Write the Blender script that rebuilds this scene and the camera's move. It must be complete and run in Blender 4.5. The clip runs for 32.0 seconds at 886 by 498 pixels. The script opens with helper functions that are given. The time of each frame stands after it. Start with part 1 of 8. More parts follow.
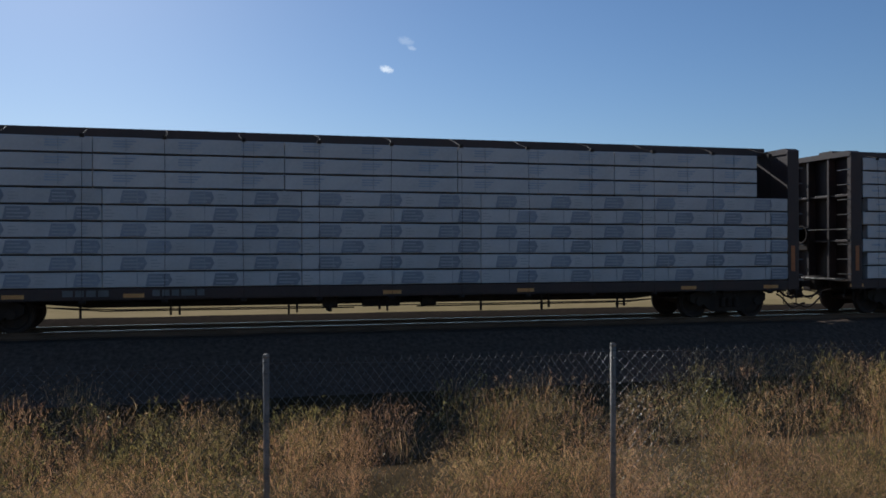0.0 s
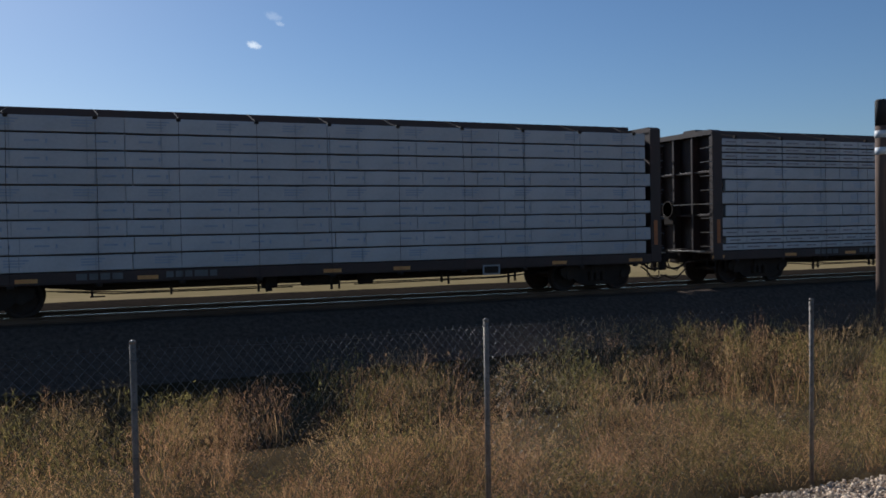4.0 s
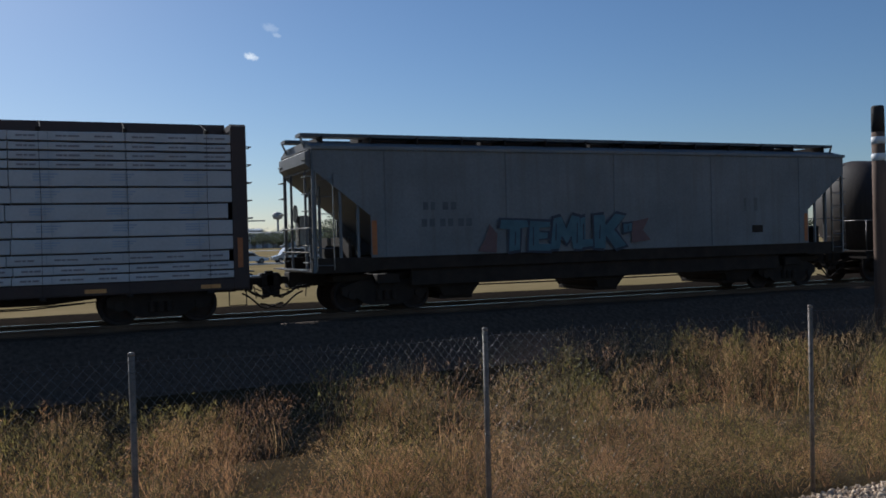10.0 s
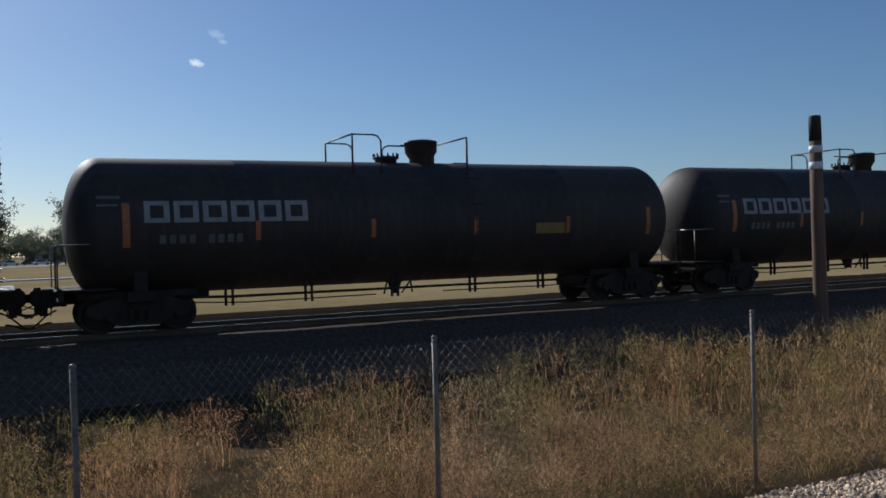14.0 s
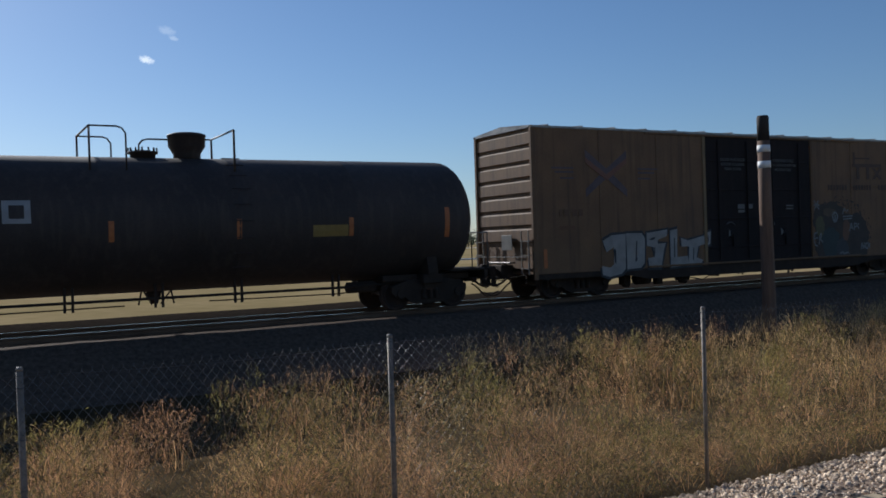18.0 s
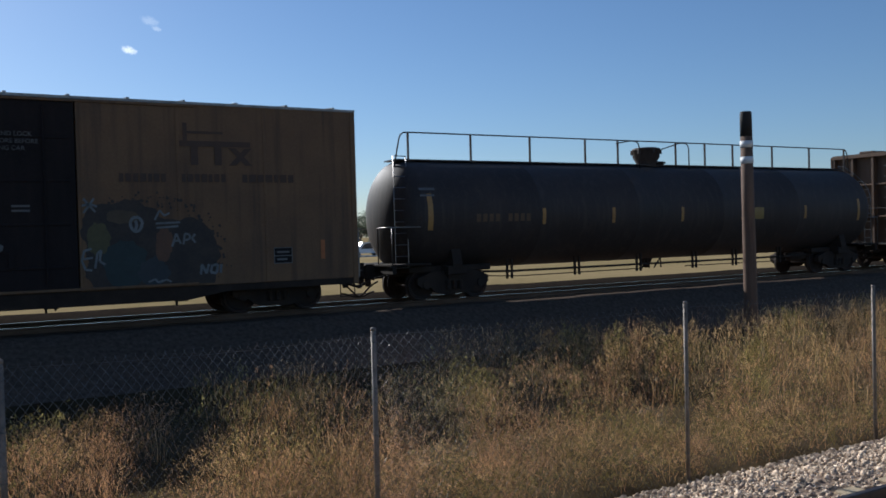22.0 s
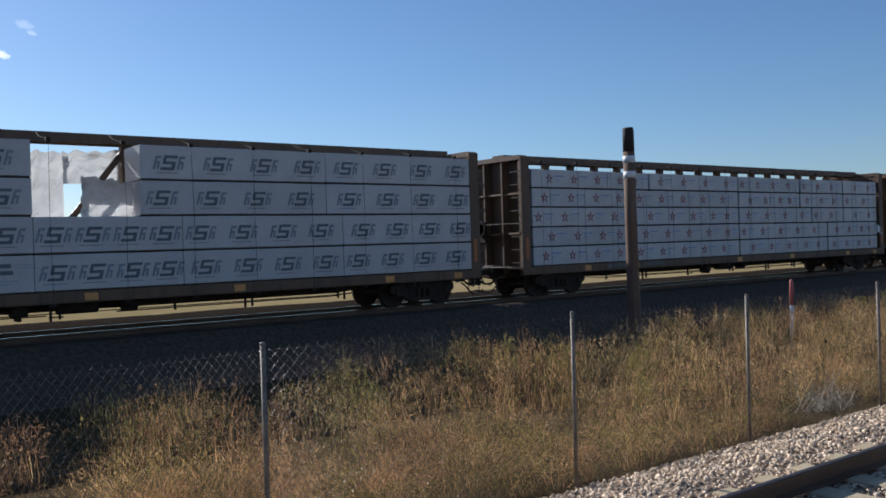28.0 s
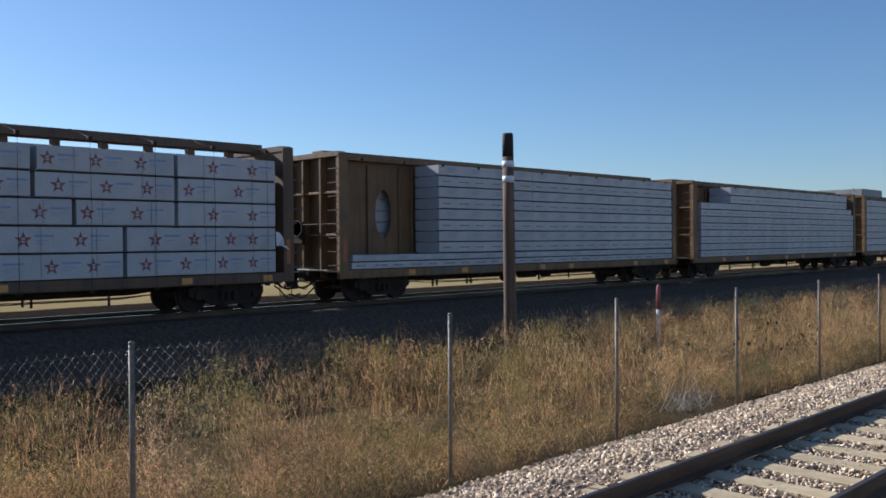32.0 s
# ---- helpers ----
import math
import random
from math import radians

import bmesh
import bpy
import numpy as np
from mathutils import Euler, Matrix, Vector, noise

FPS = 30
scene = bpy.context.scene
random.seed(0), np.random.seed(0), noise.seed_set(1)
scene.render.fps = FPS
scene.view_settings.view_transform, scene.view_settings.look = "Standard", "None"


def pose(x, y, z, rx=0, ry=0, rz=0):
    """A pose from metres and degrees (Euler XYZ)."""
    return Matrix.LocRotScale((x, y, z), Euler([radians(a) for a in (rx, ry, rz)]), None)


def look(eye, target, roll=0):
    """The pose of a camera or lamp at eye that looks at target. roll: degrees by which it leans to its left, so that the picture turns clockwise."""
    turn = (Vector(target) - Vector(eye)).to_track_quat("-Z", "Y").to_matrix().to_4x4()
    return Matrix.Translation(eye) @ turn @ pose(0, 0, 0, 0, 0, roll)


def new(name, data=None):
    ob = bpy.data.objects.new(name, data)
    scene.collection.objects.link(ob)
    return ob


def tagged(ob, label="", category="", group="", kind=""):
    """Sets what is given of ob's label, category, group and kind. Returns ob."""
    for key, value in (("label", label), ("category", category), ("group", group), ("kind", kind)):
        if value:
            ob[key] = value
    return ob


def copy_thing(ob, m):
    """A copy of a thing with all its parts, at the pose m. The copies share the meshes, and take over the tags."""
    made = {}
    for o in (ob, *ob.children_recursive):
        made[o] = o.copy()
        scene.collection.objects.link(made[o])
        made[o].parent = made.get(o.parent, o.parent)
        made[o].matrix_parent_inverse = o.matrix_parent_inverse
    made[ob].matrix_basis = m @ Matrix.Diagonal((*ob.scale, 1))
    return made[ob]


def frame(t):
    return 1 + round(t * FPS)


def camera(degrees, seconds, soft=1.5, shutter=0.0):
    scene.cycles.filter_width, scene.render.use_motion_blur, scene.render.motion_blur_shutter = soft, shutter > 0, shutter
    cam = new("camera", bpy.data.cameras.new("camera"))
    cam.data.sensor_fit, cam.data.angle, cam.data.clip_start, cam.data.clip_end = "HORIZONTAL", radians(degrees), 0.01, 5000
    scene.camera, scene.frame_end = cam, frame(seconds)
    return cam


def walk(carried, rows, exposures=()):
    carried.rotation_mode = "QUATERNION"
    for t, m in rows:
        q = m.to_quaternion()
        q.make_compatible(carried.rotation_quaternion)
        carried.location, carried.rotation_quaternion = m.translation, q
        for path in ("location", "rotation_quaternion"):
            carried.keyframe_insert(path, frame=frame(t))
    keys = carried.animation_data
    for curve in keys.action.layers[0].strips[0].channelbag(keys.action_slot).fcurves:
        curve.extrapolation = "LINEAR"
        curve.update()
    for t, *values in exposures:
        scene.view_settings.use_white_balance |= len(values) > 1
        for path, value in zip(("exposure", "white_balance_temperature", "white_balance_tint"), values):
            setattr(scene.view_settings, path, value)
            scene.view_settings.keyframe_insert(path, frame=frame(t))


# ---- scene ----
# ---- camera ----
cam = camera(53.13, 32.0, soft=1.7)
PATH = [
    (0.0, pose(0, 0, 1.82, 90.14, 0.13, -14.90)),
    (0.5, pose(0, 0, 1.82, 88.81, 0.68, -16.83)),
    (1.0, pose(0, 0, 1.82, 89.16, 1.12, -18.58)),
    (1.5, pose(0, 0, 1.82, 89.83, 1.44, -20.40)),
    (2.0, pose(0, 0, 1.82, 89.87, 1.47, -22.24)),
    (2.5, pose(0, 0, 1.82, 89.50, 1.49, -22.76)),
    (3.0, pose(0, 0, 1.82, 89.23, 1.28, -23.01)),
    (3.5, pose(0, 0, 1.82, 88.82, 1.09, -23.26)),
    (5.5, pose(0, 0, 1.82, 88.62, 0.59, -19.75)),
    (6.0, pose(0, 0, 1.82, 88.79, 0.53, -17.82)),
    (6.5, pose(0, 0, 1.82, 88.99, 0.44, -17.14)),
    (7.0, pose(0, 0, 1.82, 89.17, 0.90, -17.04)),
    (7.5, pose(0, 0, 1.82, 89.46, 1.39, -17.55)),
    (8.0, pose(0, 0, 1.82, 89.86, 1.54, -18.67)),
    (8.5, pose(0, 0, 1.82, 89.80, 1.49, -19.71)),
    (9.0, pose(0, 0, 1.82, 89.57, 1.29, -20.87)),
    (9.5, pose(0, 0, 1.82, 89.35, 1.27, -21.80)),
    (10.0, pose(0, 0, 1.82, 89.29, 1.47, -23.18)),
    (10.5, pose(0, 0, 1.82, 89.48, 1.20, -24.07)),
    (11.0, pose(0, 0, 1.82, 89.76, 1.11, -25.40)),
    (11.5, pose(0, 0, 1.82, 89.63, 1.14, -25.93)),
    (12.0, pose(0, 0, 1.82, 89.64, 1.34, -25.82)),
    (12.5, pose(0, 0, 1.82, 89.70, 1.49, -26.01)),
    (13.0, pose(0, 0, 1.82, 89.68, 1.63, -26.51)),
    (13.5, pose(0, 0, 1.82, 89.72, 1.58, -26.60)),
    (14.0, pose(0, 0, 1.82, 89.70, 1.69, -26.49)),
    (14.5, pose(0, 0, 1.82, 89.58, 1.78, -26.52)),
    (16.5, pose(0, 0, 1.82, 89.32, 1.88, -28.15)),
    (17.0, pose(0, 0, 1.82, 89.50, 1.98, -28.73)),
    (17.5, pose(0, 0, 1.82, 89.52, 2.03, -28.92)),
    (18.0, pose(0, 0, 1.82, 89.53, 1.88, -29.39)),
    (18.5, pose(0, 0, 1.82, 89.52, 1.68, -29.84)),
    (19.0, pose(0, 0, 1.82, 89.60, 1.52, -29.92)),
    (19.5, pose(0, 0, 1.82, 89.61, 1.46, -30.15)),
    (20.0, pose(0, 0, 1.82, 89.59, 1.53, -30.21)),
    (20.5, pose(0, 0, 1.82, 89.58, 1.49, -30.19)),
    (21.0, pose(0, 0, 1.82, 89.44, 1.41, -30.29)),
    (21.5, pose(0, 0, 1.82, 89.21, 1.51, -30.29)),
    (22.0, pose(0, 0, 1.82, 89.08, 1.57, -30.42)),
    (22.5, pose(0, 0, 1.82, 89.16, 1.66, -30.70)),
    (23.0, pose(0, 0, 1.82, 89.37, 1.80, -31.00)),
    (23.5, pose(0, 0, 1.82, 89.56, 1.91, -31.55)),
    (24.0, pose(0, 0, 1.82, 89.62, 1.63, -32.24)),
    (24.5, pose(0, 0, 1.82, 89.69, 1.57, -32.84)),
    (25.0, pose(0, 0, 1.82, 89.62, 1.51, -33.47)),
    (25.5, pose(0, 0, 1.82, 89.55, 1.55, -34.99)),
    (26.0, pose(0, 0, 1.82, 89.49, 1.39, -36.06)),
    (26.5, pose(0, 0, 1.82, 89.51, 1.43, -36.33)),
    (28.5, pose(0, 0, 1.82, 89.71, 1.82, -38.06)),
    (29.0, pose(0, 0, 1.82, 89.67, 1.88, -39.11)),
    (29.5, pose(0, 0, 1.82, 89.49, 1.83, -41.44)),
    (30.0, pose(0, 0, 1.82, 88.82, 1.85, -43.91)),
    (30.5, pose(0, 0, 1.82, 88.75, 1.94, -45.35)),
    (31.0, pose(0, 0, 1.82, 88.87, 2.05, -45.20)),
    (31.5, pose(0, 0, 1.82, 89.15, 1.17, -44.45)),
    (32.0, pose(0, 0, 1.82, 89.58, 0.50, -45.19)),
]
walk(cam, PATH, exposures=((0.0, -0.29, 5720, 10), (9.0, -0.36, 5720, 10), (14.0, -0.36, 5720, 10), (20.0, -0.05, 5720, 10), (26.0, 0.09, 5720, 10), (32.0, 0.38, 5720, 10)))

# ---- light ----
SUN_AZ, SUN_EL = 11.0, 27.6          # degrees left of the far side, and above the horizon
world = bpy.data.worlds.new("world")
scene.world = world
world.use_nodes = True
wn, wl = world.node_tree.nodes, world.node_tree.links
sky = wn.new("ShaderNodeTexSky")
sky.sky_type, sky.sun_disc = "NISHITA", False
sky.sun_elevation, sky.sun_rotation = radians(SUN_EL), radians(-SUN_AZ)
sky.air_density, sky.dust_density, sky.ozone_density, sky.altitude = 1.0, 0.36, 4.4, 250
wn["Background"].inputs["Strength"].default_value = 0.080
wl.new(sky.outputs["Color"], wn["Background"].inputs["Color"])
sun_way = Vector((-math.sin(radians(SUN_AZ)) * math.cos(radians(SUN_EL)), math.cos(radians(SUN_AZ)) * math.cos(radians(SUN_EL)), math.sin(radians(SUN_EL))))
sun = new("sun", bpy.data.lights.new("sun", "SUN"))
sun.data.energy, sun.data.angle, sun.data.color = 5.0, radians(0.55), (1.0, 0.93, 0.82)
sun.matrix_world = look(sun_way * 50, (0, 0, 0))

# ---- geometry helpers ----
class Geo:
    """Collects verts and faces of one mesh."""

    def __init__(self):
        self.v, self.f, self.s = [], [], []

    def add(self, verts, faces, smooth=False):
        n = len(self.v)
        self.v.extend(verts)
        self.f.extend(tuple(i + n for i in q) for q in faces)
        self.s.extend([smooth] * len(faces))
        return self

    def box(self, x0, x1, y0, y1, z0, z1, c=0.0):
        x0, x1, y0, y1, z0, z1 = min(x0, x1), max(x0, x1), min(y0, y1), max(y0, y1), min(z0, z1), max(z0, z1)
        if c <= 0:
            vs = [(x, y, z) for x in (x0, x1) for y in (y0, y1) for z in (z0, z1)]
            return self.add(vs, [(0, 1, 3, 2), (4, 6, 7, 5), (0, 4, 5, 1), (2, 3, 7, 6), (0, 2, 6, 4), (1, 5, 7, 3)])
        c = min(c, (x1 - x0) * 0.45, (y1 - y0) * 0.45, (z1 - z0) * 0.45)
        vs, ids = [], {}
        for i in (0, 1):
            for j in (0, 1):
                for k in (0, 1):
                    p = ((x0, x1)[i], (y0, y1)[j], (z0, z1)[k])
                    q = ((c, -c)[i], (c, -c)[j], (c, -c)[k])
                    for a in range(3):
                        w = list(p)
                        for b in range(3):
                            if b != a:
                                w[b] += q[b]
                        ids[i, j, k, a] = len(vs)
                        vs.append(tuple(w))
        fs = []
        for a in range(3):
            b, d = (a + 1) % 3, (a + 2) % 3
            for e in (0, 1):
                loop = []
                for m, n in ((0, 0), (1, 0), (1, 1), (0, 1)):
                    key = [0, 0, 0]
                    key[a], key[b], key[d] = e, m, n
                    loop.append(ids[(*key, a)])
                fs.append(tuple(loop if e else loop[::-1]))
            for m in (0, 1):
                for n in (0, 1):
                    k0, k1 = [0, 0, 0], [0, 0, 0]
                    k0[a], k1[a] = 0, 1
                    k0[b] = k1[b] = m
                    k0[d] = k1[d] = n
                    quad = (ids[(*k0, b)], ids[(*k1, b)], ids[(*k1, d)], ids[(*k0, d)])
                    fs.append(quad if (m == n) else quad[::-1])
        for i in (0, 1):
            for j in (0, 1):
                for k in (0, 1):
                    tri = tuple(ids[i, j, k, a] for a in range(3))
                    fs.append(tri if (i + j + k) % 2 else tri[::-1])
        return self.add(vs, fs)

    def tube(self, p0, p1, r, n=8, r1=None, caps=True):
        p0, p1 = Vector(p0), Vector(p1)
        r1 = r if r1 is None else r1
        d = (p1 - p0).normalized()
        u = d.cross(Vector((0, 0, 1)) if abs(d.z) < 0.9 else Vector((1, 0, 0))).normalized()
        w = d.cross(u)
        vs = []
        for p, q in ((p0, r), (p1, r1)):
            vs += [tuple(p + (u * math.cos(2 * math.pi * i / n) + w * math.sin(2 * math.pi * i / n)) * q) for i in range(n)]
        self.add(vs, [(i, (i + 1) % n, n + (i + 1) % n, n + i) for i in range(n)], n > 6)
        if caps:
            m = len(self.v) - 2 * n
            self.f.append(tuple(range(m + n - 1, m - 1, -1)))
            self.f.append(tuple(range(m + n, m + 2 * n)))
            self.s += [False, False]
        return self

    def path(self, pts, r, n=6):
        """One bent rod through the points."""
        pts = [Vector(p) for p in pts]
        vs, u = [], None
        for i, p in enumerate(pts):
            d = (pts[min(i + 1, len(pts) - 1)] - pts[max(i - 1, 0)]).normalized()
            if u is None:
                u = d.cross(Vector((0, 0, 1)) if abs(d.z) < 0.9 else Vector((1, 0, 0)))
            u = (u - d * u.dot(d)).normalized()
            w = d.cross(u)
            vs += [tuple(p + (u * math.cos(2 * math.pi * k / n) + w * math.sin(2 * math.pi * k / n)) * r) for k in range(n)]
        m = len(pts)
        self.add(vs, [(i * n + k, i * n + (k + 1) % n, (i + 1) * n + (k + 1) % n, (i + 1) * n + k) for i in range(m - 1) for k in range(n)], n > 5)
        b = len(self.v) - len(vs)
        self.f += [tuple(range(b + n - 1, b - 1, -1)), tuple(range(b + (m - 1) * n, b + m * n))]
        self.s += [False, False]
        return self

    def beam(self, p0, p1, w, h):
        """A bar of section w (level) by h from p0 to p1."""
        p0, p1 = Vector(p0), Vector(p1)
        d = (p1 - p0).normalized()
        u = d.cross(Vector((0, 0, 1)) if abs(d.z) < 0.95 else Vector((0, 1, 0))).normalized() * (w / 2)
        k = u.cross(d).normalized() * (h / 2)
        vs = [tuple(p + a * u + b * k) for p in (p0, p1) for a, b in ((-1, -1), (1, -1), (1, 1), (-1, 1))]
        return self.add(vs, [(0, 1, 2, 3), (7, 6, 5, 4), (0, 4, 5, 1), (1, 5, 6, 2), (2, 6, 7, 3), (3, 7, 4, 0)])

    def lathe(self, prof, origin, axis="x", n=32, smooth=True):
        """Turns a profile of (along, radius) round an axis through origin."""
        o = Vector(origin)
        vs = []
        for a, r in prof:
            for i in range(n):
                c, s = math.cos(2 * math.pi * i / n) * r, math.sin(2 * math.pi * i / n) * r
                vs.append(tuple(o + Vector({"x": (a, c, s), "y": (c, a, s), "z": (c, s, a)}[axis])))
        fs = []
        for k in range(len(prof) - 1):
            for i in range(n):
                j = (i + 1) % n
                q = (k * n + i, k * n + j, (k + 1) * n + j, (k + 1) * n + i)
                fs.append(q[::-1] if axis == "x" else q)
        self.add(vs, fs, smooth)
        m = len(self.v) - len(vs)
        self.f.append(tuple(range(m, m + n)))
        self.f.append(tuple(range(len(self.v) - n, len(self.v)))[::-1])
        self.s += [False, False]
        return self

    def slab(self, pts, y0, y1):
        """A flat outline of (x, z) points, drawn from y0 to y1."""
        n = len(pts)
        vs = [(x, y0, z) for x, z in pts] + [(x, y1, z) for x, z in pts]
        fs = [tuple(range(n)), tuple(range(2 * n - 1, n - 1, -1))] + [(i, n + i, n + (i + 1) % n, (i + 1) % n) for i in range(n)]
        return self.add(vs, fs)

    def slab_x(self, pts, x0, x1):
        """A flat outline of (y, z) points, drawn from x0 to x1."""
        n = len(pts)
        vs = [(x0, y, z) for y, z in pts] + [(x1, y, z) for y, z in pts]
        fs = [tuple(range(n)), tuple(range(2 * n - 1, n - 1, -1))] + [(i, n + i, n + (i + 1) % n, (i + 1) % n) for i in range(n)]
        return self.add(vs, fs)

    def mesh(self, name, material=None, fix=True):
        me = bpy.data.meshes.new(name)
        me.from_pydata(self.v, [], self.f)
        me.polygons.foreach_set("use_smooth", self.s)
        if material:
            me.materials.append(material)
        if fix:
            bm = bmesh.new()
            bm.from_mesh(me)
            bmesh.ops.recalc_face_normals(bm, faces=bm.faces)
            bm.to_mesh(me)
            bm.free()
        me.update()
        return me


def part(name, geo, material, parent, label=""):
    me = geo if isinstance(geo, bpy.types.Mesh) else geo.mesh(name, material)
    ob = new(name, me)
    ob.parent = parent
    return tagged(ob, label=label)


def thing(name, geo, material, label, category, group="", kind="", at=(0, 0, 0)):
    me = geo if isinstance(geo, bpy.types.Mesh) or geo is None else geo.mesh(name, material)
    ob = new(name, me)
    ob.location = at
    return tagged(ob, label, category, group, kind)


# ---- materials ----
def mat(name, c1, c2, rough=0.7, scale=3.0, fine=40.0, metal=0.0, bump=0.15, vary=0.0, island=0.0, streak=0.0, streak_colour=(0.05, 0.035, 0.025), gloss_vary=0.12, stretch=(1, 1, 1), spec=0.5):
    """Two-scale mottling between two colours, with fine relief, run-down dirt and a difference from piece to piece."""
    m = bpy.data.materials.new(name)
    m.use_nodes = True
    n, l = m.node_tree.nodes, m.node_tree.links
    b = n["Principled BSDF"]
    tc = n.new("ShaderNodeTexCoord")
    mp = n.new("ShaderNodeMapping")
    mp.inputs["Scale"].default_value = stretch
    l.new(tc.outputs["Object"], mp.inputs["Vector"])
    big, small = n.new("ShaderNodeTexNoise"), n.new("ShaderNodeTexNoise")
    big.inputs["Scale"].default_value, big.inputs["Detail"].default_value = scale, 5
    small.inputs["Scale"].default_value, small.inputs["Detail"].default_value = fine, 3
    for t in (big, small):
        l.new(mp.outputs["Vector"], t.inputs["Vector"])
    add = n.new("ShaderNodeMath")
    add.operation = "MULTIPLY_ADD"
    l.new(small.outputs["Fac"], add.inputs[0])
    add.inputs[1].default_value = 0.45
    l.new(big.outputs["Fac"], add.inputs[2])
    ramp = n.new("ShaderNodeValToRGB")
    ramp.color_ramp.elements[0].position, ramp.color_ramp.elements[1].position = 0.5, 0.95
    ramp.color_ramp.elements[0].color, ramp.color_ramp.elements[1].color = (*c1, 1), (*c2, 1)
    l.new(add.outputs[0], ramp.inputs["Fac"])
    out = ramp.outputs["Color"]
    if streak:
        wm = n.new("ShaderNodeMapping")
        wm.inputs["Scale"].default_value = (6.0, 6.0, 0.35)
        l.new(tc.outputs["Object"], wm.inputs["Vector"])
        run = n.new("ShaderNodeTexNoise")
        run.inputs["Scale"].default_value, run.inputs["Detail"].default_value = 1.0, 6
        l.new(wm.outputs["Vector"], run.inputs["Vector"])
        rr = n.new("ShaderNodeMapRange")
        rr.inputs["From Min"].default_value, rr.inputs["From Max"].default_value, rr.inputs["To Max"].default_value = 0.5, 0.75, streak
        l.new(run.outputs["Fac"], rr.inputs["Value"])
        mx = n.new("ShaderNodeMixRGB")
        mx.inputs["Color2"].default_value = (*streak_colour, 1)
        l.new(rr.outputs["Result"], mx.inputs["Fac"])
        l.new(out, mx.inputs["Color1"])
        out = mx.outputs["Color"]
    if vary or island:
        hsv = n.new("ShaderNodeHueSaturation")
        src = n.new("ShaderNodeNewGeometry").outputs["Random Per Island"] if island else n.new("ShaderNodeObjectInfo").outputs["Random"]
        amount = island or vary
        mr = n.new("ShaderNodeMapRange")
        mr.inputs["To Min"].default_value, mr.inputs["To Max"].default_value = 1 - amount, 1 + amount
        l.new(src, mr.inputs["Value"])
        l.new(mr.outputs["Result"], hsv.inputs["Value"])
        l.new(out, hsv.inputs["Color"])
        out = hsv.outputs["Color"]
    l.new(out, b.inputs["Base Color"])
    rg = n.new("ShaderNodeMapRange")
    rg.inputs["To Min"].default_value, rg.inputs["To Max"].default_value = max(rough - gloss_vary, 0.03), min(rough + gloss_vary, 1)
    l.new(big.outputs["Fac"], rg.inputs["Value"])
    l.new(rg.outputs["Result"], b.inputs["Roughness"])
    b.inputs["Metallic"].default_value = metal
    b.inputs["Specular IOR Level"].default_value = spec
    if bump:
        bp = n.new("ShaderNodeBump")
        bp.inputs["Strength"].default_value, bp.inputs["Distance"].default_value = bump, 0.02
        l.new(add.outputs[0], bp.inputs["Height"])
        l.new(bp.outputs["Normal"], b.inputs["Normal"])
    return m


M_WRAP = mat("lumber_wrap_white", (0.44, 0.412, 0.405), (0.555, 0.52, 0.508), 0.42, 1.2, 14, bump=0.25, vary=0.06)
M_WRAP_GREY = mat("lumber_wrap_grey", (0.44, 0.405, 0.395), (0.55, 0.51, 0.495), 0.45, 1.2, 14, bump=0.25, vary=0.08)
M_PRINT_DARK = mat("wrap_print_dark", (0.085, 0.095, 0.115), (0.14, 0.15, 0.175), 0.5, 4, 40, bump=0)
M_PRINT_MID = mat("wrap_print_mid", (0.19, 0.205, 0.24), (0.27, 0.285, 0.32), 0.5, 4, 40, bump=0)
M_PRINT_FAINT = mat("wrap_print_faint", (0.30, 0.33, 0.41), (0.38, 0.42, 0.49), 0.5, 4, 40, bump=0)
M_PRINT_BLOCK = mat("wrap_print_block", (0.20, 0.203, 0.235), (0.31, 0.312, 0.345), 0.5, 1.4, 16, bump=0, vary=0.15)
M_PRINT_RED = mat("wrap_print_red", (0.22, 0.075, 0.085), (0.30, 0.105, 0.11), 0.5, 4, 40, bump=0)
M_PRINT_BLUE = mat("wrap_print_blue", (0.22, 0.28, 0.46), (0.32, 0.38, 0.55), 0.5, 4, 40, bump=0)
M_STRAP = mat("strap_grey", (0.31, 0.305, 0.31), (0.41, 0.40, 0.405), 0.5, 3, 30, bump=0)
M_GRATE = mat("grey_roof_grating", (0.070, 0.072, 0.076), (0.12, 0.122, 0.126), 0.6, 3, 40)
M_BROWN = mat("car_brown_paint", (0.034, 0.018, 0.014), (0.068, 0.035, 0.026), 0.6, 1.2, 25, streak=0.35)
M_YELLOW = mat("car_yellow_paint", (0.165, 0.088, 0.036), (0.25, 0.140, 0.060), 0.65, 1.0, 20, streak=0.65, streak_colour=(0.09, 0.042, 0.02))
M_OCHRE = mat("car_dull_ochre_paint", (0.11, 0.062, 0.036), (0.17, 0.098, 0.055), 0.65, 1.0, 20, streak=0.65, streak_colour=(0.06, 0.035, 0.022))
M_DOOR = mat("boxcar_black_door_paint", (0.012, 0.0085, 0.008), (0.024, 0.017, 0.016), 0.8, 0.9, 18, streak=0.3, streak_colour=(0.04, 0.028, 0.022), spec=0.25)
M_TANK = mat("dusty_black_tank_paint", (0.033, 0.024, 0.020), (0.058, 0.042, 0.035), 0.64, 0.6, 16, streak=0.4, streak_colour=(0.10, 0.072, 0.055), spec=0.35)
M_BEARER = mat("dark_dunnage_wood", (0.040, 0.028, 0.021), (0.085, 0.060, 0.044), 0.9, 4, 40, spec=0.1)
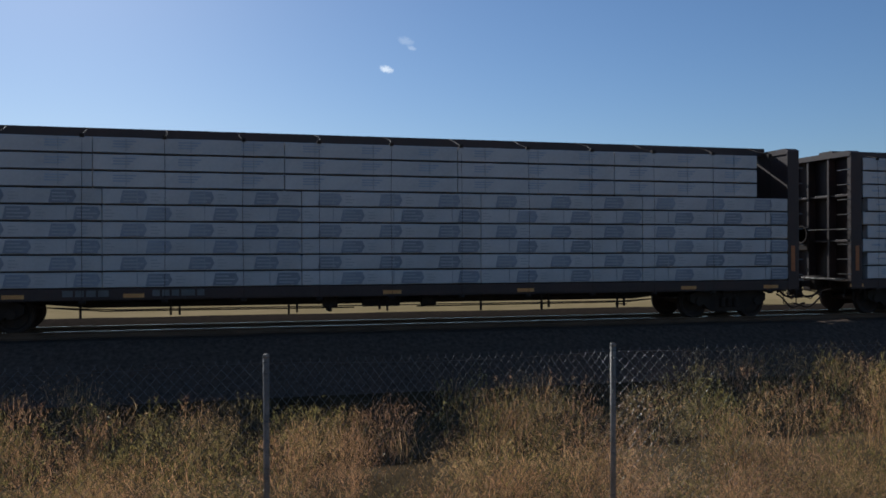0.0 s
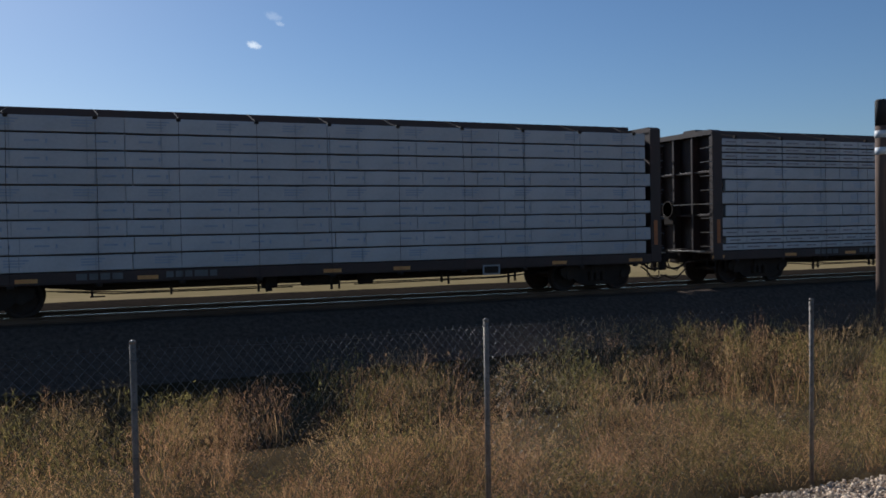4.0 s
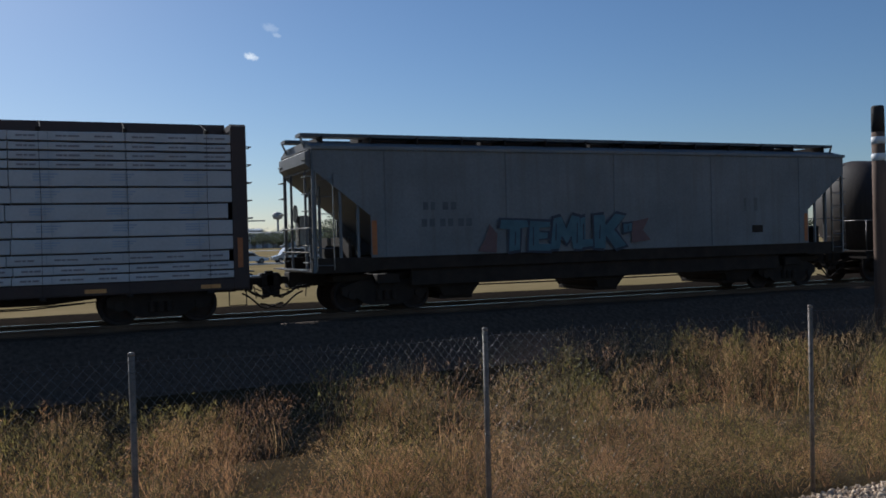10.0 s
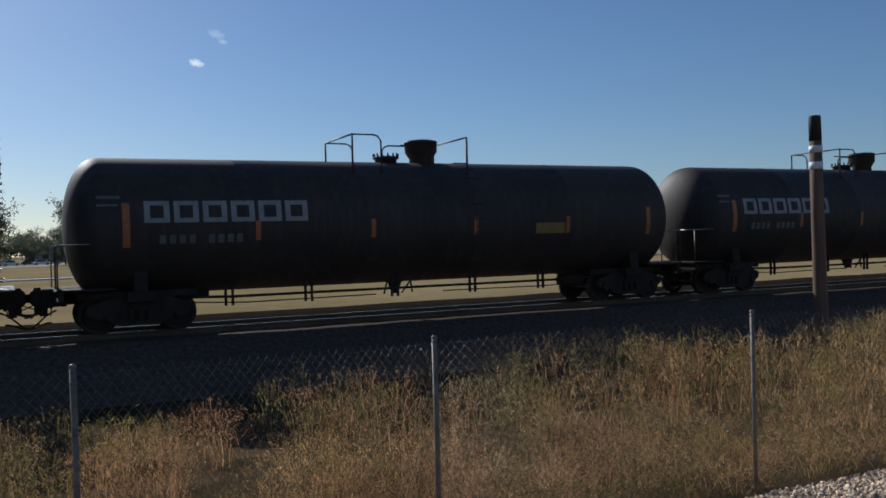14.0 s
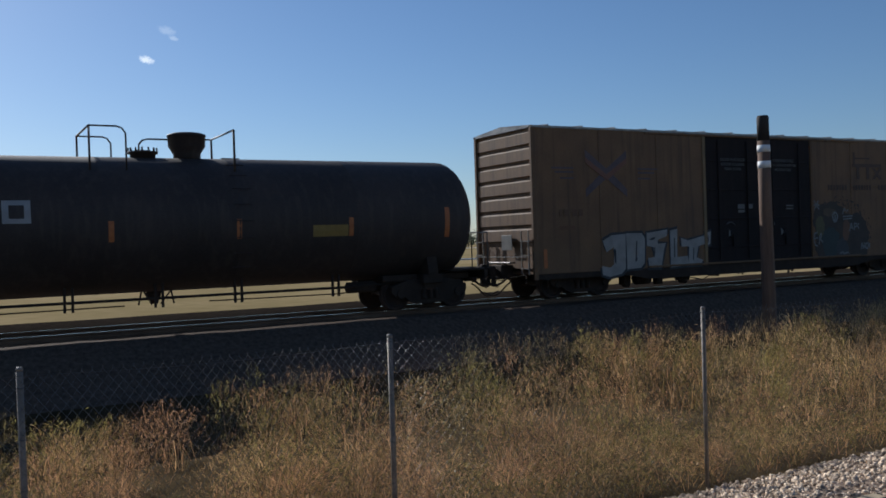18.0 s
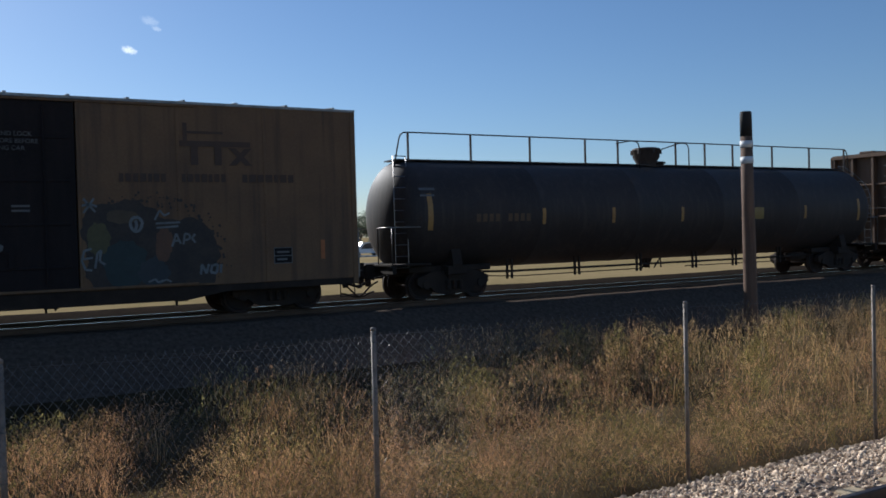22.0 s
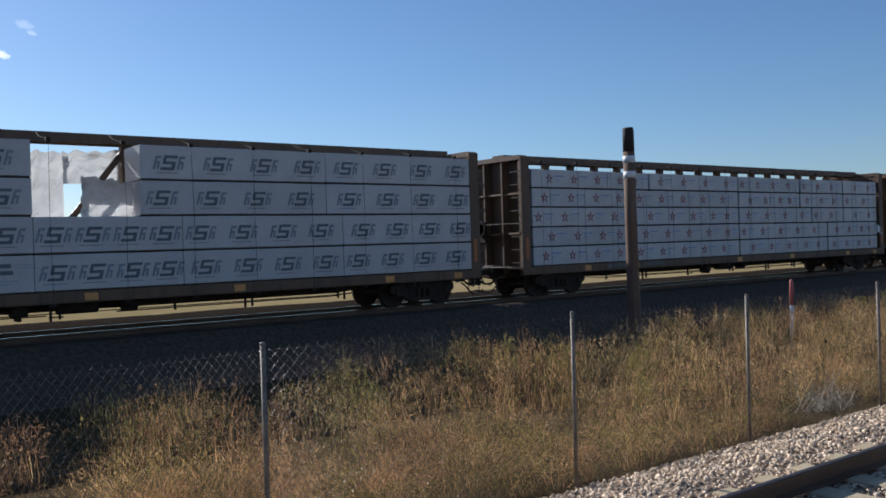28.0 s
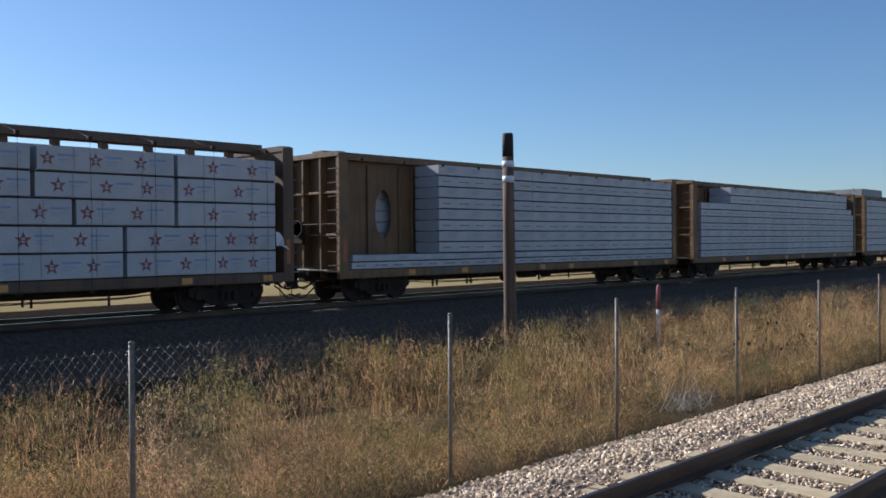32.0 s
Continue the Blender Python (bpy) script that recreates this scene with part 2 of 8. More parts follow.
M_PLASTIC = mat("torn_plastic_edge", (0.62, 0.61, 0.60), (0.74, 0.73, 0.72), 0.35, 4, 30)
M_BOX = mat("boxcar_faded_yellow", (0.135, 0.070, 0.031), (0.205, 0.112, 0.051), 0.7, 0.9, 18, streak=0.65, streak_colour=(0.06, 0.034, 0.02))
M_PRINT_LINE = mat("wrap_print_line", (0.18, 0.15, 0.16), (0.26, 0.22, 0.23), 0.5, 4, 40, bump=0)
M_UNDER = mat("underframe_grime", (0.026, 0.0175, 0.013), (0.052, 0.036, 0.026), 0.85, 3, 30, spec=0.25)
M_STEEL = mat("worn_steel", (0.16, 0.14, 0.13), (0.30, 0.28, 0.26), 0.38, 4, 40, metal=0.8)
M_RUST = mat("rusty_steel", (0.022, 0.014, 0.010), (0.055, 0.032, 0.022), 0.85, 5, 60)
M_HOPPER = mat("hopper_grey_paint", (0.145, 0.142, 0.14), (0.225, 0.22, 0.215), 0.6, 0.7, 15, streak=0.45, streak_colour=(0.14, 0.11, 0.09))
M_REFLECT_SILL = mat("sill_reflector", (0.56, 0.23, 0.06), (0.70, 0.33, 0.09), 0.45, 8, 60, bump=0)
M_REFLECT = mat("orange_reflector", (0.36, 0.10, 0.025), (0.48, 0.16, 0.04), 0.5, 8, 60, bump=0)
M_REFLECT_Y = mat("yellow_reflector", (0.34, 0.17, 0.045), (0.44, 0.235, 0.06), 0.5, 8, 60, bump=0)
M_MARK = mat("faded_orange_mark", (0.095, 0.052, 0.022), (0.14, 0.078, 0.032), 0.6, 6, 50, bump=0)
M_PLACARD = mat("yellow_placard", (0.22, 0.14, 0.035), (0.30, 0.20, 0.05), 0.5, 6, 50, bump=0)
M_LETTER = mat("pale_lettering", (0.24, 0.23, 0.23), (0.34, 0.33, 0.32), 0.6, 3, 40, bump=0)
M_LETTER_DIM = mat("dim_lettering", (0.10, 0.095, 0.09), (0.16, 0.155, 0.145), 0.6, 3, 40, bump=0)
M_WHITE = mat("white_paint", (0.66, 0.66, 0.65), (0.80, 0.80, 0.78), 0.55, 2, 30)
M_RAIL = mat("rail_side_rust", (0.085, 0.053, 0.034), (0.165, 0.105, 0.068), 0.75, 4, 50, stretch=(0.3, 1, 1), spec=0.1)
M_RAIL_TOP = mat("polished_rail_head", (0.22, 0.20, 0.185), (0.34, 0.32, 0.30), 0.12, 3, 60, metal=1.0, bump=0.02, stretch=(0.05, 4, 1), gloss_vary=0.05)
M_RAIL_DULL = mat("dull_brown_rail_head", (0.045, 0.033, 0.027), (0.085, 0.065, 0.052), 0.5, 4, 50, metal=0.3, bump=0.05, stretch=(0.1, 3, 1))
M_TIE_WOOD = mat("creosoted_tie", (0.016, 0.013, 0.011), (0.040, 0.032, 0.026), 0.85, 3, 40, vary=0.2, stretch=(3, 0.4, 3))
M_TIE_CONC = mat("concrete_tie", (0.44, 0.335, 0.205), (0.64, 0.515, 0.345), 0.9, 4, 60, vary=0.1, spec=0.05)
M_BALLAST = mat("ballast_bed", (0.16, 0.11, 0.075), (0.38, 0.28, 0.20), 0.9, 12, 45, bump=1.0, spec=0.1)
M_STONE = mat("ballast_stone", (0.38, 0.275, 0.185), (0.80, 0.64, 0.475), 0.85, 9, 60, island=0.55, spec=0.05)
M_CINDER = mat("dark_cinder_path", (0.012, 0.010, 0.008), (0.034, 0.027, 0.022), 0.95, 6, 30, bump=0.8, spec=0.0)
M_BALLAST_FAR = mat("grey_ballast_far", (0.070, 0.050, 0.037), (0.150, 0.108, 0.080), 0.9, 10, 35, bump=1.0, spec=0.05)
M_DIRT = mat("weedy_dirt", (0.050, 0.036, 0.020), (0.115, 0.082, 0.045), 0.95, 0.8, 22, bump=0.6, spec=0.0)
M_FIELD = mat("dry_field_grass", (0.245, 0.190, 0.088), (0.40, 0.300, 0.160), 0.95, 0.05, 1.2, bump=0.4, spec=0.0)
M_GALV = mat("galvanised_steel", (0.140, 0.112, 0.086), (0.280, 0.232, 0.186), 0.6, 9, 70, metal=0.15, gloss_vary=0.2)
M_WIRE = mat("galvanised_wire", (0.075, 0.071, 0.066), (0.14, 0.134, 0.125), 0.30, 6, 60, metal=0.95, gloss_vary=0.06, bump=0)
M_POLE = mat("weathered_pole_wood", (0.100, 0.056, 0.036), (0.200, 0.120, 0.076), 0.85, 2, 30, stretch=(4, 4, 0.3))
M_POLE_CAP = mat("tarred_pole_top", (0.018, 0.015, 0.014), (0.036, 0.030, 0.027), 0.8, 4, 40)
M_MARK_RED = mat("marker_red_paint", (0.34, 0.085, 0.085), (0.46, 0.13, 0.12), 0.5, 4, 40)


def leafy(name, c1, c2, spread, patch=0.5, shine=0.0):
    """Thin dry leaf: diffuse with light coming through from behind."""
    m = bpy.data.materials.new(name)
    m.use_nodes = True
    n, l = m.node_tree.nodes, m.node_tree.links
    n.remove(n["Principled BSDF"])
    tc = n.new("ShaderNodeTexCoord")
    noi = n.new("ShaderNodeTexNoise")
    noi.inputs["Scale"].default_value, noi.inputs["Detail"].default_value = patch, 4
    l.new(tc.outputs["Object"], noi.inputs["Vector"])
    geo = n.new("ShaderNodeNewGeometry")
    add = n.new("ShaderNodeMath")
    add.operation = "MULTIPLY_ADD"
    l.new(geo.outputs["Random Per Island"], add.inputs[0])
    add.inputs[1].default_value = 0.5
    l.new(noi.outputs["Fac"], add.inputs[2])
    ramp = n.new("ShaderNodeValToRGB")
    ramp.color_ramp.elements[0].position, ramp.color_ramp.elements[1].position = 0.45, 1.0
    ramp.color_ramp.elements[0].color, ramp.color_ramp.elements[1].color = (*c1, 1), (*c2, 1)
    l.new(add.outputs[0], ramp.inputs["Fac"])
    hsv = n.new("ShaderNodeHueSaturation")
    mr = n.new("ShaderNodeMapRange")
    mr.inputs["To Min"].default_value, mr.inputs["To Max"].default_value = 1 - spread, 1 + spread
    l.new(geo.outputs["Random Per Island"], mr.inputs["Value"])
    l.new(mr.outputs["Result"], hsv.inputs["Value"])
    l.new(ramp.outputs["Color"], hsv.inputs["Color"])
    d, t = n.new("ShaderNodeBsdfDiffuse"), n.new("ShaderNodeBsdfTranslucent")
    mix = n.new("ShaderNodeMixShader")
    mix.inputs["Fac"].default_value = 0.45
    l.new(hsv.outputs["Color"], d.inputs["Color"])
    l.new(hsv.outputs["Color"], t.inputs["Color"])
    l.new(d.outputs[0], mix.inputs[1])
    l.new(t.outputs[0], mix.inputs[2])
    # a thin waxy skin that glints
    gl, top = n.new("ShaderNodeBsdfGlossy"), n.new("ShaderNodeMixShader")
    gl.inputs["Roughness"].default_value, top.inputs["Fac"].default_value = 0.38, shine
    gl.inputs["Color"].default_value = (0.9, 0.84, 0.72, 1)
    l.new(mix.outputs[0], top.inputs[1])
    l.new(gl.outputs[0], top.inputs[2])
    l.new(top.outputs[0], n["Material Output"].inputs["Surface"])
    return m

# ---- ground and tracks ----
TRACK_Y = 22.5        # centre line of the freight track, rail top at z = 0
NEAR_Y, NEAR_Z = 3.6, -0.30   # centre line and rail top of the nearer track
FENCE_Y, FENCE_Z = 6.35, -0.69


def sheet(name, prof, x0, x1, step, material, label, category, wobble=0.0):
    """A strip of ground along x with the (y, z) profile given."""
    nx = int((x1 - x0) / step) + 1
    g = Geo()
    vs = []
    for i in range(nx):
        x = x0 + i * step
        for y, z in prof:
            w = wobble * (noise.noise(Vector((x * 0.45, y * 0.45, 3.0))) + 0.5 * noise.noise(Vector((x * 1.4, y * 1.4, 8.0))))
            vs.append((x, y, z + w))
    m = len(prof)
    g.add(vs, [(i * m + j, (i + 1) * m + j, (i + 1) * m + j + 1, i * m + j + 1) for i in range(nx - 1) for j in range(m - 1)], True)
    me = g.mesh(name, material, fix=False)
    if me.polygons[0].normal.z < 0:
        me.flip_normals()
    return thing(name, me, None, label, category, kind="structure")


BANK = [(-2.0, -0.62), (0.0, -0.64), (1.6, -0.66), (5.0, -0.72), (6.1, -0.72), (7.0, -0.76), (9.0, -0.80), (11.0, -0.90), (13.0, -1.12), (15.0, -1.30), (18.3, -1.38), (20.0, -1.2), (25.0, -1.0), (27.5, -0.95), (30.0, -0.75)]


def ground_z(x, y):
    """The lie of the land across the line: a shallow ditch between the fence and the freight track."""
    z = -0.70
    if -8 < y < 30:
        z = BANK[0][1]
        for (ya, za), (yb, zb) in zip(BANK, BANK[1:]):
            if ya <= y <= yb:
                z = za + (zb - za) * (y - ya) / (yb - ya)
    if 6.5 < y < 18 and -40 < x < 110:
        z += 0.08 * noise.noise(Vector((x * 0.3, y * 0.3, 1.0)))
    return z


def ground():
    # one sheet to the horizon: fine where the camera is near, coarse far off
    ys = [-3000, -400, -60, -8, -2.0, 0.0, 1.6, 5.0, 6.1, 7.0, 8.0, 9.0, 10, 11, 12, 13, 14, 15, 16, 17, 18.3, 20, 25, 27.5, 30, 40, 60, 80, 110, 150, 220, 400, 900, 3000]
    xs = [-3000, -900, -300, -120, -60] + [-30 + 1.5 * i for i in range(90)] + [110, 120, 160, 260, 500, 1200, 3000]
    g = Geo()
    vs = [(x, y, ground_z(x, y)) for x in xs for y in ys]
    m = len(ys)
    g.add(vs, [(i * m + j, (i + 1) * m + j, (i + 1) * m + j + 1, i * m + j + 1) for i in range(len(xs) - 1) for j in range(m - 1)], True)
    me = g.mesh("ground", None, fix=False)
    if me.polygons[0].normal.z < 0:
        me.flip_normals()
    me.materials.append(M_FIELD)
    me.materials.append(M_DIRT)
    for poly in me.polygons:
        poly.material_index = 1 if -8 < poly.center.y < 27.6 else 0
    thing("ground", me, None, "flat dry grass field and weedy dirt", "ground", kind="structure")


def rail_profile():
    # half outline of a flat-bottomed rail, 0.17 m high, head up
    return [(-0.07, -0.17), (0.07, -0.17), (0.07, -0.158), (0.012, -0.135), (0.010, -0.05), (0.036, -0.038), (0.036, -0.006), (0.028, 0.0), (-0.028, 0.0), (-0.036, -0.006), (-0.036, -0.038), (-0.010, -0.05), (-0.012, -0.135), (-0.07, -0.158)]


def rail(parent, y, z, x0, x1, head):
    g = Geo()
    g.slab_x([(y + a, z + b) for a, b in rail_profile()], x0, x1)
    r = part("rail", g, M_RAIL, parent)
    top = Geo().slab_x([(y - 0.027, z + 0.0005), (y + 0.027, z + 0.0005), (y + 0.024, z + 0.004), (y - 0.024, z + 0.004)], x0, x1)
    part("rail_head", top, head, r, "rail head worn by wheels")


def track(name, cy, rz, x0, x1, tie_mat, tie_w, spacing, label, ballast, half_top, toe, toe_z):
    root = thing(name, None, None, label, "railway track", kind="structure")
    for s in (-1, 1):
        rail(root, cy + s * 0.753, rz, x0, x1, M_RAIL_TOP if rz == 0.0 else M_RAIL_DULL)
    top = rz - 0.20
    prof = [(cy - toe, toe_z), (cy - half_top, top), (cy - 0.7, top - 0.005), (cy, top - 0.02), (cy + 0.7, top - 0.005), (cy + half_top, top), (cy + toe, toe_z)]
    if rz == 0.0:
        # ties buried to their tops, and a raised service path on the far side
        prof = [(cy - toe, toe_z), (cy - half_top - 0.35, top - 0.22), (cy - half_top, top + 0.03), (cy - 1.2, top + 0.045), (cy - 0.7, top + 0.036), (cy, top + 0.032), (cy + 0.7, top + 0.036), (cy + half_top, top + 0.03), (cy + 1.75, top - 0.1)]
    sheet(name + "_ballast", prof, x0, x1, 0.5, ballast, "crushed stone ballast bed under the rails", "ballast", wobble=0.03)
    tie = Geo().box(-tie_w / 2, tie_w / 2, -1.28, 1.28, -0.17, 0.0, 0.015).mesh("tie", tie_mat)
    return root, tie, spacing, rz - 0.172


def place_ties(root, tie, spacing, z, cy, xa, xb, limit=300):
    n = int((xb - xa) / spacing)
    for i in range(min(n, limit)):
        o = part("tie", tie, None, root)
        o.location = (xa + i * spacing + random.uniform(-0.02, 0.02), cy + random.uniform(-0.03, 0.03), z)


ground()
sheet("service_path", [(TRACK_Y + 1.7, -0.18), (TRACK_Y + 3.4, -0.17), (TRACK_Y + 5.2, -0.11), (TRACK_Y + 6.6, -0.95)], -60, 330, 1.0, M_CINDER, "dark cinder service path beside the freight track", "path", wobble=0.03)
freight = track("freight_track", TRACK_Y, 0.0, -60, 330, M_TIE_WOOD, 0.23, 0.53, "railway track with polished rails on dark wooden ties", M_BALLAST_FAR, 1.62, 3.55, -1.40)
nearer = track("nearer_track", NEAR_Y, NEAR_Z, -30, 200, M_TIE_CONC, 0.26, 0.62, "railway track with rusty rails on concrete ties", M_BALLAST, 1.65, 2.65, -0.70)


# ---- fence, pole and marker ----
POSTS = [-8.9, -5.85, -2.72, 0.405, 3.06, 6.475, 9.495, 12.74, 15.86, 18.87] + [18.87 + 3.05 * i for i in range(1, 17)]


def chain_mesh(cells, rows, w, h, r, ring):
    """Zigzag wires of a chain-link panel, w by h metres, standing in the xz plane."""
    g = Geo()
    cw, ch = w / cells, h / rows
    for i in range(cells):
        flip = 1 if i % 2 else -1
        pts = []
        for k in range(rows * 2 + 1):
            side = flip * (1 if k % 2 else -1)
            pts.append(((i + 0.5) * cw + side * 0.5 * cw, 0.004 * side, k * ch / 2))
        pts.append((pts[-1][0] + flip * 0.12 * cw, 0, h + 0.02))
        vs, fs = [], []
        for p, q in zip(pts, pts[1:]):
            n = len(ring)
            a, b = len(vs), len(vs) + n
            for e in (p, q):
                vs += [(e[0] + r * u, e[1] + r * v, e[2]) for u, v in ring]
            fs += [(a + k, a + (k + 1) % n, b + (k + 1) % n, b + k) for k in range(n)]
        g.add(vs, fs, True)
    return g.mesh("chain_link", M_WIRE, fix=False)


def fence():
    height = 1.765
    root = thing("chain_link_fence", None, None, "galvanised chain-link fence on round steel posts in weeds", "fence")
    near_mesh, far_mesh = (chain_mesh(n, k, 3.05, height - 0.06, r, ring) for n, k, r, ring in ((80, 20, 0.0018, ((-1, 0), (0, -1), (1, 0), (0, 1))), (60, 15, 0.0026, ((-1, 0.2), (0.4, -1), (0.6, 0.8)))))
    tie = Geo().lathe([(0, 0.0225), (0.004, 0.0255), (0.008, 0.0225)], (0, 0, 0), "z", 10).mesh("tie_wire", M_WIRE)
    for i, x in enumerate(POSTS):
        lean = random.uniform(-0.012, 0.012)
        g = Geo().tube((x, FENCE_Y, FENCE_Z - 0.1), (x + lean, FENCE_Y, FENCE_Z + height), 0.0215, 12)
        g.lathe([(0, 0.024), (0.012, 0.024), (0.022, 0.018), (0.026, 0.004)], (x + lean, FENCE_Y, FENCE_Z + height), "z", 12)
        part("post", g, M_GALV, root)
        if x < 25:
            for k in range(5):
                u = 0.25 + 0.35 * k + random.uniform(-0.03, 0.03)
                o = part("tie_wire", tie, None, root)
                o.location, o.rotation_euler = (x + lean * u / height, FENCE_Y, FENCE_Z + u), (radians(random.uniform(-18, 18)), radians(random.uniform(-25, 25)), 0)
        if i + 1 < len(POSTS):
            w = POSTS[i + 1] - x
            o = tagged(part("chain_link_panel", near_mesh if x < 20 else far_mesh, None, root), kind="stuff")
            o.location, o.scale = (x, FENCE_Y - 0.036, FENCE_Z + 0.03), (w / 3.05, 1, 1)
            wire = Geo()
            pts = [(x + w * k / 8, FENCE_Y - 0.034, FENCE_Z + height - 0.03 - 0.035 * math.sin(math.pi * k / 8)) for k in range(9)]
            part("tension_wire", wire.path(pts, 0.0019, 5), M_WIRE, root)


def pole():
    x, y = 17.56, 15.0
    root = thing("cut_off_pole", None, None, "cut-off brown wooden pole with two white reflective bands", "wooden pole", at=(x, y, -0.72))
    prof = [(-0.9, 0.178), (0.0, 0.170), (1.5, 0.160), (3.0, 0.152), (4.75, 0.145)]
    body = part("shaft", Geo().lathe([(a, r) for a, r in prof], (0, 0, 0), "z", 20), M_POLE, root)
    part("top", Geo().lathe([(4.75, 0.147), (5.32, 0.142), (5.36, 0.12)], (0, 0, 0), "z", 20), M_POLE_CAP, root, "dark tarred pole top")
    for z in (4.08, 4.47):
        part("reflective_band", Geo().lathe([(z, 0.156), (z + 0.17, 0.155)], (0, 0, 0), "z", 20), M_WHITE, root)
    root.rotation_euler = (0, radians(-0.5), 0)


def marker():
    x, y = 21.45, 13.0
    root = thing("marker_post", None, None, "red and white plastic marker post in dry weeds", "marker post", at=(x, y, -0.75))
    part("white_lower_half", Geo().lathe([(-0.5, 0.052), (0.68, 0.052)], (0, 0, 0), "z", 14), M_WHITE, root)
    part("red_upper_half", Geo().lathe([(0.68, 0.053), (1.30, 0.053), (1.355, 0.035), (1.365, 0.01)], (0, 0, 0), "z", 14), M_MARK_RED, root)
    root.rotation_euler = (0, radians(2.0), 0)


fence()
pole()
marker()

# ---- the train ----
SHIFT = [0.00, 5.21, 10.48, 15.84, 21.26, 26.75, 32.30, 37.88, 43.44, 48.98, 54.56, 60.23, 65.97, 71.76, 77.57, 83.37, 89.19, 95.02, 100.86, 106.71, 112.61, 118.61, 124.72, 130.95, 137.26, 143.66, 150.17, 156.79, 163.52, 170.36, 177.30, 184.31, 191.37]
MOVERS = []       # (thing, x at the start, y, z): all that rolls along with the train
WHEELSETS = []


def shift(t):
    i = min(int(t), 31)
    return SHIFT[i] + (SHIFT[i + 1] - SHIFT[i]) * (t - i)


def rides(ob, x, y, z):
    ob.location = (x, y, z)
    MOVERS.append((ob, x, y, z))
    return ob


def wheel_mesh():
    g = Geo()
    for s in (-1, 1):
        y = s * 0.72
        prof = [(y - s * 0.02, 0.06), (y - s * 0.02, 0.30), (y - s * 0.05, 0.36), (y - s * 0.05, 0.455), (y - s * 0.02, 0.455), (y - s * 0.015, 0.425), (y + s * 0.085, 0.418), (y + s * 0.085, 0.355), (y + s * 0.03, 0.31), (y + s * 0.04, 0.10), (y + s * 0.12, 0.09)]
        g.lathe(prof, (0, 0, 0), "y", 28, False)
    g.lathe([(-1.02, 0.07), (1.02, 0.07)], (0, 0, 0), "y", 12)
    for s in (-1, 1):
        for a in range(3):
            c, d = math.cos(a * 2.094) * 0.06, math.sin(a * 2.094) * 0.06
            g.tube((c, s * 1.02, d), (c, s * 1.05, d), 0.018, 6)
    return g.mesh("wheelset", M_RUST)


def truck_meshes():
    side = Geo()
    y0, y1 = -1.10, -0.92
    outline = [(-1.16, 0.46), (-1.16, 0.64), (-0.70, 0.80), (0.70, 0.80), (1.16, 0.64), (1.16, 0.46), (1.02, 0.36), (0.76, 0.36), (0.62, 0.24), (0.42, 0.17), (-0.42, 0.17), (-0.62, 0.24), (-0.76, 0.36), (-1.02, 0.36)]
    side.slab(outline, y0, y1)
    for x in (-0.89, 0.89):
        side.tube((x, y0 - 0.05, 0.44), (x, y0 + 0.02, 0.44), 0.12, 14)
    prof = []
    for k in range(6):
        prof += [(0.29 + 0.045 * k, 0.060), (0.305 + 0.045 * k, 0.078), (0.32 + 0.045 * k, 0.078)]
    spring = Geo().lathe(prof, (0, -1.125, 0), "z", 10)
    bolster = Geo().box(-0.2, 0.2, -1.15, 1.15, 0.50, 0.72, 0.02)
    shoe = Geo().box(-0.035, 0.035, -0.8, 0.8, 0.32, 0.42, 0.01)
    return side.mesh("side_frame", M_UNDER), spring.mesh("spring", M_UNDER), bolster.mesh("bolster", M_UNDER), shoe.mesh("brake_beam", M_UNDER)


WHEEL = wheel_mesh()
SIDE, SPRINGS, BOLSTER, SHOES = truck_meshes()


def truck(car, x):
    t = new("truck", BOLSTER)
    t.parent, t.location = car, (x, 0, 0)
    for s in (1, -1):
        o = part("side_frame", SIDE, None, t)
        o.scale = (1, s, 1)
        for dx in (-0.2, 0.0, 0.2):
            o = part("spring", SPRINGS, None, t)
            o.scale, o.location = (1, s, 1), (dx, 0, 0)
    for dx in (-0.42, 0.42):
        o = part("brake_beam", SHOES, None, t)
        o.location = (dx, 0, 0)
    part("body_bolster", Geo().box(x - 0.3, x + 0.3, -1.32, 1.32, 0.70, 0.95, 0.02).box(x - 1.35, x + 1.35, -0.95, 0.95, 0.78, 0.95, 0.02), M_UNDER, car)
    for dx in (-0.89, 0.89):
        w = part("wheelset", WHEEL, None, t)
        w.location = (dx, 0, 0.42)
        WHEELSETS.append((w, dx))


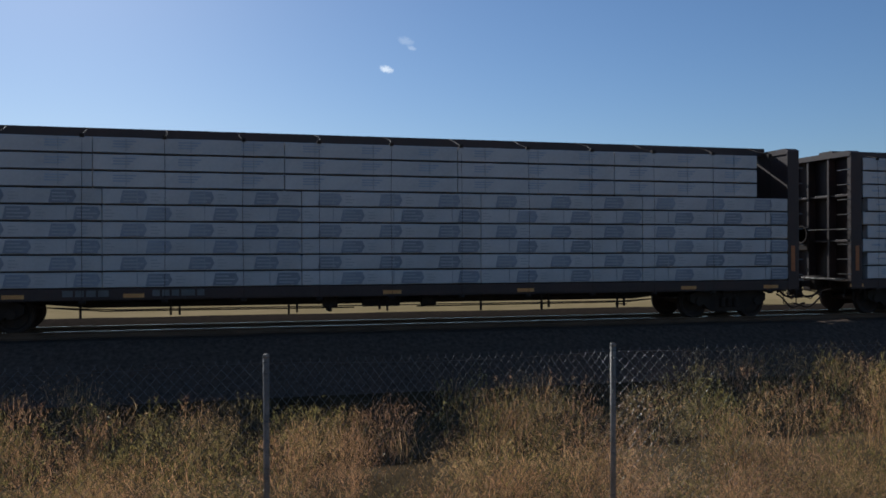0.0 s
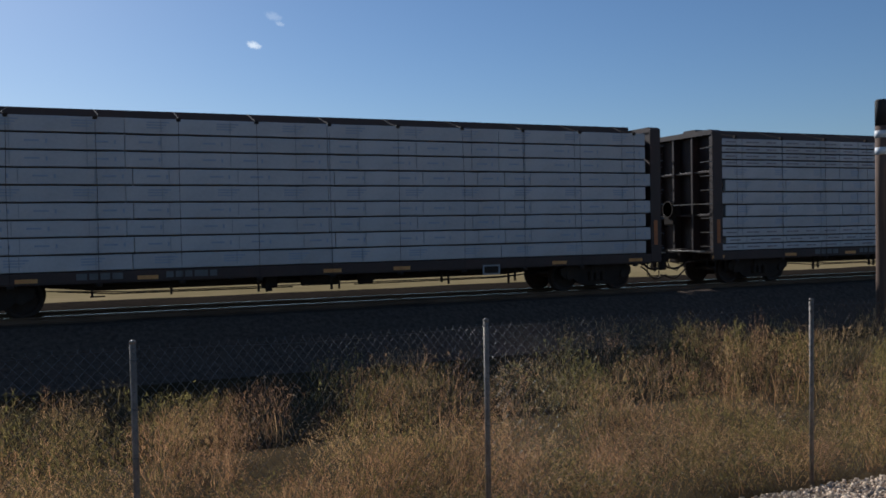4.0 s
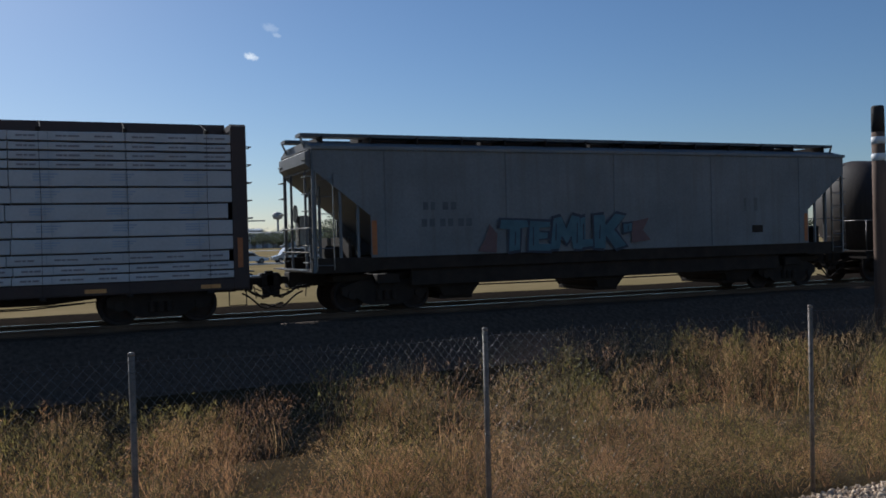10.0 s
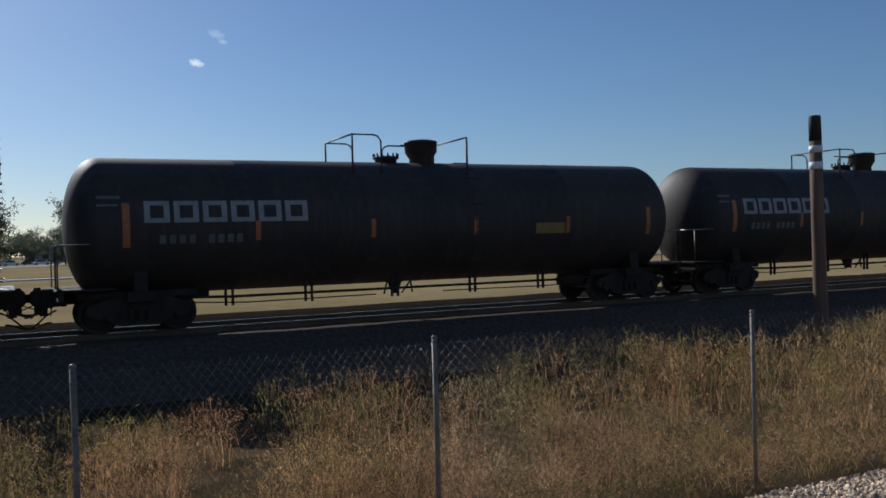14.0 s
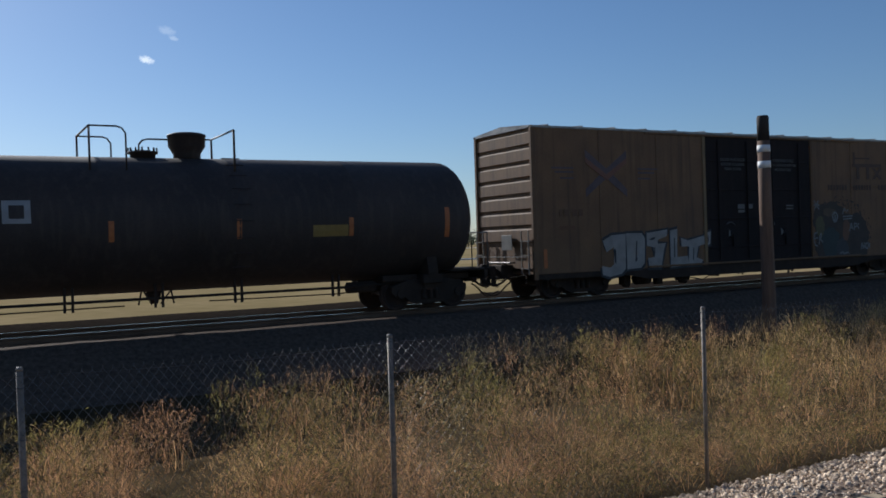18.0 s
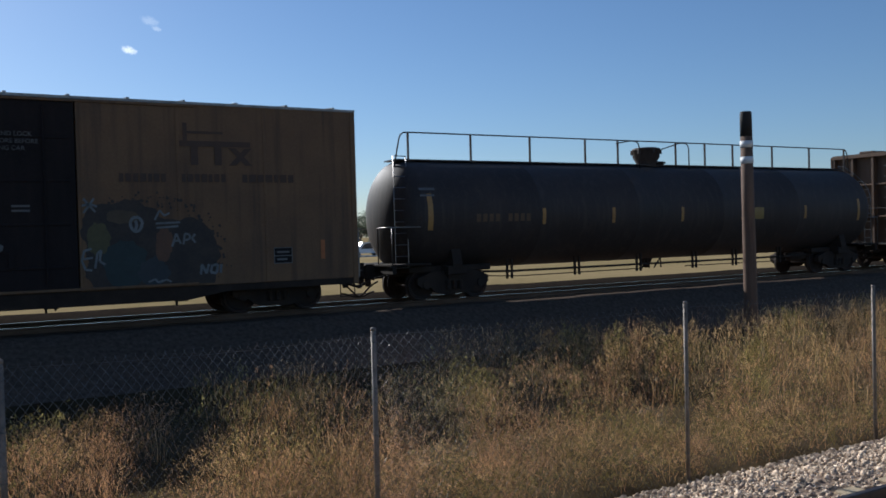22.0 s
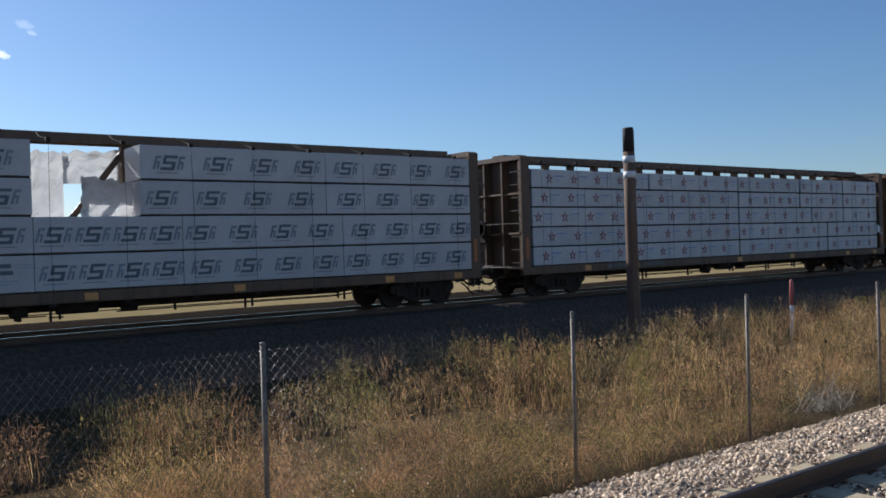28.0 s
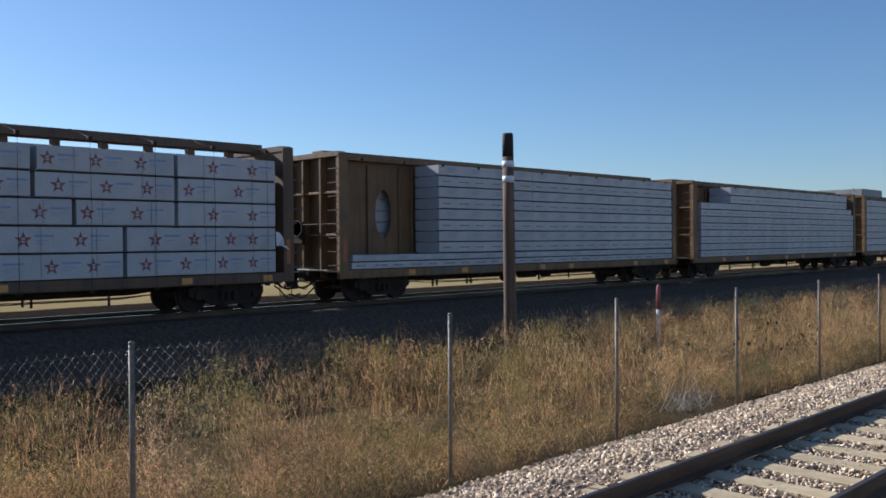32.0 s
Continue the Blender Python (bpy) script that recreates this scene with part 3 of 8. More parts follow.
def coupler(car, x, s):
    """Knuckle coupler, draft box and air hose at an end; s is the way it points."""
    g = Geo().box(x - s * 0.25, x + s * 0.30, -0.28, 0.28, 0.64, 1.06, 0.03)
    g.box(x + s * 0.2, x + s * 0.75, -0.09, 0.09, 0.76, 0.95, 0.02)
    g.box(x + s * 0.62, x + s * 1.04, -0.20, 0.20, 0.68, 1.05, 0.06)
    g.box(x + s * 0.70, x + s * 0.86, -0.07, 0.07, 0.50, 1.10, 0.02)
    c = part("coupler", g, M_UNDER, car)
    hose = Geo()
    pts = [(x + s * (0.05 + 0.95 * u), -0.34 + 0.1 * u, 0.78 - 1.05 * u * (1.32 - u) + (0.25 * u)) for u in [i / 8 for i in range(9)]]
    hose.path(pts, 0.034, 7)
    part("air_hose", hose, M_UNDER, c)
    slack = [(x + s * u * 1.05, -0.42 + 0.16 * u, 0.66 - 0.46 * math.sin(math.pi * min(1.0, u * 0.62 + 0.06)) + 0.05 * math.sin(9 * u)) for u in [i / 9 for i in range(10)]]
    part("slack_hose", Geo().path(slack, 0.024, 6), M_UNDER, c)
    part("lift_chain", Geo().path([(x + s * 0.78, -0.22, 0.74), (x + s * 0.70, -0.30, 0.48), (x + s * 0.52, -0.38, 0.42), (x + s * 0.34, -0.40, 0.60)], 0.017, 5).box(x + s * 0.80, x + s * 0.98, -0.26, -0.20, 0.44, 0.72, 0.02), M_UNDER, c)
    part("angle_cock", Geo().path([(x - s * 0.2, -0.36, 0.70), (x + s * 0.06, -0.36, 0.74), (x + s * 0.12, -0.34, 0.62)], 0.045, 7), M_UNDER, c)
    lever = Geo().path([(x + s * 0.12, -1.30, 0.78), (x + s * 0.2, -0.9, 0.72), (x + s * 0.45, -0.5, 0.62), (x + s * 0.7, -0.1, 0.70)], 0.014, 5)
    lever.path([(x + s * 0.12, -1.30, 0.78), (x + s * 0.16, -1.34, 0.50)], 0.014, 5)
    part("uncoupling_lever", lever, M_UNDER, c)


def ladder(car, x0, x1, y, z0, z1, material=None, gap=0.40, name="ladder"):
    """Rungs between two uprights across x0..x1 on a side face at y."""
    g = Geo()
    g.box(x0, x0 + 0.02, y - 0.05, y, z0, z1)
    g.box(x1 - 0.02, x1, y - 0.05, y, z0, z1)
    k = z0 + 0.12
    while k < z1:
        g.tube((x0, y - 0.05, k), (x1, y - 0.05, k), 0.012, 6)
        k += gap
    return part(name, g, material or M_STEEL, car)


RUNGS = {}


def end_ladder(car, x, s, y0, y1, z0, z1, material, gap=0.40):
    w = round(y1 - y0, 2)
    if (s, w, material.name) not in RUNGS:
        RUNGS[s, w, material.name] = Geo().path([(0, 0, 0), (s * 0.13, 0, 0), (s * 0.13, w, 0), (0, w, 0)], 0.014, 5).mesh("grab_iron", material)
    k = z0
    while k < z1:
        o = part("grab_iron", RUNGS[s, w, material.name], None, car)
        o.location = (x, y0, k)
        k += gap


def under_rods(car, xa, xb, seed):
    rnd = random.Random(seed)
    mid = (xa + xb) / 2
    rod = Geo().path([(xa, -0.35, 0.52), (xa + 1.2, -0.55, 0.44), (mid - 0.8, -0.6, 0.43)], 0.016, 5)
    rod.path([(mid + 0.8, -0.6, 0.43), (xb - 1.2, -0.55, 0.44), (xb, -0.35, 0.52)], 0.016, 5)
    part("brake_rod", rod, M_UNDER, car)
    x = xa + 0.7
    while x < xb - 0.4:
        h = Geo().box(x, x + 0.05, -1.05, -1.0, 0.34 + rnd.uniform(-0.04, 0.08), 0.95)
        if rnd.random() < 0.7:
            h.box(x + 0.2, x + 0.245, -1.05, -1.0, 0.36, 0.95)
        if rnd.random() < 0.4:
            h.box(x - 0.02, x + 0.3, -1.04, -1.0, 0.40, 0.43)
        part("rod_hanger", h, M_UNDER, car)
        x += rnd.uniform(1.6, 3.0)
    pipe = Geo().path([(xa - 0.6, -1.06, 0.60), (xa + 1.5, -1.06, 0.50), (xb - 1.5, -1.06, 0.50), (xb + 0.6, -1.06, 0.60)], 0.013, 5)
    part("train_line_pipe", pipe, M_UNDER, car)
    part("air_reservoir", Geo().lathe([(mid - 0.65, 0.05), (mid - 0.6, 0.17), (mid + 0.3, 0.17), (mid + 0.35, 0.05)], (0, -0.75, 0.62), "x", 16), M_UNDER, car)
    cyl = Geo().lathe([(mid + 0.9, 0.16), (mid + 1.25, 0.16), (mid + 1.3, 0.06), (mid + 1.75, 0.03)], (0, -0.7, 0.60), "x", 14)
    part("brake_cylinder", cyl, M_UNDER, car)
    valve = Geo().box(mid - 1.6, mid - 1.25, -0.95, -0.6, 0.45, 0.78, 0.03).box(mid - 1.5, mid - 1.4, -1.0, -0.6, 0.36, 0.5, 0.02)
    valve.path([(mid - 1.9, -0.8, 0.75), (mid - 1.7, -0.85, 0.55), (mid - 1.2, -0.8, 0.62), (mid - 0.7, -0.78, 0.6)], 0.02, 5)
    part("control_valve", valve, M_UNDER, car)


def reflectors(car, xs, y, z0, z1, w, material):
    me = Geo().box(-w / 2, w / 2, -0.004, 0, 0, z1 - z0).mesh("reflector", material)
    for x in xs:
        o = part("reflector", me, None, car)
        o.location = (x, y - 0.002, z0)


def bars(car, x, z, y, widths, h, material, name="lettering", gap=0.35):
    """Unreadable marks as a row of plain bars."""
    g = Geo()
    for w in widths:
        g.box(x, x + w, y - 0.004, y - 0.001, z, z + h)
        x += w + gap * h
    return tagged(part(name, g, material, car), kind="stuff" if len(widths) > 1 else "")


def oval_plate(x0, x1, z0, z1, y0, y1, ox, oz, rx, rz, n=28):
    """A plate with an oval hole through it."""
    g = Geo()
    ring, rim = [], []
    for i in range(n):
        a = 2 * math.pi * i / n
        c, s = math.cos(a), math.sin(a)
        ring.append((ox + rx * c, oz + rz * s))
        k = min((x1 - ox) / c if c > 1e-6 else 1e9, (x0 - ox) / c if c < -1e-6 else 1e9, (z1 - oz) / s if s > 1e-6 else 1e9, (z0 - oz) / s if s < -1e-6 else 1e9)
        rim.append((ox + k * c, oz + k * s))
    vs = [(x, y, z) for y in (y0, y1) for x, z in ring + rim]
    fs = []
    for i in range(n):
        j = (i + 1) % n
        fs += [(i, j, n + j, n + i), (2 * n + i, 3 * n + i, 3 * n + j, 2 * n + j), (i, 2 * n + i, 2 * n + j, j), (n + i, n + j, 3 * n + j, 3 * n + i)]
    g.add(vs, fs)
    for cx, cz in ((x0, z0), (x1, z0), (x1, z1), (x0, z1)):
        near = sorted(range(n), key=lambda q: (rim[q][0] - cx) ** 2 + (rim[q][1] - cz) ** 2)[:2]
        a, b = rim[near[0]], rim[near[1]]
        g.add([(cx, y0, cz), (a[0], y0, a[1]), (b[0], y0, b[1]), (cx, y1, cz), (a[0], y1, a[1]), (b[0], y1, b[1])], [(0, 1, 2), (5, 4, 3)])
    return g


def centerbeam(x0, x1, paint, label, seed, panel=False, top=4.58, cables=0.0, side_cables=True, pitch=2.4):
    """Centre-beam flat car from bulkhead to bulkhead."""
    rnd = random.Random(seed)
    L = x1 - x0
    car = thing("centerbeam_flatcar", None, None, label, "railway car", group="cars of the freight train")
    rides(car, x0, TRACK_Y, 0.0)
    part("deck", Geo().box(0.05, L - 0.05, -1.40, 1.40, 0.93, 0.985, 0.01), M_UNDER, car)
    for s in (-1, 1):
        sill = Geo().box(0.0, L, s * 1.36, s * 1.43, 0.76, 1.0, 0.012)
        sill.box(0.0, L, s * 1.30, s * 1.42, 0.74, 0.765)
        part("side_sill", sill, paint, car)
    sag = Geo().box(0.1, L - 0.1, -0.22, 0.22, 0.62, 0.93, 0.02)
    sag.slab([(3.2, 0.62), (L - 3.2, 0.62), (L - 4.4, 0.50), (4.4, 0.50)], -0.2, 0.2)
    part("center_sill", sag, M_UNDER, car)
    n = int(L / 2.4)
    bearer = Geo().box(-0.05, 0.05, -1.36, 1.36, 0.70, 0.93).mesh("cross_bearer", M_UNDER)
    for i in range(n + 1):
        o = part("cross_bearer", bearer, None, car)
        o.location = (0.4 + (L - 0.8) * i / n, 0, 0)
    ridge = top + 0.16
    chord = Geo().slab_x([(-0.30, ridge - 0.24), (-0.30, ridge - 0.03), (-0.27, ridge), (0.27, ridge), (0.30, ridge - 0.03), (0.30, ridge - 0.24), (0.25, ridge - 0.24), (0.25, ridge - 0.06), (-0.25, ridge - 0.06), (-0.25, ridge - 0.24)], 0.3, L - 0.3)
    part("top_chord", chord, paint, car)
    k = int(L / pitch)
    for i in range(1, k):
        x = L * i / k
        p = Geo().box(x - 0.09, x + 0.09, -0.13, 0.13, 0.98, ridge - 0.06, 0.01)
        if not panel:
            part("center_post", p, paint, car)
        if not panel and i < k - 1:
            x2 = L * (i + 1) / k
            part("diagonal_brace", Geo().beam((x, 0, 1.05), (x2, 0, top - 0.2), 0.10, 0.14), paint, car)
    if panel:
        # solid centre web with oval openings
        step = 3.4
        part("web_plate", Geo().box(0.35, 1.30, -0.03, 0.03, 0.99, top - 0.06), paint, car)
        q = 1.30
        while q < L - 0.4:
            e = min(q + step, L - 0.35)
            part("web_plate", oval_plate(q, e, 0.99, top - 0.06, -0.03, 0.03, (q + e) / 2, 2.80, 0.36, 0.80), paint, car)
            q = e
        for x in (0.85, 1.35, 2.32, 3.72, 4.3):
            part("web_stiffener", Geo().box(x - 0.07, x + 0.07, -0.11, -0.03, 0.99, top - 0.2, 0.02), paint, car)
    # bulkheads with posts, shelves and grab irons
    for s, xo in ((1, 0.0), (-1, L)):
        b = part("bulkhead", Geo().box(xo + s * 0.26, xo + s * 0.32, -1.40, 1.40, 0.98, top - 0.05, 0.01), paint, car)
        for y in (-1.34, -0.45, 0.45, 1.34):
            w = 0.09 if abs(y) > 1 else 0.05
            part("end_post", Geo().box(xo + s * 0.02, xo + s * 0.26, y - w, y + w, 0.76, top - 0.03, 0.015), paint, b)
        part("end_cap", Geo().slab_x([(-1.43, top - 0.10), (-1.43, top - 0.01), (-1.30, top + 0.05), (1.30, top + 0.05), (1.43, top - 0.01), (1.43, top - 0.10)], xo, xo + s * 0.34), paint, b)
        for z in (2.05, 3.35):
            part("end_shelf", Geo().box(xo + s * 0.06, xo + s * 0.26, -1.3, 1.3, z, z + 0.07, 0.01), paint, b)
        part("side_post", Geo().box(xo, xo + s * 0.36, -1.44, -1.38, 0.76, top - 0.03, 0.012), paint, b)
        part("side_post", Geo().box(xo, xo + s * 0.36, 1.38, 1.44, 0.76, top - 0.03, 0.012), paint, b)
        end_ladder(car, xo + s * 0.02, -s, -1.42, -1.02, 1.15, top - 0.2, M_STEEL, 0.42)
        end_ladder(car, xo + s * 0.02, -s, 1.02, 1.42, 1.15, top - 0.2, M_STEEL, 0.42)
        rail_bar = Geo().path([(xo - s * 0.10, -1.35, 2.42), (xo - s * 0.10, 0.5, 2.42)], 0.016, 5)
        part("crossover_handrail", rail_bar, M_STEEL, car)
        part("crossover_platform", Geo().box(xo - s * 0.32, xo, -1.2, 1.2, 0.98, 1.02, 0.005), M_STEEL, car)
        step_bar = Geo().path([(xo + s * 0.08, -1.40, 0.78), (xo + s * 0.08, -1.40, 0.36), (xo + s * 0.48, -1.40, 0.36), (xo + s * 0.48, -1.40, 0.78)], 0.016, 5)
        part("sill_step", step_bar, M_UNDER, car)
        coupler(car, xo, -s)
        truck(car, xo + s * 2.0)
    hand_wheel = Geo().lathe([(-0.02, 0.26), (0.02, 0.26), (0.02, 0.23), (-0.02, 0.23)], (-0.12, 0.55, 2.3), "x", 20)
    part("hand_brake_wheel", hand_wheel, M_RUST, car)
    part("gear_box", Geo().box(-0.1, 0.02, 0.3, 0.8, 1.8, 2.5, 0.03), M_UNDER, car)
    under_rods(car, 3.6, L - 3.6, seed)
    xs = [0.18, 3.0, 5.5, L / 2, L - 8, L - 3.4, L - 0.9]
    if paint is M_BROWN:
        reflectors(car, xs, -1.43, 0.79, 0.88, 0.45, M_REFLECT_SILL)
    else:
        reflectors(car, xs, -1.43, 0.78, 0.95, 0.30, M_REFLECT_SILL)
    reflectors(car, [0.2], -1.44, 1.25, 1.95, 0.12, M_REFLECT)
    reflectors(car, [L - 0.2], -1.44, 1.25, 1.95, 0.12, M_REFLECT)
    bars(car, 4.0, 0.82, -1.43, [0.22, 0.18, 0.2, 0.22], 0.14, M_LETTER_DIM)
    bars(car, 5.9, 0.82, -1.43, [0.16, 0.16, 0.16, 0.3, 0.16], 0.14, M_LETTER_DIM)
    # tie-down cables over the load, and their winches on the sill
    m = int((L - 1.2) / 1.55)
    for i in range(m):
        x = 0.9 + (L - 1.8) * i / (m - 1)
        t = Geo().path([(x, -0.28, ridge), (x + rnd.uniform(-0.12, 0.12), -0.9, top + cables - 0.04), (x, -1.415, top - 0.16)], 0.010, 5)
        t.box(x - 0.05, x + 0.05, -1.44, -1.33, top - 0.21, top - 0.12, 0.01)
        if side_cables:
            t.path([(x, -1.415, top - 0.16), (x + rnd.uniform(-0.03, 0.03), -1.455, 2.8), (x, -1.452, 1.0), (x, -1.44, 0.72)], 0.0045, 4)
        part("tie_down_cable", t, M_UNDER, car)
        part("winch", Geo().tube((x - 0.07, -1.40, 0.70), (x + 0.07, -1.40, 0.70), 0.05, 8), M_UNDER, car)
    return car


# ---- wrapped lumber packs ----
PACKS = {}


def pack_mesh(w, h, material):
    key = (round(w, 2), round(h, 2), material.name)
    if key not in PACKS:
        g = Geo()
        # slightly sagging wrapped bundle with dunnage gaps below
        nx = max(3, int(w / 0.4))
        rnd = random.Random(int(w * 100 + h * 1000))
        ring = [(-0.575, 0.026), (-0.575, h - 0.02), (-0.56, h), (0.56, h), (0.575, h - 0.02), (0.575, 0.026), (0.45, 0.022), (0.45, 0.0), (-0.45, 0.0), (-0.45, 0.022)]
        vs = []
        for i in range(nx + 1):
            x = w * i / nx
            for y, z in ring:
                j = 0.008
                vs.append((x + (rnd.uniform(-j, j) if 0 < i < nx else 0), y + rnd.uniform(-j, j) * 0.8, z + rnd.uniform(-j, j) * 0.6))
        m = len(ring)
        fs = [(i * m + k, i * m + (k + 1) % m, (i + 1) * m + (k + 1) % m, (i + 1) * m + k) for i in range(nx) for k in range(m)]
        fs += [tuple(range(m)), tuple(range(nx * m + m - 1, nx * m - 1, -1))]
        g.add(vs, fs)
        PACKS[key] = g.mesh("lumber_pack", material)
    return PACKS[key]


def print_mesh(kind, w, h):
    """The printing on a pack's near face: plain shapes and bars in its colours."""
    key = ("print", kind, round(w, 2), round(h, 2))
    if key in PACKS:
        return PACKS[key]
    ya, yb = -0.5905, -0.586
    made = []
    if kind == "faint":
        g = Geo()
        n = max(1, int(w / 1.2))
        for i in range(n):
            x = w * (i + 0.3) / n
            for k in range(3):
                g.box(x, x + 0.5 - 0.07 * k, ya, yb, h * (0.72 - 0.17 * k), h * (0.72 - 0.17 * k) + h * 0.08)
        made = [(g, M_PRINT_FAINT)]
    elif kind in ("blocks", "blocks_shifted"):
        o = 0.25 if kind == "blocks" else 0.62
        g = Geo()
        n = max(1, int(w / 1.2))
        for i in range(n):
            x = min(w * (i + o) / n, w - 0.6)
            g.slab([(x, h * 0.10), (x + 0.50, h * 0.10), (x + 0.58, h * 0.50), (x + 0.52, h * 0.90), (x + 0.06, h * 0.90)], ya, yb)
        made = [(g, M_PRINT_BLOCK)]
        g2 = Geo()
        for i in range(n):
            x = min(w * (i + o) / n, w - 0.6)
            for k, b in enumerate((0.34, 0.42, 0.28)):
                g2.box(x + 0.08, x + 0.08 + b, ya - 0.002, ya - 0.0005, h * (0.22 + 0.22 * k), h * (0.31 + 0.22 * k))
                g2.box(x + 0.66, x + 0.66 + b * 0.5, ya - 0.002, ya - 0.0005, h * (0.28 + 0.2 * k), h * (0.33 + 0.2 * k))
        made.append((g2, M_STRAP))
    elif kind == "dash":
        g = Geo()
        n = max(1, int(w / 1.0))
        for i in range(n):
            x = w * (i + 0.25 + 0.2 * (i % 2)) / n
            g.box(x, x + 0.30, ya, yb, h * 0.50, h * 0.50 + 0.04)
            g.box(x + 0.42, x + 0.46, ya, yb, h * 0.40, h * 0.66)
        made = [(g, M_PRINT_FAINT)]
    elif kind == "line":
        g = Geo()
        n = max(1, int(w / 0.75))
        for i in range(n):
            x = w * (i + 0.2) / n
            for a, b in ((0.0, 0.13), (0.15, 0.22), (0.25, 0.38 + 0.1 * (i % 2))):
                g.box(x + a, x + b, ya, yb, h * 0.46, h * 0.46 + 0.038)
        made = [(g, M_PRINT_LINE)]
    elif kind.startswith("slash"):
        shove = (0.5, 0.40, 0.56)[int(kind[-1])]
        dark, pale = Geo(), Geo()
        n = 4
        for i in range(n):
            x = w * (i + shove) / n
            u = min(0.225, h * 0.28)
            z = h * 0.5
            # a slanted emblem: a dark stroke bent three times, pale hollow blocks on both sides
            lean = lambda q, v: (x + u * (q + 0.28 * v), z + u * v)
            for q0, q1, v0, v1 in ((-0.72, 0.80, 0.50, 0.80), (-0.72, -0.38, 0.12, 0.52), (-0.70, 0.72, -0.16, 0.14), (0.38, 0.74, -0.52, -0.14), (-0.80, 0.74, -0.80, -0.50)):
                dark.slab([lean(q0, v0), lean(q1, v0), lean(q1, v1), lean(q0, v1)], ya, yb)
            for q in (-1.62, 1.02):
                for q0, q1, v0, v1 in ((q, q + 0.24, -0.72, 0.72), (q + 0.26, q + 0.62, 0.44, 0.72), (q + 0.26, q + 0.62, -0.12, 0.12), (q + 0.42, q + 0.64, -0.70, -0.14)):
                    pale.slab([lean(q0, v0), lean(q1, v0), lean(q1, v1), lean(q0, v1)], ya, yb)
            pale.box(x - u * 1.4, x + u * 0.9, ya, yb, z - u * 1.15, z - u * 1.05)
        made = [(dark, M_PRINT_DARK), (pale, M_PRINT_MID)]
    elif kind == "text":
        dark, pale = Geo(), Geo()
        n = 4
        for i in range(n):
            x = w * (i + 0.35) / n
            z = h * 0.72
            dark.box(x - 0.16, x - 0.05, ya, yb, z - 0.05, z + 0.09)
            dark.box(x - 0.10, x + 0.01, ya, yb, z - 0.20, z - 0.07)
            dark.box(x - 0.03, x + 0.34, ya, yb, z - 0.03, z + 0.06)
            dark.box(x + 0.04, x + 0.38, ya, yb, z - 0.18, z - 0.09)
            pale.box(x + 0.42, x + 0.78, ya, yb, z + 0.02, z + 0.045)
            pale.box(x + 0.44, x + 0.86, ya, yb, z - 0.05, z - 0.025)
            pale.box(x - 0.1, x + 0.5, ya, yb, z - 0.33, z - 0.30)
            pale.box(x, x + 0.36, ya, yb, z - 0.40, z - 0.375)
        made = [(dark, M_PRINT_DARK), (pale, M_PRINT_FAINT)]
    elif kind.startswith("star"):
        shove = (0.45, 0.20, 0.68)[int(kind[-1])]
        red, blue, dark = Geo(), Geo(), Geo()
        n = max(1, round(w / 1.25))
        for i in range(n):
            x, z, r = min(w * (i + shove) / n, w - 0.75), h * 0.5, h * 0.33
            pts = []
            for k in range(10):
                a = math.pi / 2 + k * math.pi / 5
                q = r if k % 2 == 0 else r * 0.40
                pts.append((x + q * math.cos(a), z + q * math.sin(a)))
            for k in range(10):
                a, b = pts[k], pts[(k + 1) % 10]
                red.slab([(x, z), a, b], ya, yb)
            dark.box(x - r * 0.2, x + r * 0.2, ya - 0.003, ya - 0.001, z + 0.05 * r, z + 0.28 * r).box(x - r * 0.2, x + r * 0.2, ya - 0.003, ya - 0.001, z - 0.28 * r, z - 0.05 * r)
            blue.box(x + r * 1.15, x + r * 1.15 + 0.46, ya, yb, h * 0.62, h * 0.70)
            blue.box(x + r * 1.3, x + r * 1.3 + 0.3, ya, yb, h * 0.46, h * 0.485).box(x + r * 1.35, x + r * 1.35 + 0.2, ya, yb, h * 0.36, h * 0.38)
        made = [(red, M_PRINT_RED), (blue, M_PRINT_BLUE), (dark, M_WRAP)]
    out = []
    for g, m in made:
        out.append(g.mesh("print", m))
    PACKS[key] = out
    return out


def strap_mesh(h):
    key = ("strap", round(h, 2))
    if key not in PACKS:
        PACKS[key] = Geo().box(-0.009, 0.009, -0.594, -0.584, 0.045, h).box(-0.009, 0.009, -0.592, 0.592, h - 0.03, h - 0.001).mesh("strap", M_STRAP)
    return PACKS[key]


def pack(x, z, w, h, side, kind, material, group, label, straps=True):
    # each pack lies on a recessed bearer
    lift = 0.026 if h > 0.5 else 0.015
    h -= lift + 0.003
    o = thing("wrapped_lumber_pack", pack_mesh(w, h, material), None, label, "lumber pack", group=group)
    rides(o, x, TRACK_Y + side * 0.845, z + lift)
    key = ("bearer", round(w, 2), lift)
    if key not in PACKS:
        PACKS[key] = Geo().box(0.02, w - 0.02, -0.565, 0.55, -lift, 0.012).mesh("bearer", M_BEARER)
    part("bearer", PACKS[key], None, o)
    if side < 0:
        if kind:
            for me in print_mesh(kind, w, h):
                tagged(part("print", me, None, o), kind="stuff")
        if straps:
            n = max(2, int(w / 1.25))
            for i in range(n):
                s = part("strap", strap_mesh(h), None, o)
                s.location = (w * (i + 0.5) / n, 0, 0)
    return o


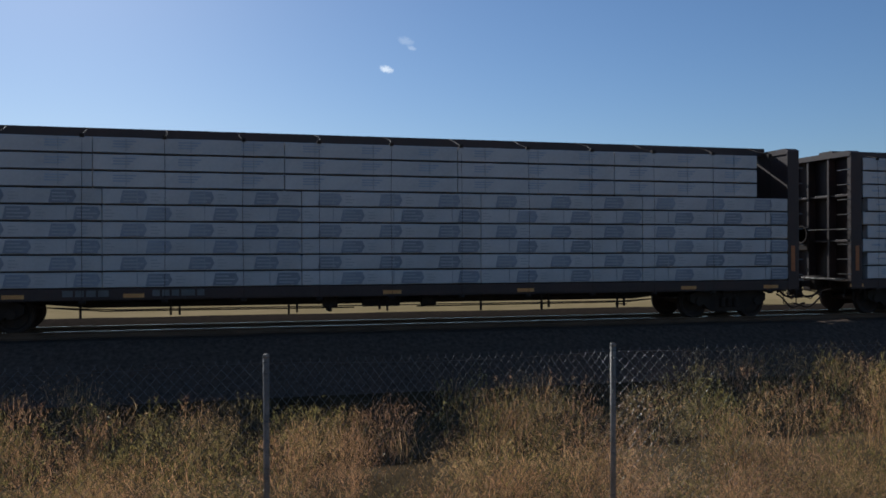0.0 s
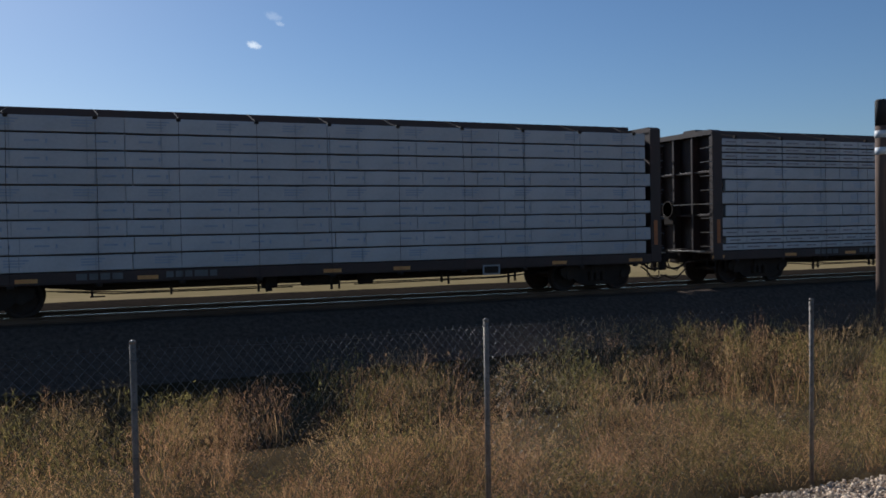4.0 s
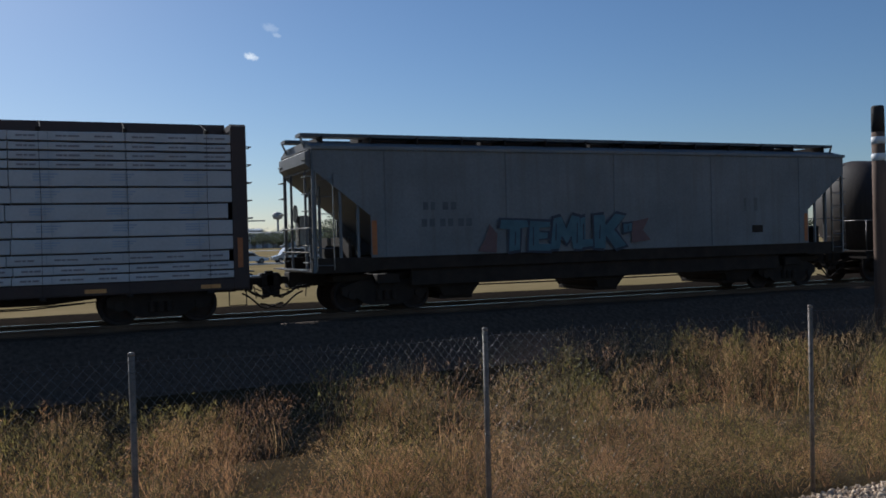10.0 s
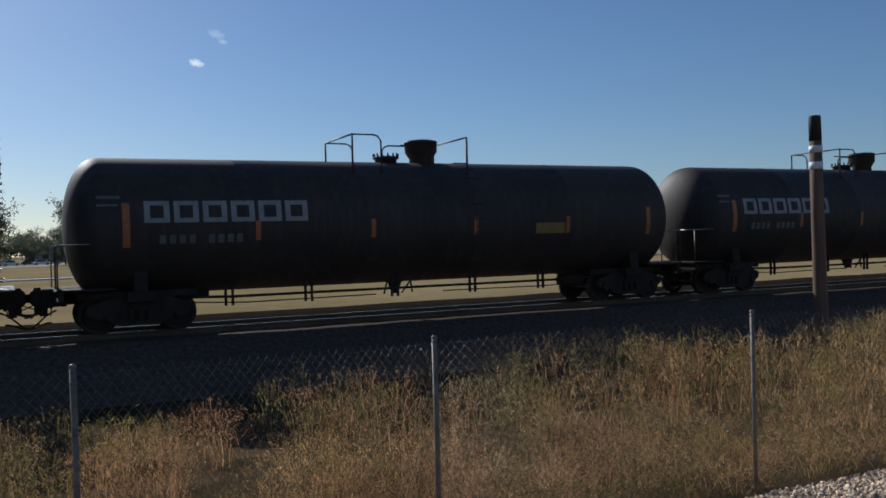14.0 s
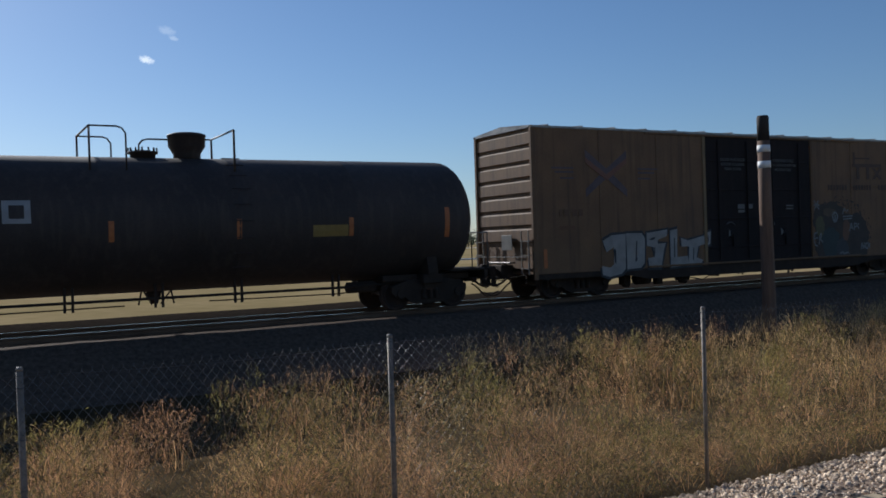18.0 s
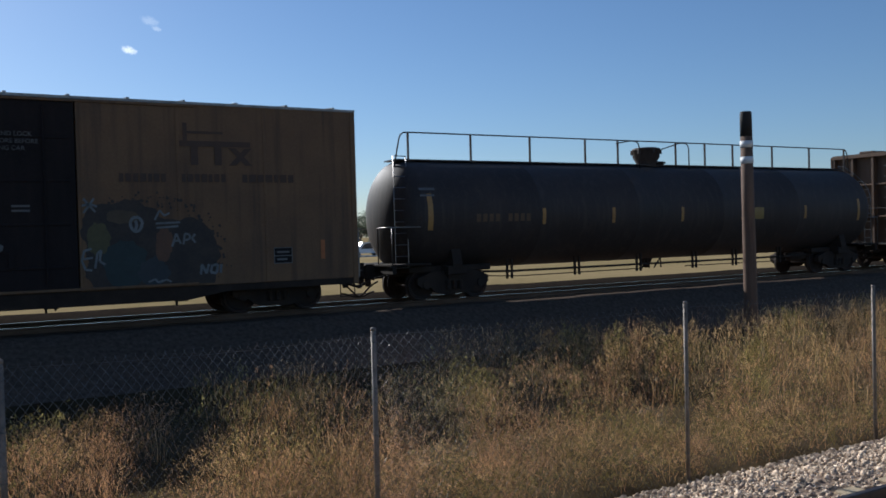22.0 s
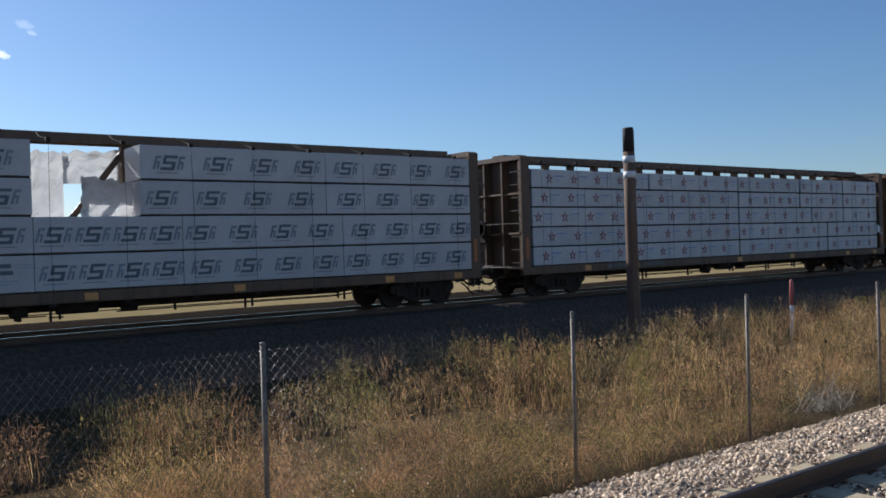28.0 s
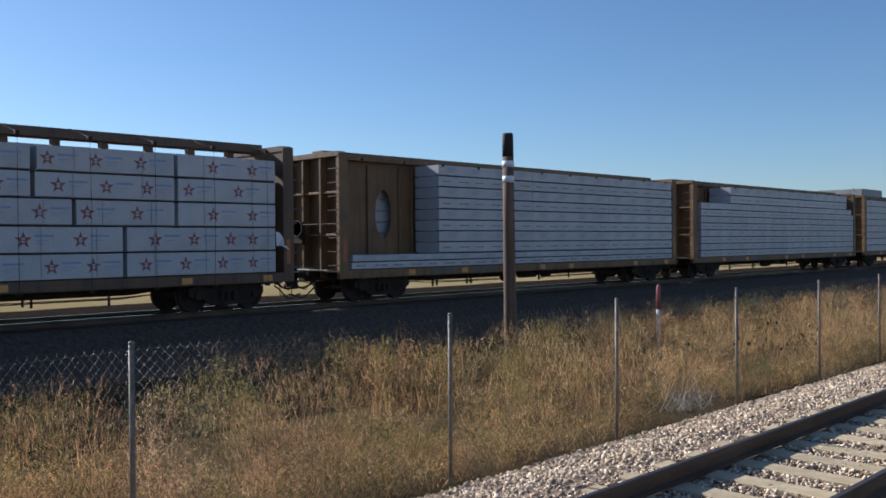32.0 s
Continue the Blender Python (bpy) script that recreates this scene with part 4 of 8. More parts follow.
def load(rows, kind_of, material, group, label, straps=True, gap=0.008):
    """Near-side rows: (z, height, [seams along x])."""
    for r, (z, h, cuts) in enumerate(rows):
        for c in range(len(cuts) - 1):
            pack(cuts[c] + gap, z, cuts[c + 1] - cuts[c] - 2 * gap, h, -1, kind_of(r, c), material, group, label, straps)


def far_load(x0, x1, z0, z1, material, group, rows=8):
    """Far-side stacks: one wrapped stack for each length of lumber."""
    n = max(1, round((x1 - x0) / 4.9))
    w = (x1 - x0) / n
    h = (z1 - z0) / rows
    g = Geo()
    side = []
    for k in range(rows):
        side += [(0.50, k * h), (0.56, k * h + 0.04), (0.56, (k + 1) * h - 0.03), (0.50, (k + 1) * h)]
    g.slab_x([(-y, z) for y, z in side] + [(y, z) for y, z in reversed(side)], 0, w - 0.03)
    me = g.mesh("wrapped_lumber_pack", material)
    for i in range(n):
        o = thing("wrapped_lumber_pack", me, None, "tall wrapped lumber pack on the far side", "lumber pack", group=group)
        rides(o, x0 + i * w, TRACK_Y + 0.845, z0)


def cuts(x0, x1, n, rnd=None, j=0.0):
    q = [x0 + (x1 - x0) * i / n for i in range(n + 1)]
    return [q[0]] + [v + (rnd.uniform(-j, j) if rnd else 0) for v in q[1:-1]] + [q[-1]]


def lumber_train():
    Z = 0.99
    # first car: two kinds of wrap, short upper rows
    centerbeam(-7.1, 15.76, M_BROWN, "brown centre-beam flatcar loaded with grey-wrapped lumber", 1, cables=0.03)
    rows = [(Z + 0.375 * i, 0.375, cuts(-6.7, 15.45, 5)) for i in range(6)] + [(Z + 2.25 + 0.385 * i, 0.385, cuts(-6.7, 14.45, 5)) for i in range(3)]
    load(rows, lambda r, c: ("blocks" if r % 2 else "blocks_shifted") if r < 6 else "faint", M_WRAP_GREY, "lumber packs on the first flatcar", "grey-wrapped lumber pack with faded bluish print blocks")
    far_load(-6.7, 15.4, Z, 4.46, M_WRAP_GREY, "lumber packs on the first flatcar", 9)
    # second car: ragged ends
    second = centerbeam(17.45, 37.08, M_BROWN, "brown centre-beam flatcar loaded with plain grey lumber packs", 2)
    holder = part("placard_holder", Geo().box(13.9, 14.4, -1.45, -1.43, 0.58, 0.62).box(13.9, 14.4, -1.45, -1.43, 0.80, 0.84).box(13.9, 13.94, -1.45, -1.43, 0.62, 0.80).box(14.36, 14.4, -1.45, -1.43, 0.62, 0.80), M_LETTER, second)
    part("backing", Geo().box(13.94, 14.36, -1.44, -1.43, 0.62, 0.80), M_UNDER, holder)
    rows = []
    for i in range(9):
        e = 0.15 if i in (0, 1, 3, 5) else 0.0
        rows.append((Z + 0.382 * i, 0.382, cuts(17.85 + e, 36.72 - (0.17 if i % 2 == 0 or i > 6 else 0.0), 4)))
    load(rows, lambda r, c: "faint" if r % 4 == 0 else "dash", M_WRAP_GREY, "lumber packs on the second flatcar", "plain grey-wrapped lumber pack with ragged end")
    far_load(17.9, 36.6, Z, 4.46, M_WRAP_GREY, "lumber packs on the second flatcar", 9)
    # third car: thin packs above and below
    centerbeam(38.95, 58.58, M_BROWN, "dark brown centre-beam flatcar loaded with thin lumber packs", 3)
    z, rows = Z, []
    for i, h in enumerate((0.21, 0.21, 0.25, 0.35, 0.37, 0.38, 0.37, 0.39, 0.20, 0.21, 0.20, 0.24)):
        rows.append((z, h, cuts(39.28 + (0.15 if i in (1, 4, 6) else 0), 58.25 - (0.12 if i in (2, 5) else 0), 4)))
        z += h
    load(rows, lambda r, c: "line" if r < 3 or r > 7 else "faint", M_WRAP_GREY, "lumber packs on the third flatcar", "grey-wrapped lumber pack with printed dark lines")
    far_load(39.3, 58.2, Z, 4.46, M_WRAP_GREY, "lumber packs on the third flatcar", 10)
    # fourth lumber car, yellow: four high packs
    centerbeam(157.80, 181.10, M_OCHRE, "dull ochre centre-beam flatcar loaded with white lumber packs", 4, top=4.60)
    low = [158.22, 163.25, 168.25, 171.65, 176.2, 180.85]
    up = [158.22, 163.25, 168.25]
    up2 = [170.65, 175.7, 180.85]
    w = 0.855
    rows = [(Z, w, low), (Z + w, w, low), (Z + 2 * w, w, up), (Z + 3 * w, w, up), (Z + 2 * w, w, up2), (Z + 3 * w, w, up2)]
    text = {(2, 0), (3, 0), (0, 1)}
    load(rows, lambda r, c: "text" if (r, c) in text else "slash" + str((r + c) % 3), M_WRAP, "lumber packs on the fourth flatcar", "white-wrapped lumber pack with slanted dark logos", straps=False)
    for a, b, za, zb, k in ((158.3, 168.3, Z, 4.46, 4), (168.3, 170.6, Z, Z + 2 * w, 2), (170.6, 180.8, Z, 4.46, 4)):
        far_load(a, b, za, zb, M_WRAP, "lumber packs on the fourth flatcar", k)
    film = leafy("thin_white_plastic", (0.46, 0.455, 0.45), (0.66, 0.655, 0.65), 0.06, 2.0, 0.08)
    for k, (xa, wide, za, high, dy, lab) in enumerate(((168.32, 1.05, 0.02, 1.62, 0.25, "crumpled torn white wrap hanging in the gap"), (169.30, 1.33, 0.86, 0.80, 0.10, "torn white wrap pulled tight across the gap"), (169.42, 1.22, 0.02, 0.95, -0.95, "loose crumpled white wrap over the pack end"))):
        torn, n, vs = Geo(), 22, []
        for i in range(n + 1):
            for j in range(n + 1):
                u, v = i / n, j / n
                fold = abs(noise.noise(Vector((u * 3.1 + k * 7, v * 2.6, 2.0)))) + 0.5 * abs(noise.noise(Vector((u * 7.0 + v * 3, v * 6.0 + k, 5.0))))
                ragged = 0.10 * noise.noise(Vector((u * 6, k * 3.0, 9.0))) * v + 0.14 * u * (k == 2) * v
                fold *= 0.5 + 0.5 * v
                vs.append((u * wide + 0.05 * noise.noise(Vector((v * 6, k * 2.0, 1.0))), 0.16 * fold + 0.10 * (u - v), v * high - ragged))
        torn.add(vs, [(i * (n + 1) + j, (i + 1) * (n + 1) + j, (i + 1) * (n + 1) + j + 1, i * (n + 1) + j + 1) for i in range(n) for j in range(n)])
        o = thing("torn_wrap_sheet", torn.mesh("torn_wrap_sheet", film), None, lab, "plastic sheet")
        rides(o, xa, TRACK_Y + dy, Z + 2 * w + za)
    # fifth lumber car: star prints and an open gap under the top chord
    centerbeam(182.88, 206.48, M_OCHRE, "dull ochre centre-beam flatcar loaded with star-printed lumber packs", 6, top=4.58, pitch=1.2)
    zs = [0.99, 1.62, 2.27, 2.92, 3.55, 4.17]
    seams = ([183.3, 188.33, 194.7, 201.4, 205.9], [183.3, 188.33, 194.7, 201.4, 205.9], [183.3, 188.33, 194.7, 200.15, 202.8, 205.9], [183.3, 188.33, 194.7, 199.2, 202.8, 205.9], [183.3, 189.2, 194.7, 199.2])
    rows = [(zs[i], zs[i + 1] - zs[i], seams[i]) for i in range(5)] + [(zs[4], zs[5] - zs[4], [199.25, 202.8, 205.9])]
    load(rows, lambda r, c: "star" + str((2 * r + c) % 3), M_WRAP, "lumber packs on the fifth flatcar", "white-wrapped lumber pack printed with red stars", gap=0.055)
    flap = Geo()
    vs = [(0, 0, 0), (0.16, 0.05, 0.03), (0.42, -0.06, -0.10), (0.0, 0.02, 0.22), (0.20, -0.04, 0.25), (0.30, 0.03, 0.05), (-0.02, 0.0, 0.42), (0.12, 0.04, 0.40)]
    flap.add(vs, [(0, 1, 4, 3), (1, 5, 4), (1, 2, 5), (3, 4, 7, 6)])
    o = thing("torn_wrap_flap", flap.mesh("torn_wrap_flap", M_PLASTIC), None, "loose torn flap of white wrap at a pack end", "plastic sheet")
    rides(o, 205.86, TRACK_Y - 1.46, 1.75)
    far_load(183.3, 205.9, Z, 4.38, M_WRAP, "lumber packs on the fifth flatcar", 5)
    # sixth: solid web with oval openings, short first pack
    centerbeam(208.15, 227.78, M_YELLOW, "yellow centre-beam flatcar with oval-holed web and lumber load", 7, panel=True, top=4.58, side_cables=False)
    rows = [(Z, 0.235, cuts(208.62, 227.4, 4)), (Z + 0.235, 0.225, [208.66, 210.0, 211.75, 217.0, 222.2, 227.4])] + [(Z + 0.47 + 0.372 * i, 0.372, cuts(212.4, 227.4, 3)) for i in range(8)]
    load(rows, lambda r, c: "faint" if r % 2 else "line", M_WRAP, "lumber packs on the sixth flatcar", "white-wrapped lumber pack with faint printed lines", straps=False)
    far_load(208.5, 227.4, Z, 4.46, M_WRAP, "lumber packs on the sixth flatcar", 9)
    # seventh and eighth
    centerbeam(229.35, 249.75, M_YELLOW, "yellow centre-beam flatcar loaded with thin white lumber packs", 8, panel=True, top=4.62, side_cables=False)
    rows = [(Z + 0.33 * i, 0.33, cuts(230.1, 249.4 - (0.3 if i > 6 else 0), 4)) for i in range(8)] + [(Z + 2.64 + 0.42 * i, 0.42, cuts(233.07, 248.3, 3)) for i in range(2)]
    load(rows, lambda r, c: "faint" if r % 2 else "line", M_WRAP, "lumber packs on the seventh flatcar", "white-wrapped lumber pack with faint printed lines", straps=False)
    far_load(230.1, 249.4, Z, 4.46, M_WRAP, "lumber packs on the seventh flatcar", 9)
    centerbeam(251.35, 271.0, M_YELLOW, "yellow centre-beam flatcar loaded with grey lumber packs", 9, top=4.60, side_cables=False)
    rows = [(Z + 0.42 * i, 0.42, cuts(251.75, 270.6, 4)) for i in range(8)]
    load(rows, lambda r, c: "faint", M_WRAP_GREY, "lumber packs on the eighth flatcar", "grey-wrapped lumber pack with faint print", straps=False)
    far_load(251.7, 270.6, Z, 4.30, M_WRAP_GREY, "lumber packs on the eighth flatcar", 8)


def tank_rods(car, xa, xb, mx, bottom, seed):
    """Brake pipes slung close under the belly, on paired hangers."""
    rnd = random.Random(seed)
    z1, z2 = bottom - 0.13, bottom - 0.30
    part("train_line_pipe", Geo().path([(xa - 0.4, -0.8, z1 + 0.05), (xa + 1.2, -0.8, z1), (xb - 1.2, -0.8, z1), (xb + 0.4, -0.8, z1 + 0.05)], 0.038, 6), M_UNDER, car)
    part("brake_rod", Geo().path([(xa - 0.6, -0.55, z2 + 0.10), (xa + 1.6, -0.6, z2), (mx - 1.0, -0.6, z2 + 0.02)], 0.017, 5), M_UNDER, car)
    part("brake_rod", Geo().path([(mx + 1.0, -0.6, z2 + 0.02), (xb - 1.6, -0.6, z2), (xb + 0.6, -0.55, z2 + 0.10)], 0.017, 5), M_UNDER, car)
    x = xa + 1.0
    while x < xb - 0.6:
        for dx in (0.0, 0.17):
            part("rod_hanger", Geo().box(x + dx, x + dx + 0.055, -0.84, -0.78, z2 - 0.05, bottom + 0.22), M_UNDER, car)
        x += rnd.uniform(1.9, 2.6)
    part("air_reservoir", Geo().lathe([(xb - 1.3, 0.05), (xb - 1.25, 0.15), (xb - 0.45, 0.15), (xb - 0.4, 0.05)], (0, -0.62, bottom - 0.16), "x", 14), M_UNDER, car)


def tank_car(x0, x1, r, zc, label, seed, full_rail=False, logo=False):
    """Black tank car between the tips of its domed ends."""
    L = x1 - x0
    back = 1.85 if full_rail else 1.55
    car = thing("tank_car", None, None, label, "tank car", group="cars of the freight train")
    rides(car, x0, TRACK_Y, 0.0)
    prof = []
    d = 0.78
    for i in range(13):
        a = math.pi / 2 * i / 12
        prof.append((d - d * abs(math.cos(a)) ** 0.96, max(0.02, r * math.sin(a) ** 0.97)))
    prof += [(L - p[0], p[1]) for p in reversed(prof)]
    n = len(prof) // 2
    seams = []
    for i in range(1, 5):
        x = d + (L - 2 * d) * i / 5
        seams += [(x - 0.03, r), (x - 0.012, r + 0.006), (x + 0.012, r + 0.006), (x + 0.03, r)]
    prof = prof[:n] + seams + prof[n:]
    part("tank_shell", Geo().lathe(prof, (0, 0, zc), "x", 56), M_TANK, car)
    for s, xo in ((1, 0.0), (-1, L)):
        stub = Geo().box(xo - s * 0.15, xo + s * 3.3, -0.24, 0.24, 0.68, 1.05, 0.02).box(xo - s * 0.2, xo - s * 0.08, -1.35, 1.35, 0.78, 1.05, 0.015)
        part("stub_sill", stub, M_UNDER, car)
        sad = Geo().slab_x([(-1.30, 0.72), (1.30, 0.72), (1.35, 1.0), (1.25, zc - r * 0.62), (0.7, 1.0), (-0.7, 1.0), (-1.25, zc - r * 0.62), (-1.35, 1.0)], xo + s * (back - 0.15), xo + s * (back + 0.15))
        part("saddle", sad, M_UNDER, car)
        part("end_platform", Geo().box(xo - s * 0.25, xo + s * 1.0, -1.35, 1.35, 1.0, 1.05, 0.008), M_UNDER, car)
        for q in (-1, 1):
            part("end_handrail", Geo().path([(xo - s * 0.2, q * 1.35, 1.05), (xo - s * 0.2, q * 1.35, 2.05), (xo + s * 0.75, q * 1.50, 2.05)], 0.02, 6), M_STEEL, car)
        part("crossover_handrail", Geo().path([(xo - s * 0.2, -1.35, 2.05), (xo - s * 0.2, -0.5, 2.05), (xo - s * 0.2, -0.5, 1.05)], 0.02, 6), M_STEEL, car)
        coupler(car, xo - s * 0.2, -s)
        truck(car, xo + s * back)
    # manway, valve dome and top platform
    mx = L * 0.5
    top = zc + r
    part("manway", Geo().lathe([(top - 0.1, 0.30), (top + 0.10, 0.30), (top + 0.10, 0.36), (top + 0.15, 0.36), (top + 0.18, 0.15)], (mx - 0.35 if not full_rail else mx + 0.3, 0.0, 0), "z", 20), M_TANK, car)
    dome = Geo().lathe([(top - 0.15, 0.34), (top + 0.10, 0.33), (top + 0.24, 0.41), (top + 0.30, 0.45), (top + 0.54, 0.46), (top + 0.55, 0.48), (top + 0.60, 0.46), (top + 0.63, 0.36)], (mx + 0.72 if not full_rail else mx - 0.1, 0, 0), "z", 24)
    part("valve_dome", dome, M_TANK, car)
    if not full_rail:
        a, b, y = mx - 1.72, mx + 1.62, 1.05
        zb, zt = zc + math.sqrt(r * r - y * y) - 0.05, top + 0.62
        for s in (-1, 1):
            # a bent hoop beside each corner of one end, a plain post at the other
            hoop = [(a, s * y, zb), (a, s * y, zt), (a + 0.60, s * y, zt), (a + 0.72, s * y, zt - 0.04), (a + 0.80, s * y, zt - 0.16), (a + 0.80, s * y, zb)]
            part("platform_rail", Geo().path(hoop[:2], 0.027, 6).path(hoop[1:], 0.022, 6), M_TANK, car)
            part("platform_rail", Geo().path([(b, s * y, zb), (b, s * y, zt)], 0.030, 6), M_TANK, car)
        for q in (a, b):
            part("platform_rail", Geo().path([(q, -y, zt), (q, y, zt)], 0.024, 6), M_TANK, car)
        part("platform_rail", Geo().path([(b - 1.05, y, zt), (b, y, zt)], 0.022, 6), M_TANK, car)
        neck = [(mx - 0.42, 0.1, top + 0.12), (mx - 0.42, 0.1, top + 0.34), (mx - 0.34, 0.1, top + 0.44), (mx - 0.22, 0.1, top + 0.48), (mx + 0.4, 0.1, top + 0.48)]
        part("vent_pipe", Geo().path(neck, 0.024, 6), M_TANK, car)
        bolt = Geo()
        for q in range(14):
            c, d = 0.34 * math.cos(q * 0.449), 0.34 * math.sin(q * 0.449)
            bolt.tube((mx - 0.35 + c, d, top + 0.13), (mx - 0.35 + c, d, top + 0.24), 0.022, 5)
        tagged(part("manway_bolts", bolt, M_TANK, car), kind="stuff")
        part("top_platform", Geo().box(a, b, -1.05, -0.5, zb, zb + 0.04), M_UNDER, car)
        for q in range(9):
            ang = math.radians(22 + 13.5 * q)
            rung = Geo().tube((mx + 1.4, -(r + 0.08) * math.sin(ang), zc + (r + 0.08) * math.cos(ang)), (mx + 1.85, -(r + 0.08) * math.sin(ang), zc + (r + 0.08) * math.cos(ang)), 0.014, 5)
            part("ladder_rung", rung, M_TANK, car)
    else:
        zt, zb = top + 0.80, top - 0.04
        for s in (-0.35,):
            g = Geo().path([(0.42, s, top - 0.3), (0.62, s, zt - 0.18), (0.68, s, zt - 0.06), (0.78, s, zt - 0.01), (0.9, s, zt), (L * 0.5, s, zt + 0.01), (L - 0.42, s, zt), (L - 0.30, s, zt - 0.01), (L - 0.21, s, zt - 0.07), (L - 0.15, s, zt - 0.20), (L - 0.02, s, top - 0.3)], 0.022, 6)
            # wider bays at the ends, close ones round the valve dome
            for x in (0.9, 3.0, 5.15, 7.33, 8.7, 11.3, 12.7, 14.1, 16.2, 18.3, 20.4):
                g.beam((x, s, zb), (x, s, zt), 0.05, 0.05)
            part("running_board_rail", g, M_TANK, car)
        part("running_board", Geo().box(0.5, L - 0.5, -0.38, 0.38, top + 0.0, top + 0.04), M_TANK, car)
        for hoop in ([(8.63, -0.35, zt - 0.10), (9.0, -0.6, zt - 0.03), (9.25, -0.6, zt - 0.04), (9.36, -0.6, zt - 0.10), (9.41, -0.6, zt - 0.22), (9.41, -0.6, top - 0.12)], [(10.5, -0.5, zt - 0.26), (11.2, -0.6, zt - 0.05), (11.5, -0.6, zt - 0.04), (11.62, -0.6, zt - 0.10), (11.67, -0.6, zt - 0.22), (11.67, -0.6, top - 0.12)]):
            part("platform_rail", Geo().path(hoop, 0.021, 6), M_TANK, car)
        lugs = Geo()
        for q in range(6):
            c, d = math.cos(q * 1.047 + 0.3), math.sin(q * 1.047 + 0.3)
            lugs.box(mx - 0.1 + 0.46 * c - 0.05, mx - 0.1 + 0.46 * c + 0.05, 0.46 * d - 0.05, 0.46 * d + 0.05, top + 0.40, top + 0.56, 0.015)
        part("cover_lugs", lugs, M_TANK, car)
        for s, xo in ((1, -0.02), (-1, L + 0.06)):
            rail_pts = []
            for q in range(11):
                # upright beside the head, then bent in over the shoulder of the tank
                u = q / 10
                z = 0.95 + (top + 0.12 - 0.95) * u
                v = max(0.0, (u - 0.62) / 0.38)
                y, lean = -1.18 + 0.82 * v ** 1.7, s * 0.42 * v ** 1.6
                part("ladder_rung", Geo().tube((xo + lean, y, z), (xo + lean + s * 0.40, y, z), 0.013, 5), M_STEEL, car)
                rail_pts.append((lean, y, z))
            for dx in (0.0, s * 0.40):
                part("ladder_rail", Geo().path([(xo + lean + dx, y, z) for lean, y, z in rail_pts], 0.015, 5), M_STEEL, car)
    # bottom outlet and rods
    bottom = zc - r
    out = Geo().lathe([(bottom - 0.30, 0.09), (bottom - 0.2, 0.12), (bottom - 0.10, 0.16), (bottom + 0.05, 0.22)], (mx - 0.2, 0, 0), "z", 14)
    for a, b in ((-0.55, -0.62), (-0.50, -0.30), (0.15, -0.10), (0.15, 0.22)):
        out.beam((mx + a, -0.3, bottom + 0.03), (mx + b, -0.25, bottom - 0.30), 0.035, 0.035)
    part("bottom_outlet", out, M_UNDER, car)
    tank_rods(car, back + 1.0, L - back - 1.0, mx, bottom, seed)
    # reflectors, placard and marks on the near flank
    yf = lambda z: -math.sqrt(max(0.01, r * r - (z - zc) ** 2)) - 0.004

    def curved(x, w, z0, z1, material, name):
        g = Geo()
        k = max(2, int((z1 - z0) / 0.12))
        vs = []
        for i in range(k + 1):
            z = z0 + (z1 - z0) * i / k
            vs += [(x, yf(z), z), (x + w, yf(z), z)]
        g.add(vs, [(2 * i, 2 * i + 1, 2 * i + 3, 2 * i + 2) for i in range(k)])
        return part(name, g, material, car)

    amber = M_REFLECT_Y if full_rail else M_REFLECT
    curved(1.15 if not full_rail else 0.82, 0.16, 1.95, 2.95, amber, "reflector")
    curved(L - 1.3, 0.14, 1.95, 2.75, amber, "reflector")
    for x in (4.68, 7.35, 10.29, 13.13, 16.39) if full_rail else [1.2 + (L - 2.4) * i / 5.0 for i in range(1, 5)]:
        curved(x, 0.12, 2.05, 2.52, amber, "reflector")
    if full_rail:
        curved(13.53, 0.71, 2.07, 2.47, M_PLACARD, "placard")
    else:
        curved(L * 0.70, 0.95, 2.05, 2.34, M_PLACARD, "placard")
    if logo:
        # owner's mark: six plain block shapes
        for i in range(6):
            x, z0, z1, t, w = 1.62 + i * 0.655, 2.50, 3.0, 0.105, 0.56
            for k, (dx, ww, za, zb) in enumerate(((0, w, z1 - t, z1), (0, w, z0, z0 + t), (0, 0.13, z0 + t, z1 - t), (w - 0.13, 0.13, z0 + t, z1 - t))):
                curved(x + dx, ww, za, zb, M_LETTER, "emblem")
    for i in range(9):
        if i == 4:
            continue
        curved(2.38 + i * 0.215 if full_rail else 1.95 + i * 0.22, 0.14, 2.16 if full_rail else 2.02, 2.38 if full_rail else 2.22, M_LETTER_DIM if not full_rail else M_MARK, "car_mark")
    curved(0.62, 0.5, 3.05, 3.12, M_LETTER_DIM, "car_mark")
    curved(0.62, 0.45, 2.88, 2.93, M_LETTER_DIM, "car_mark")
    return car


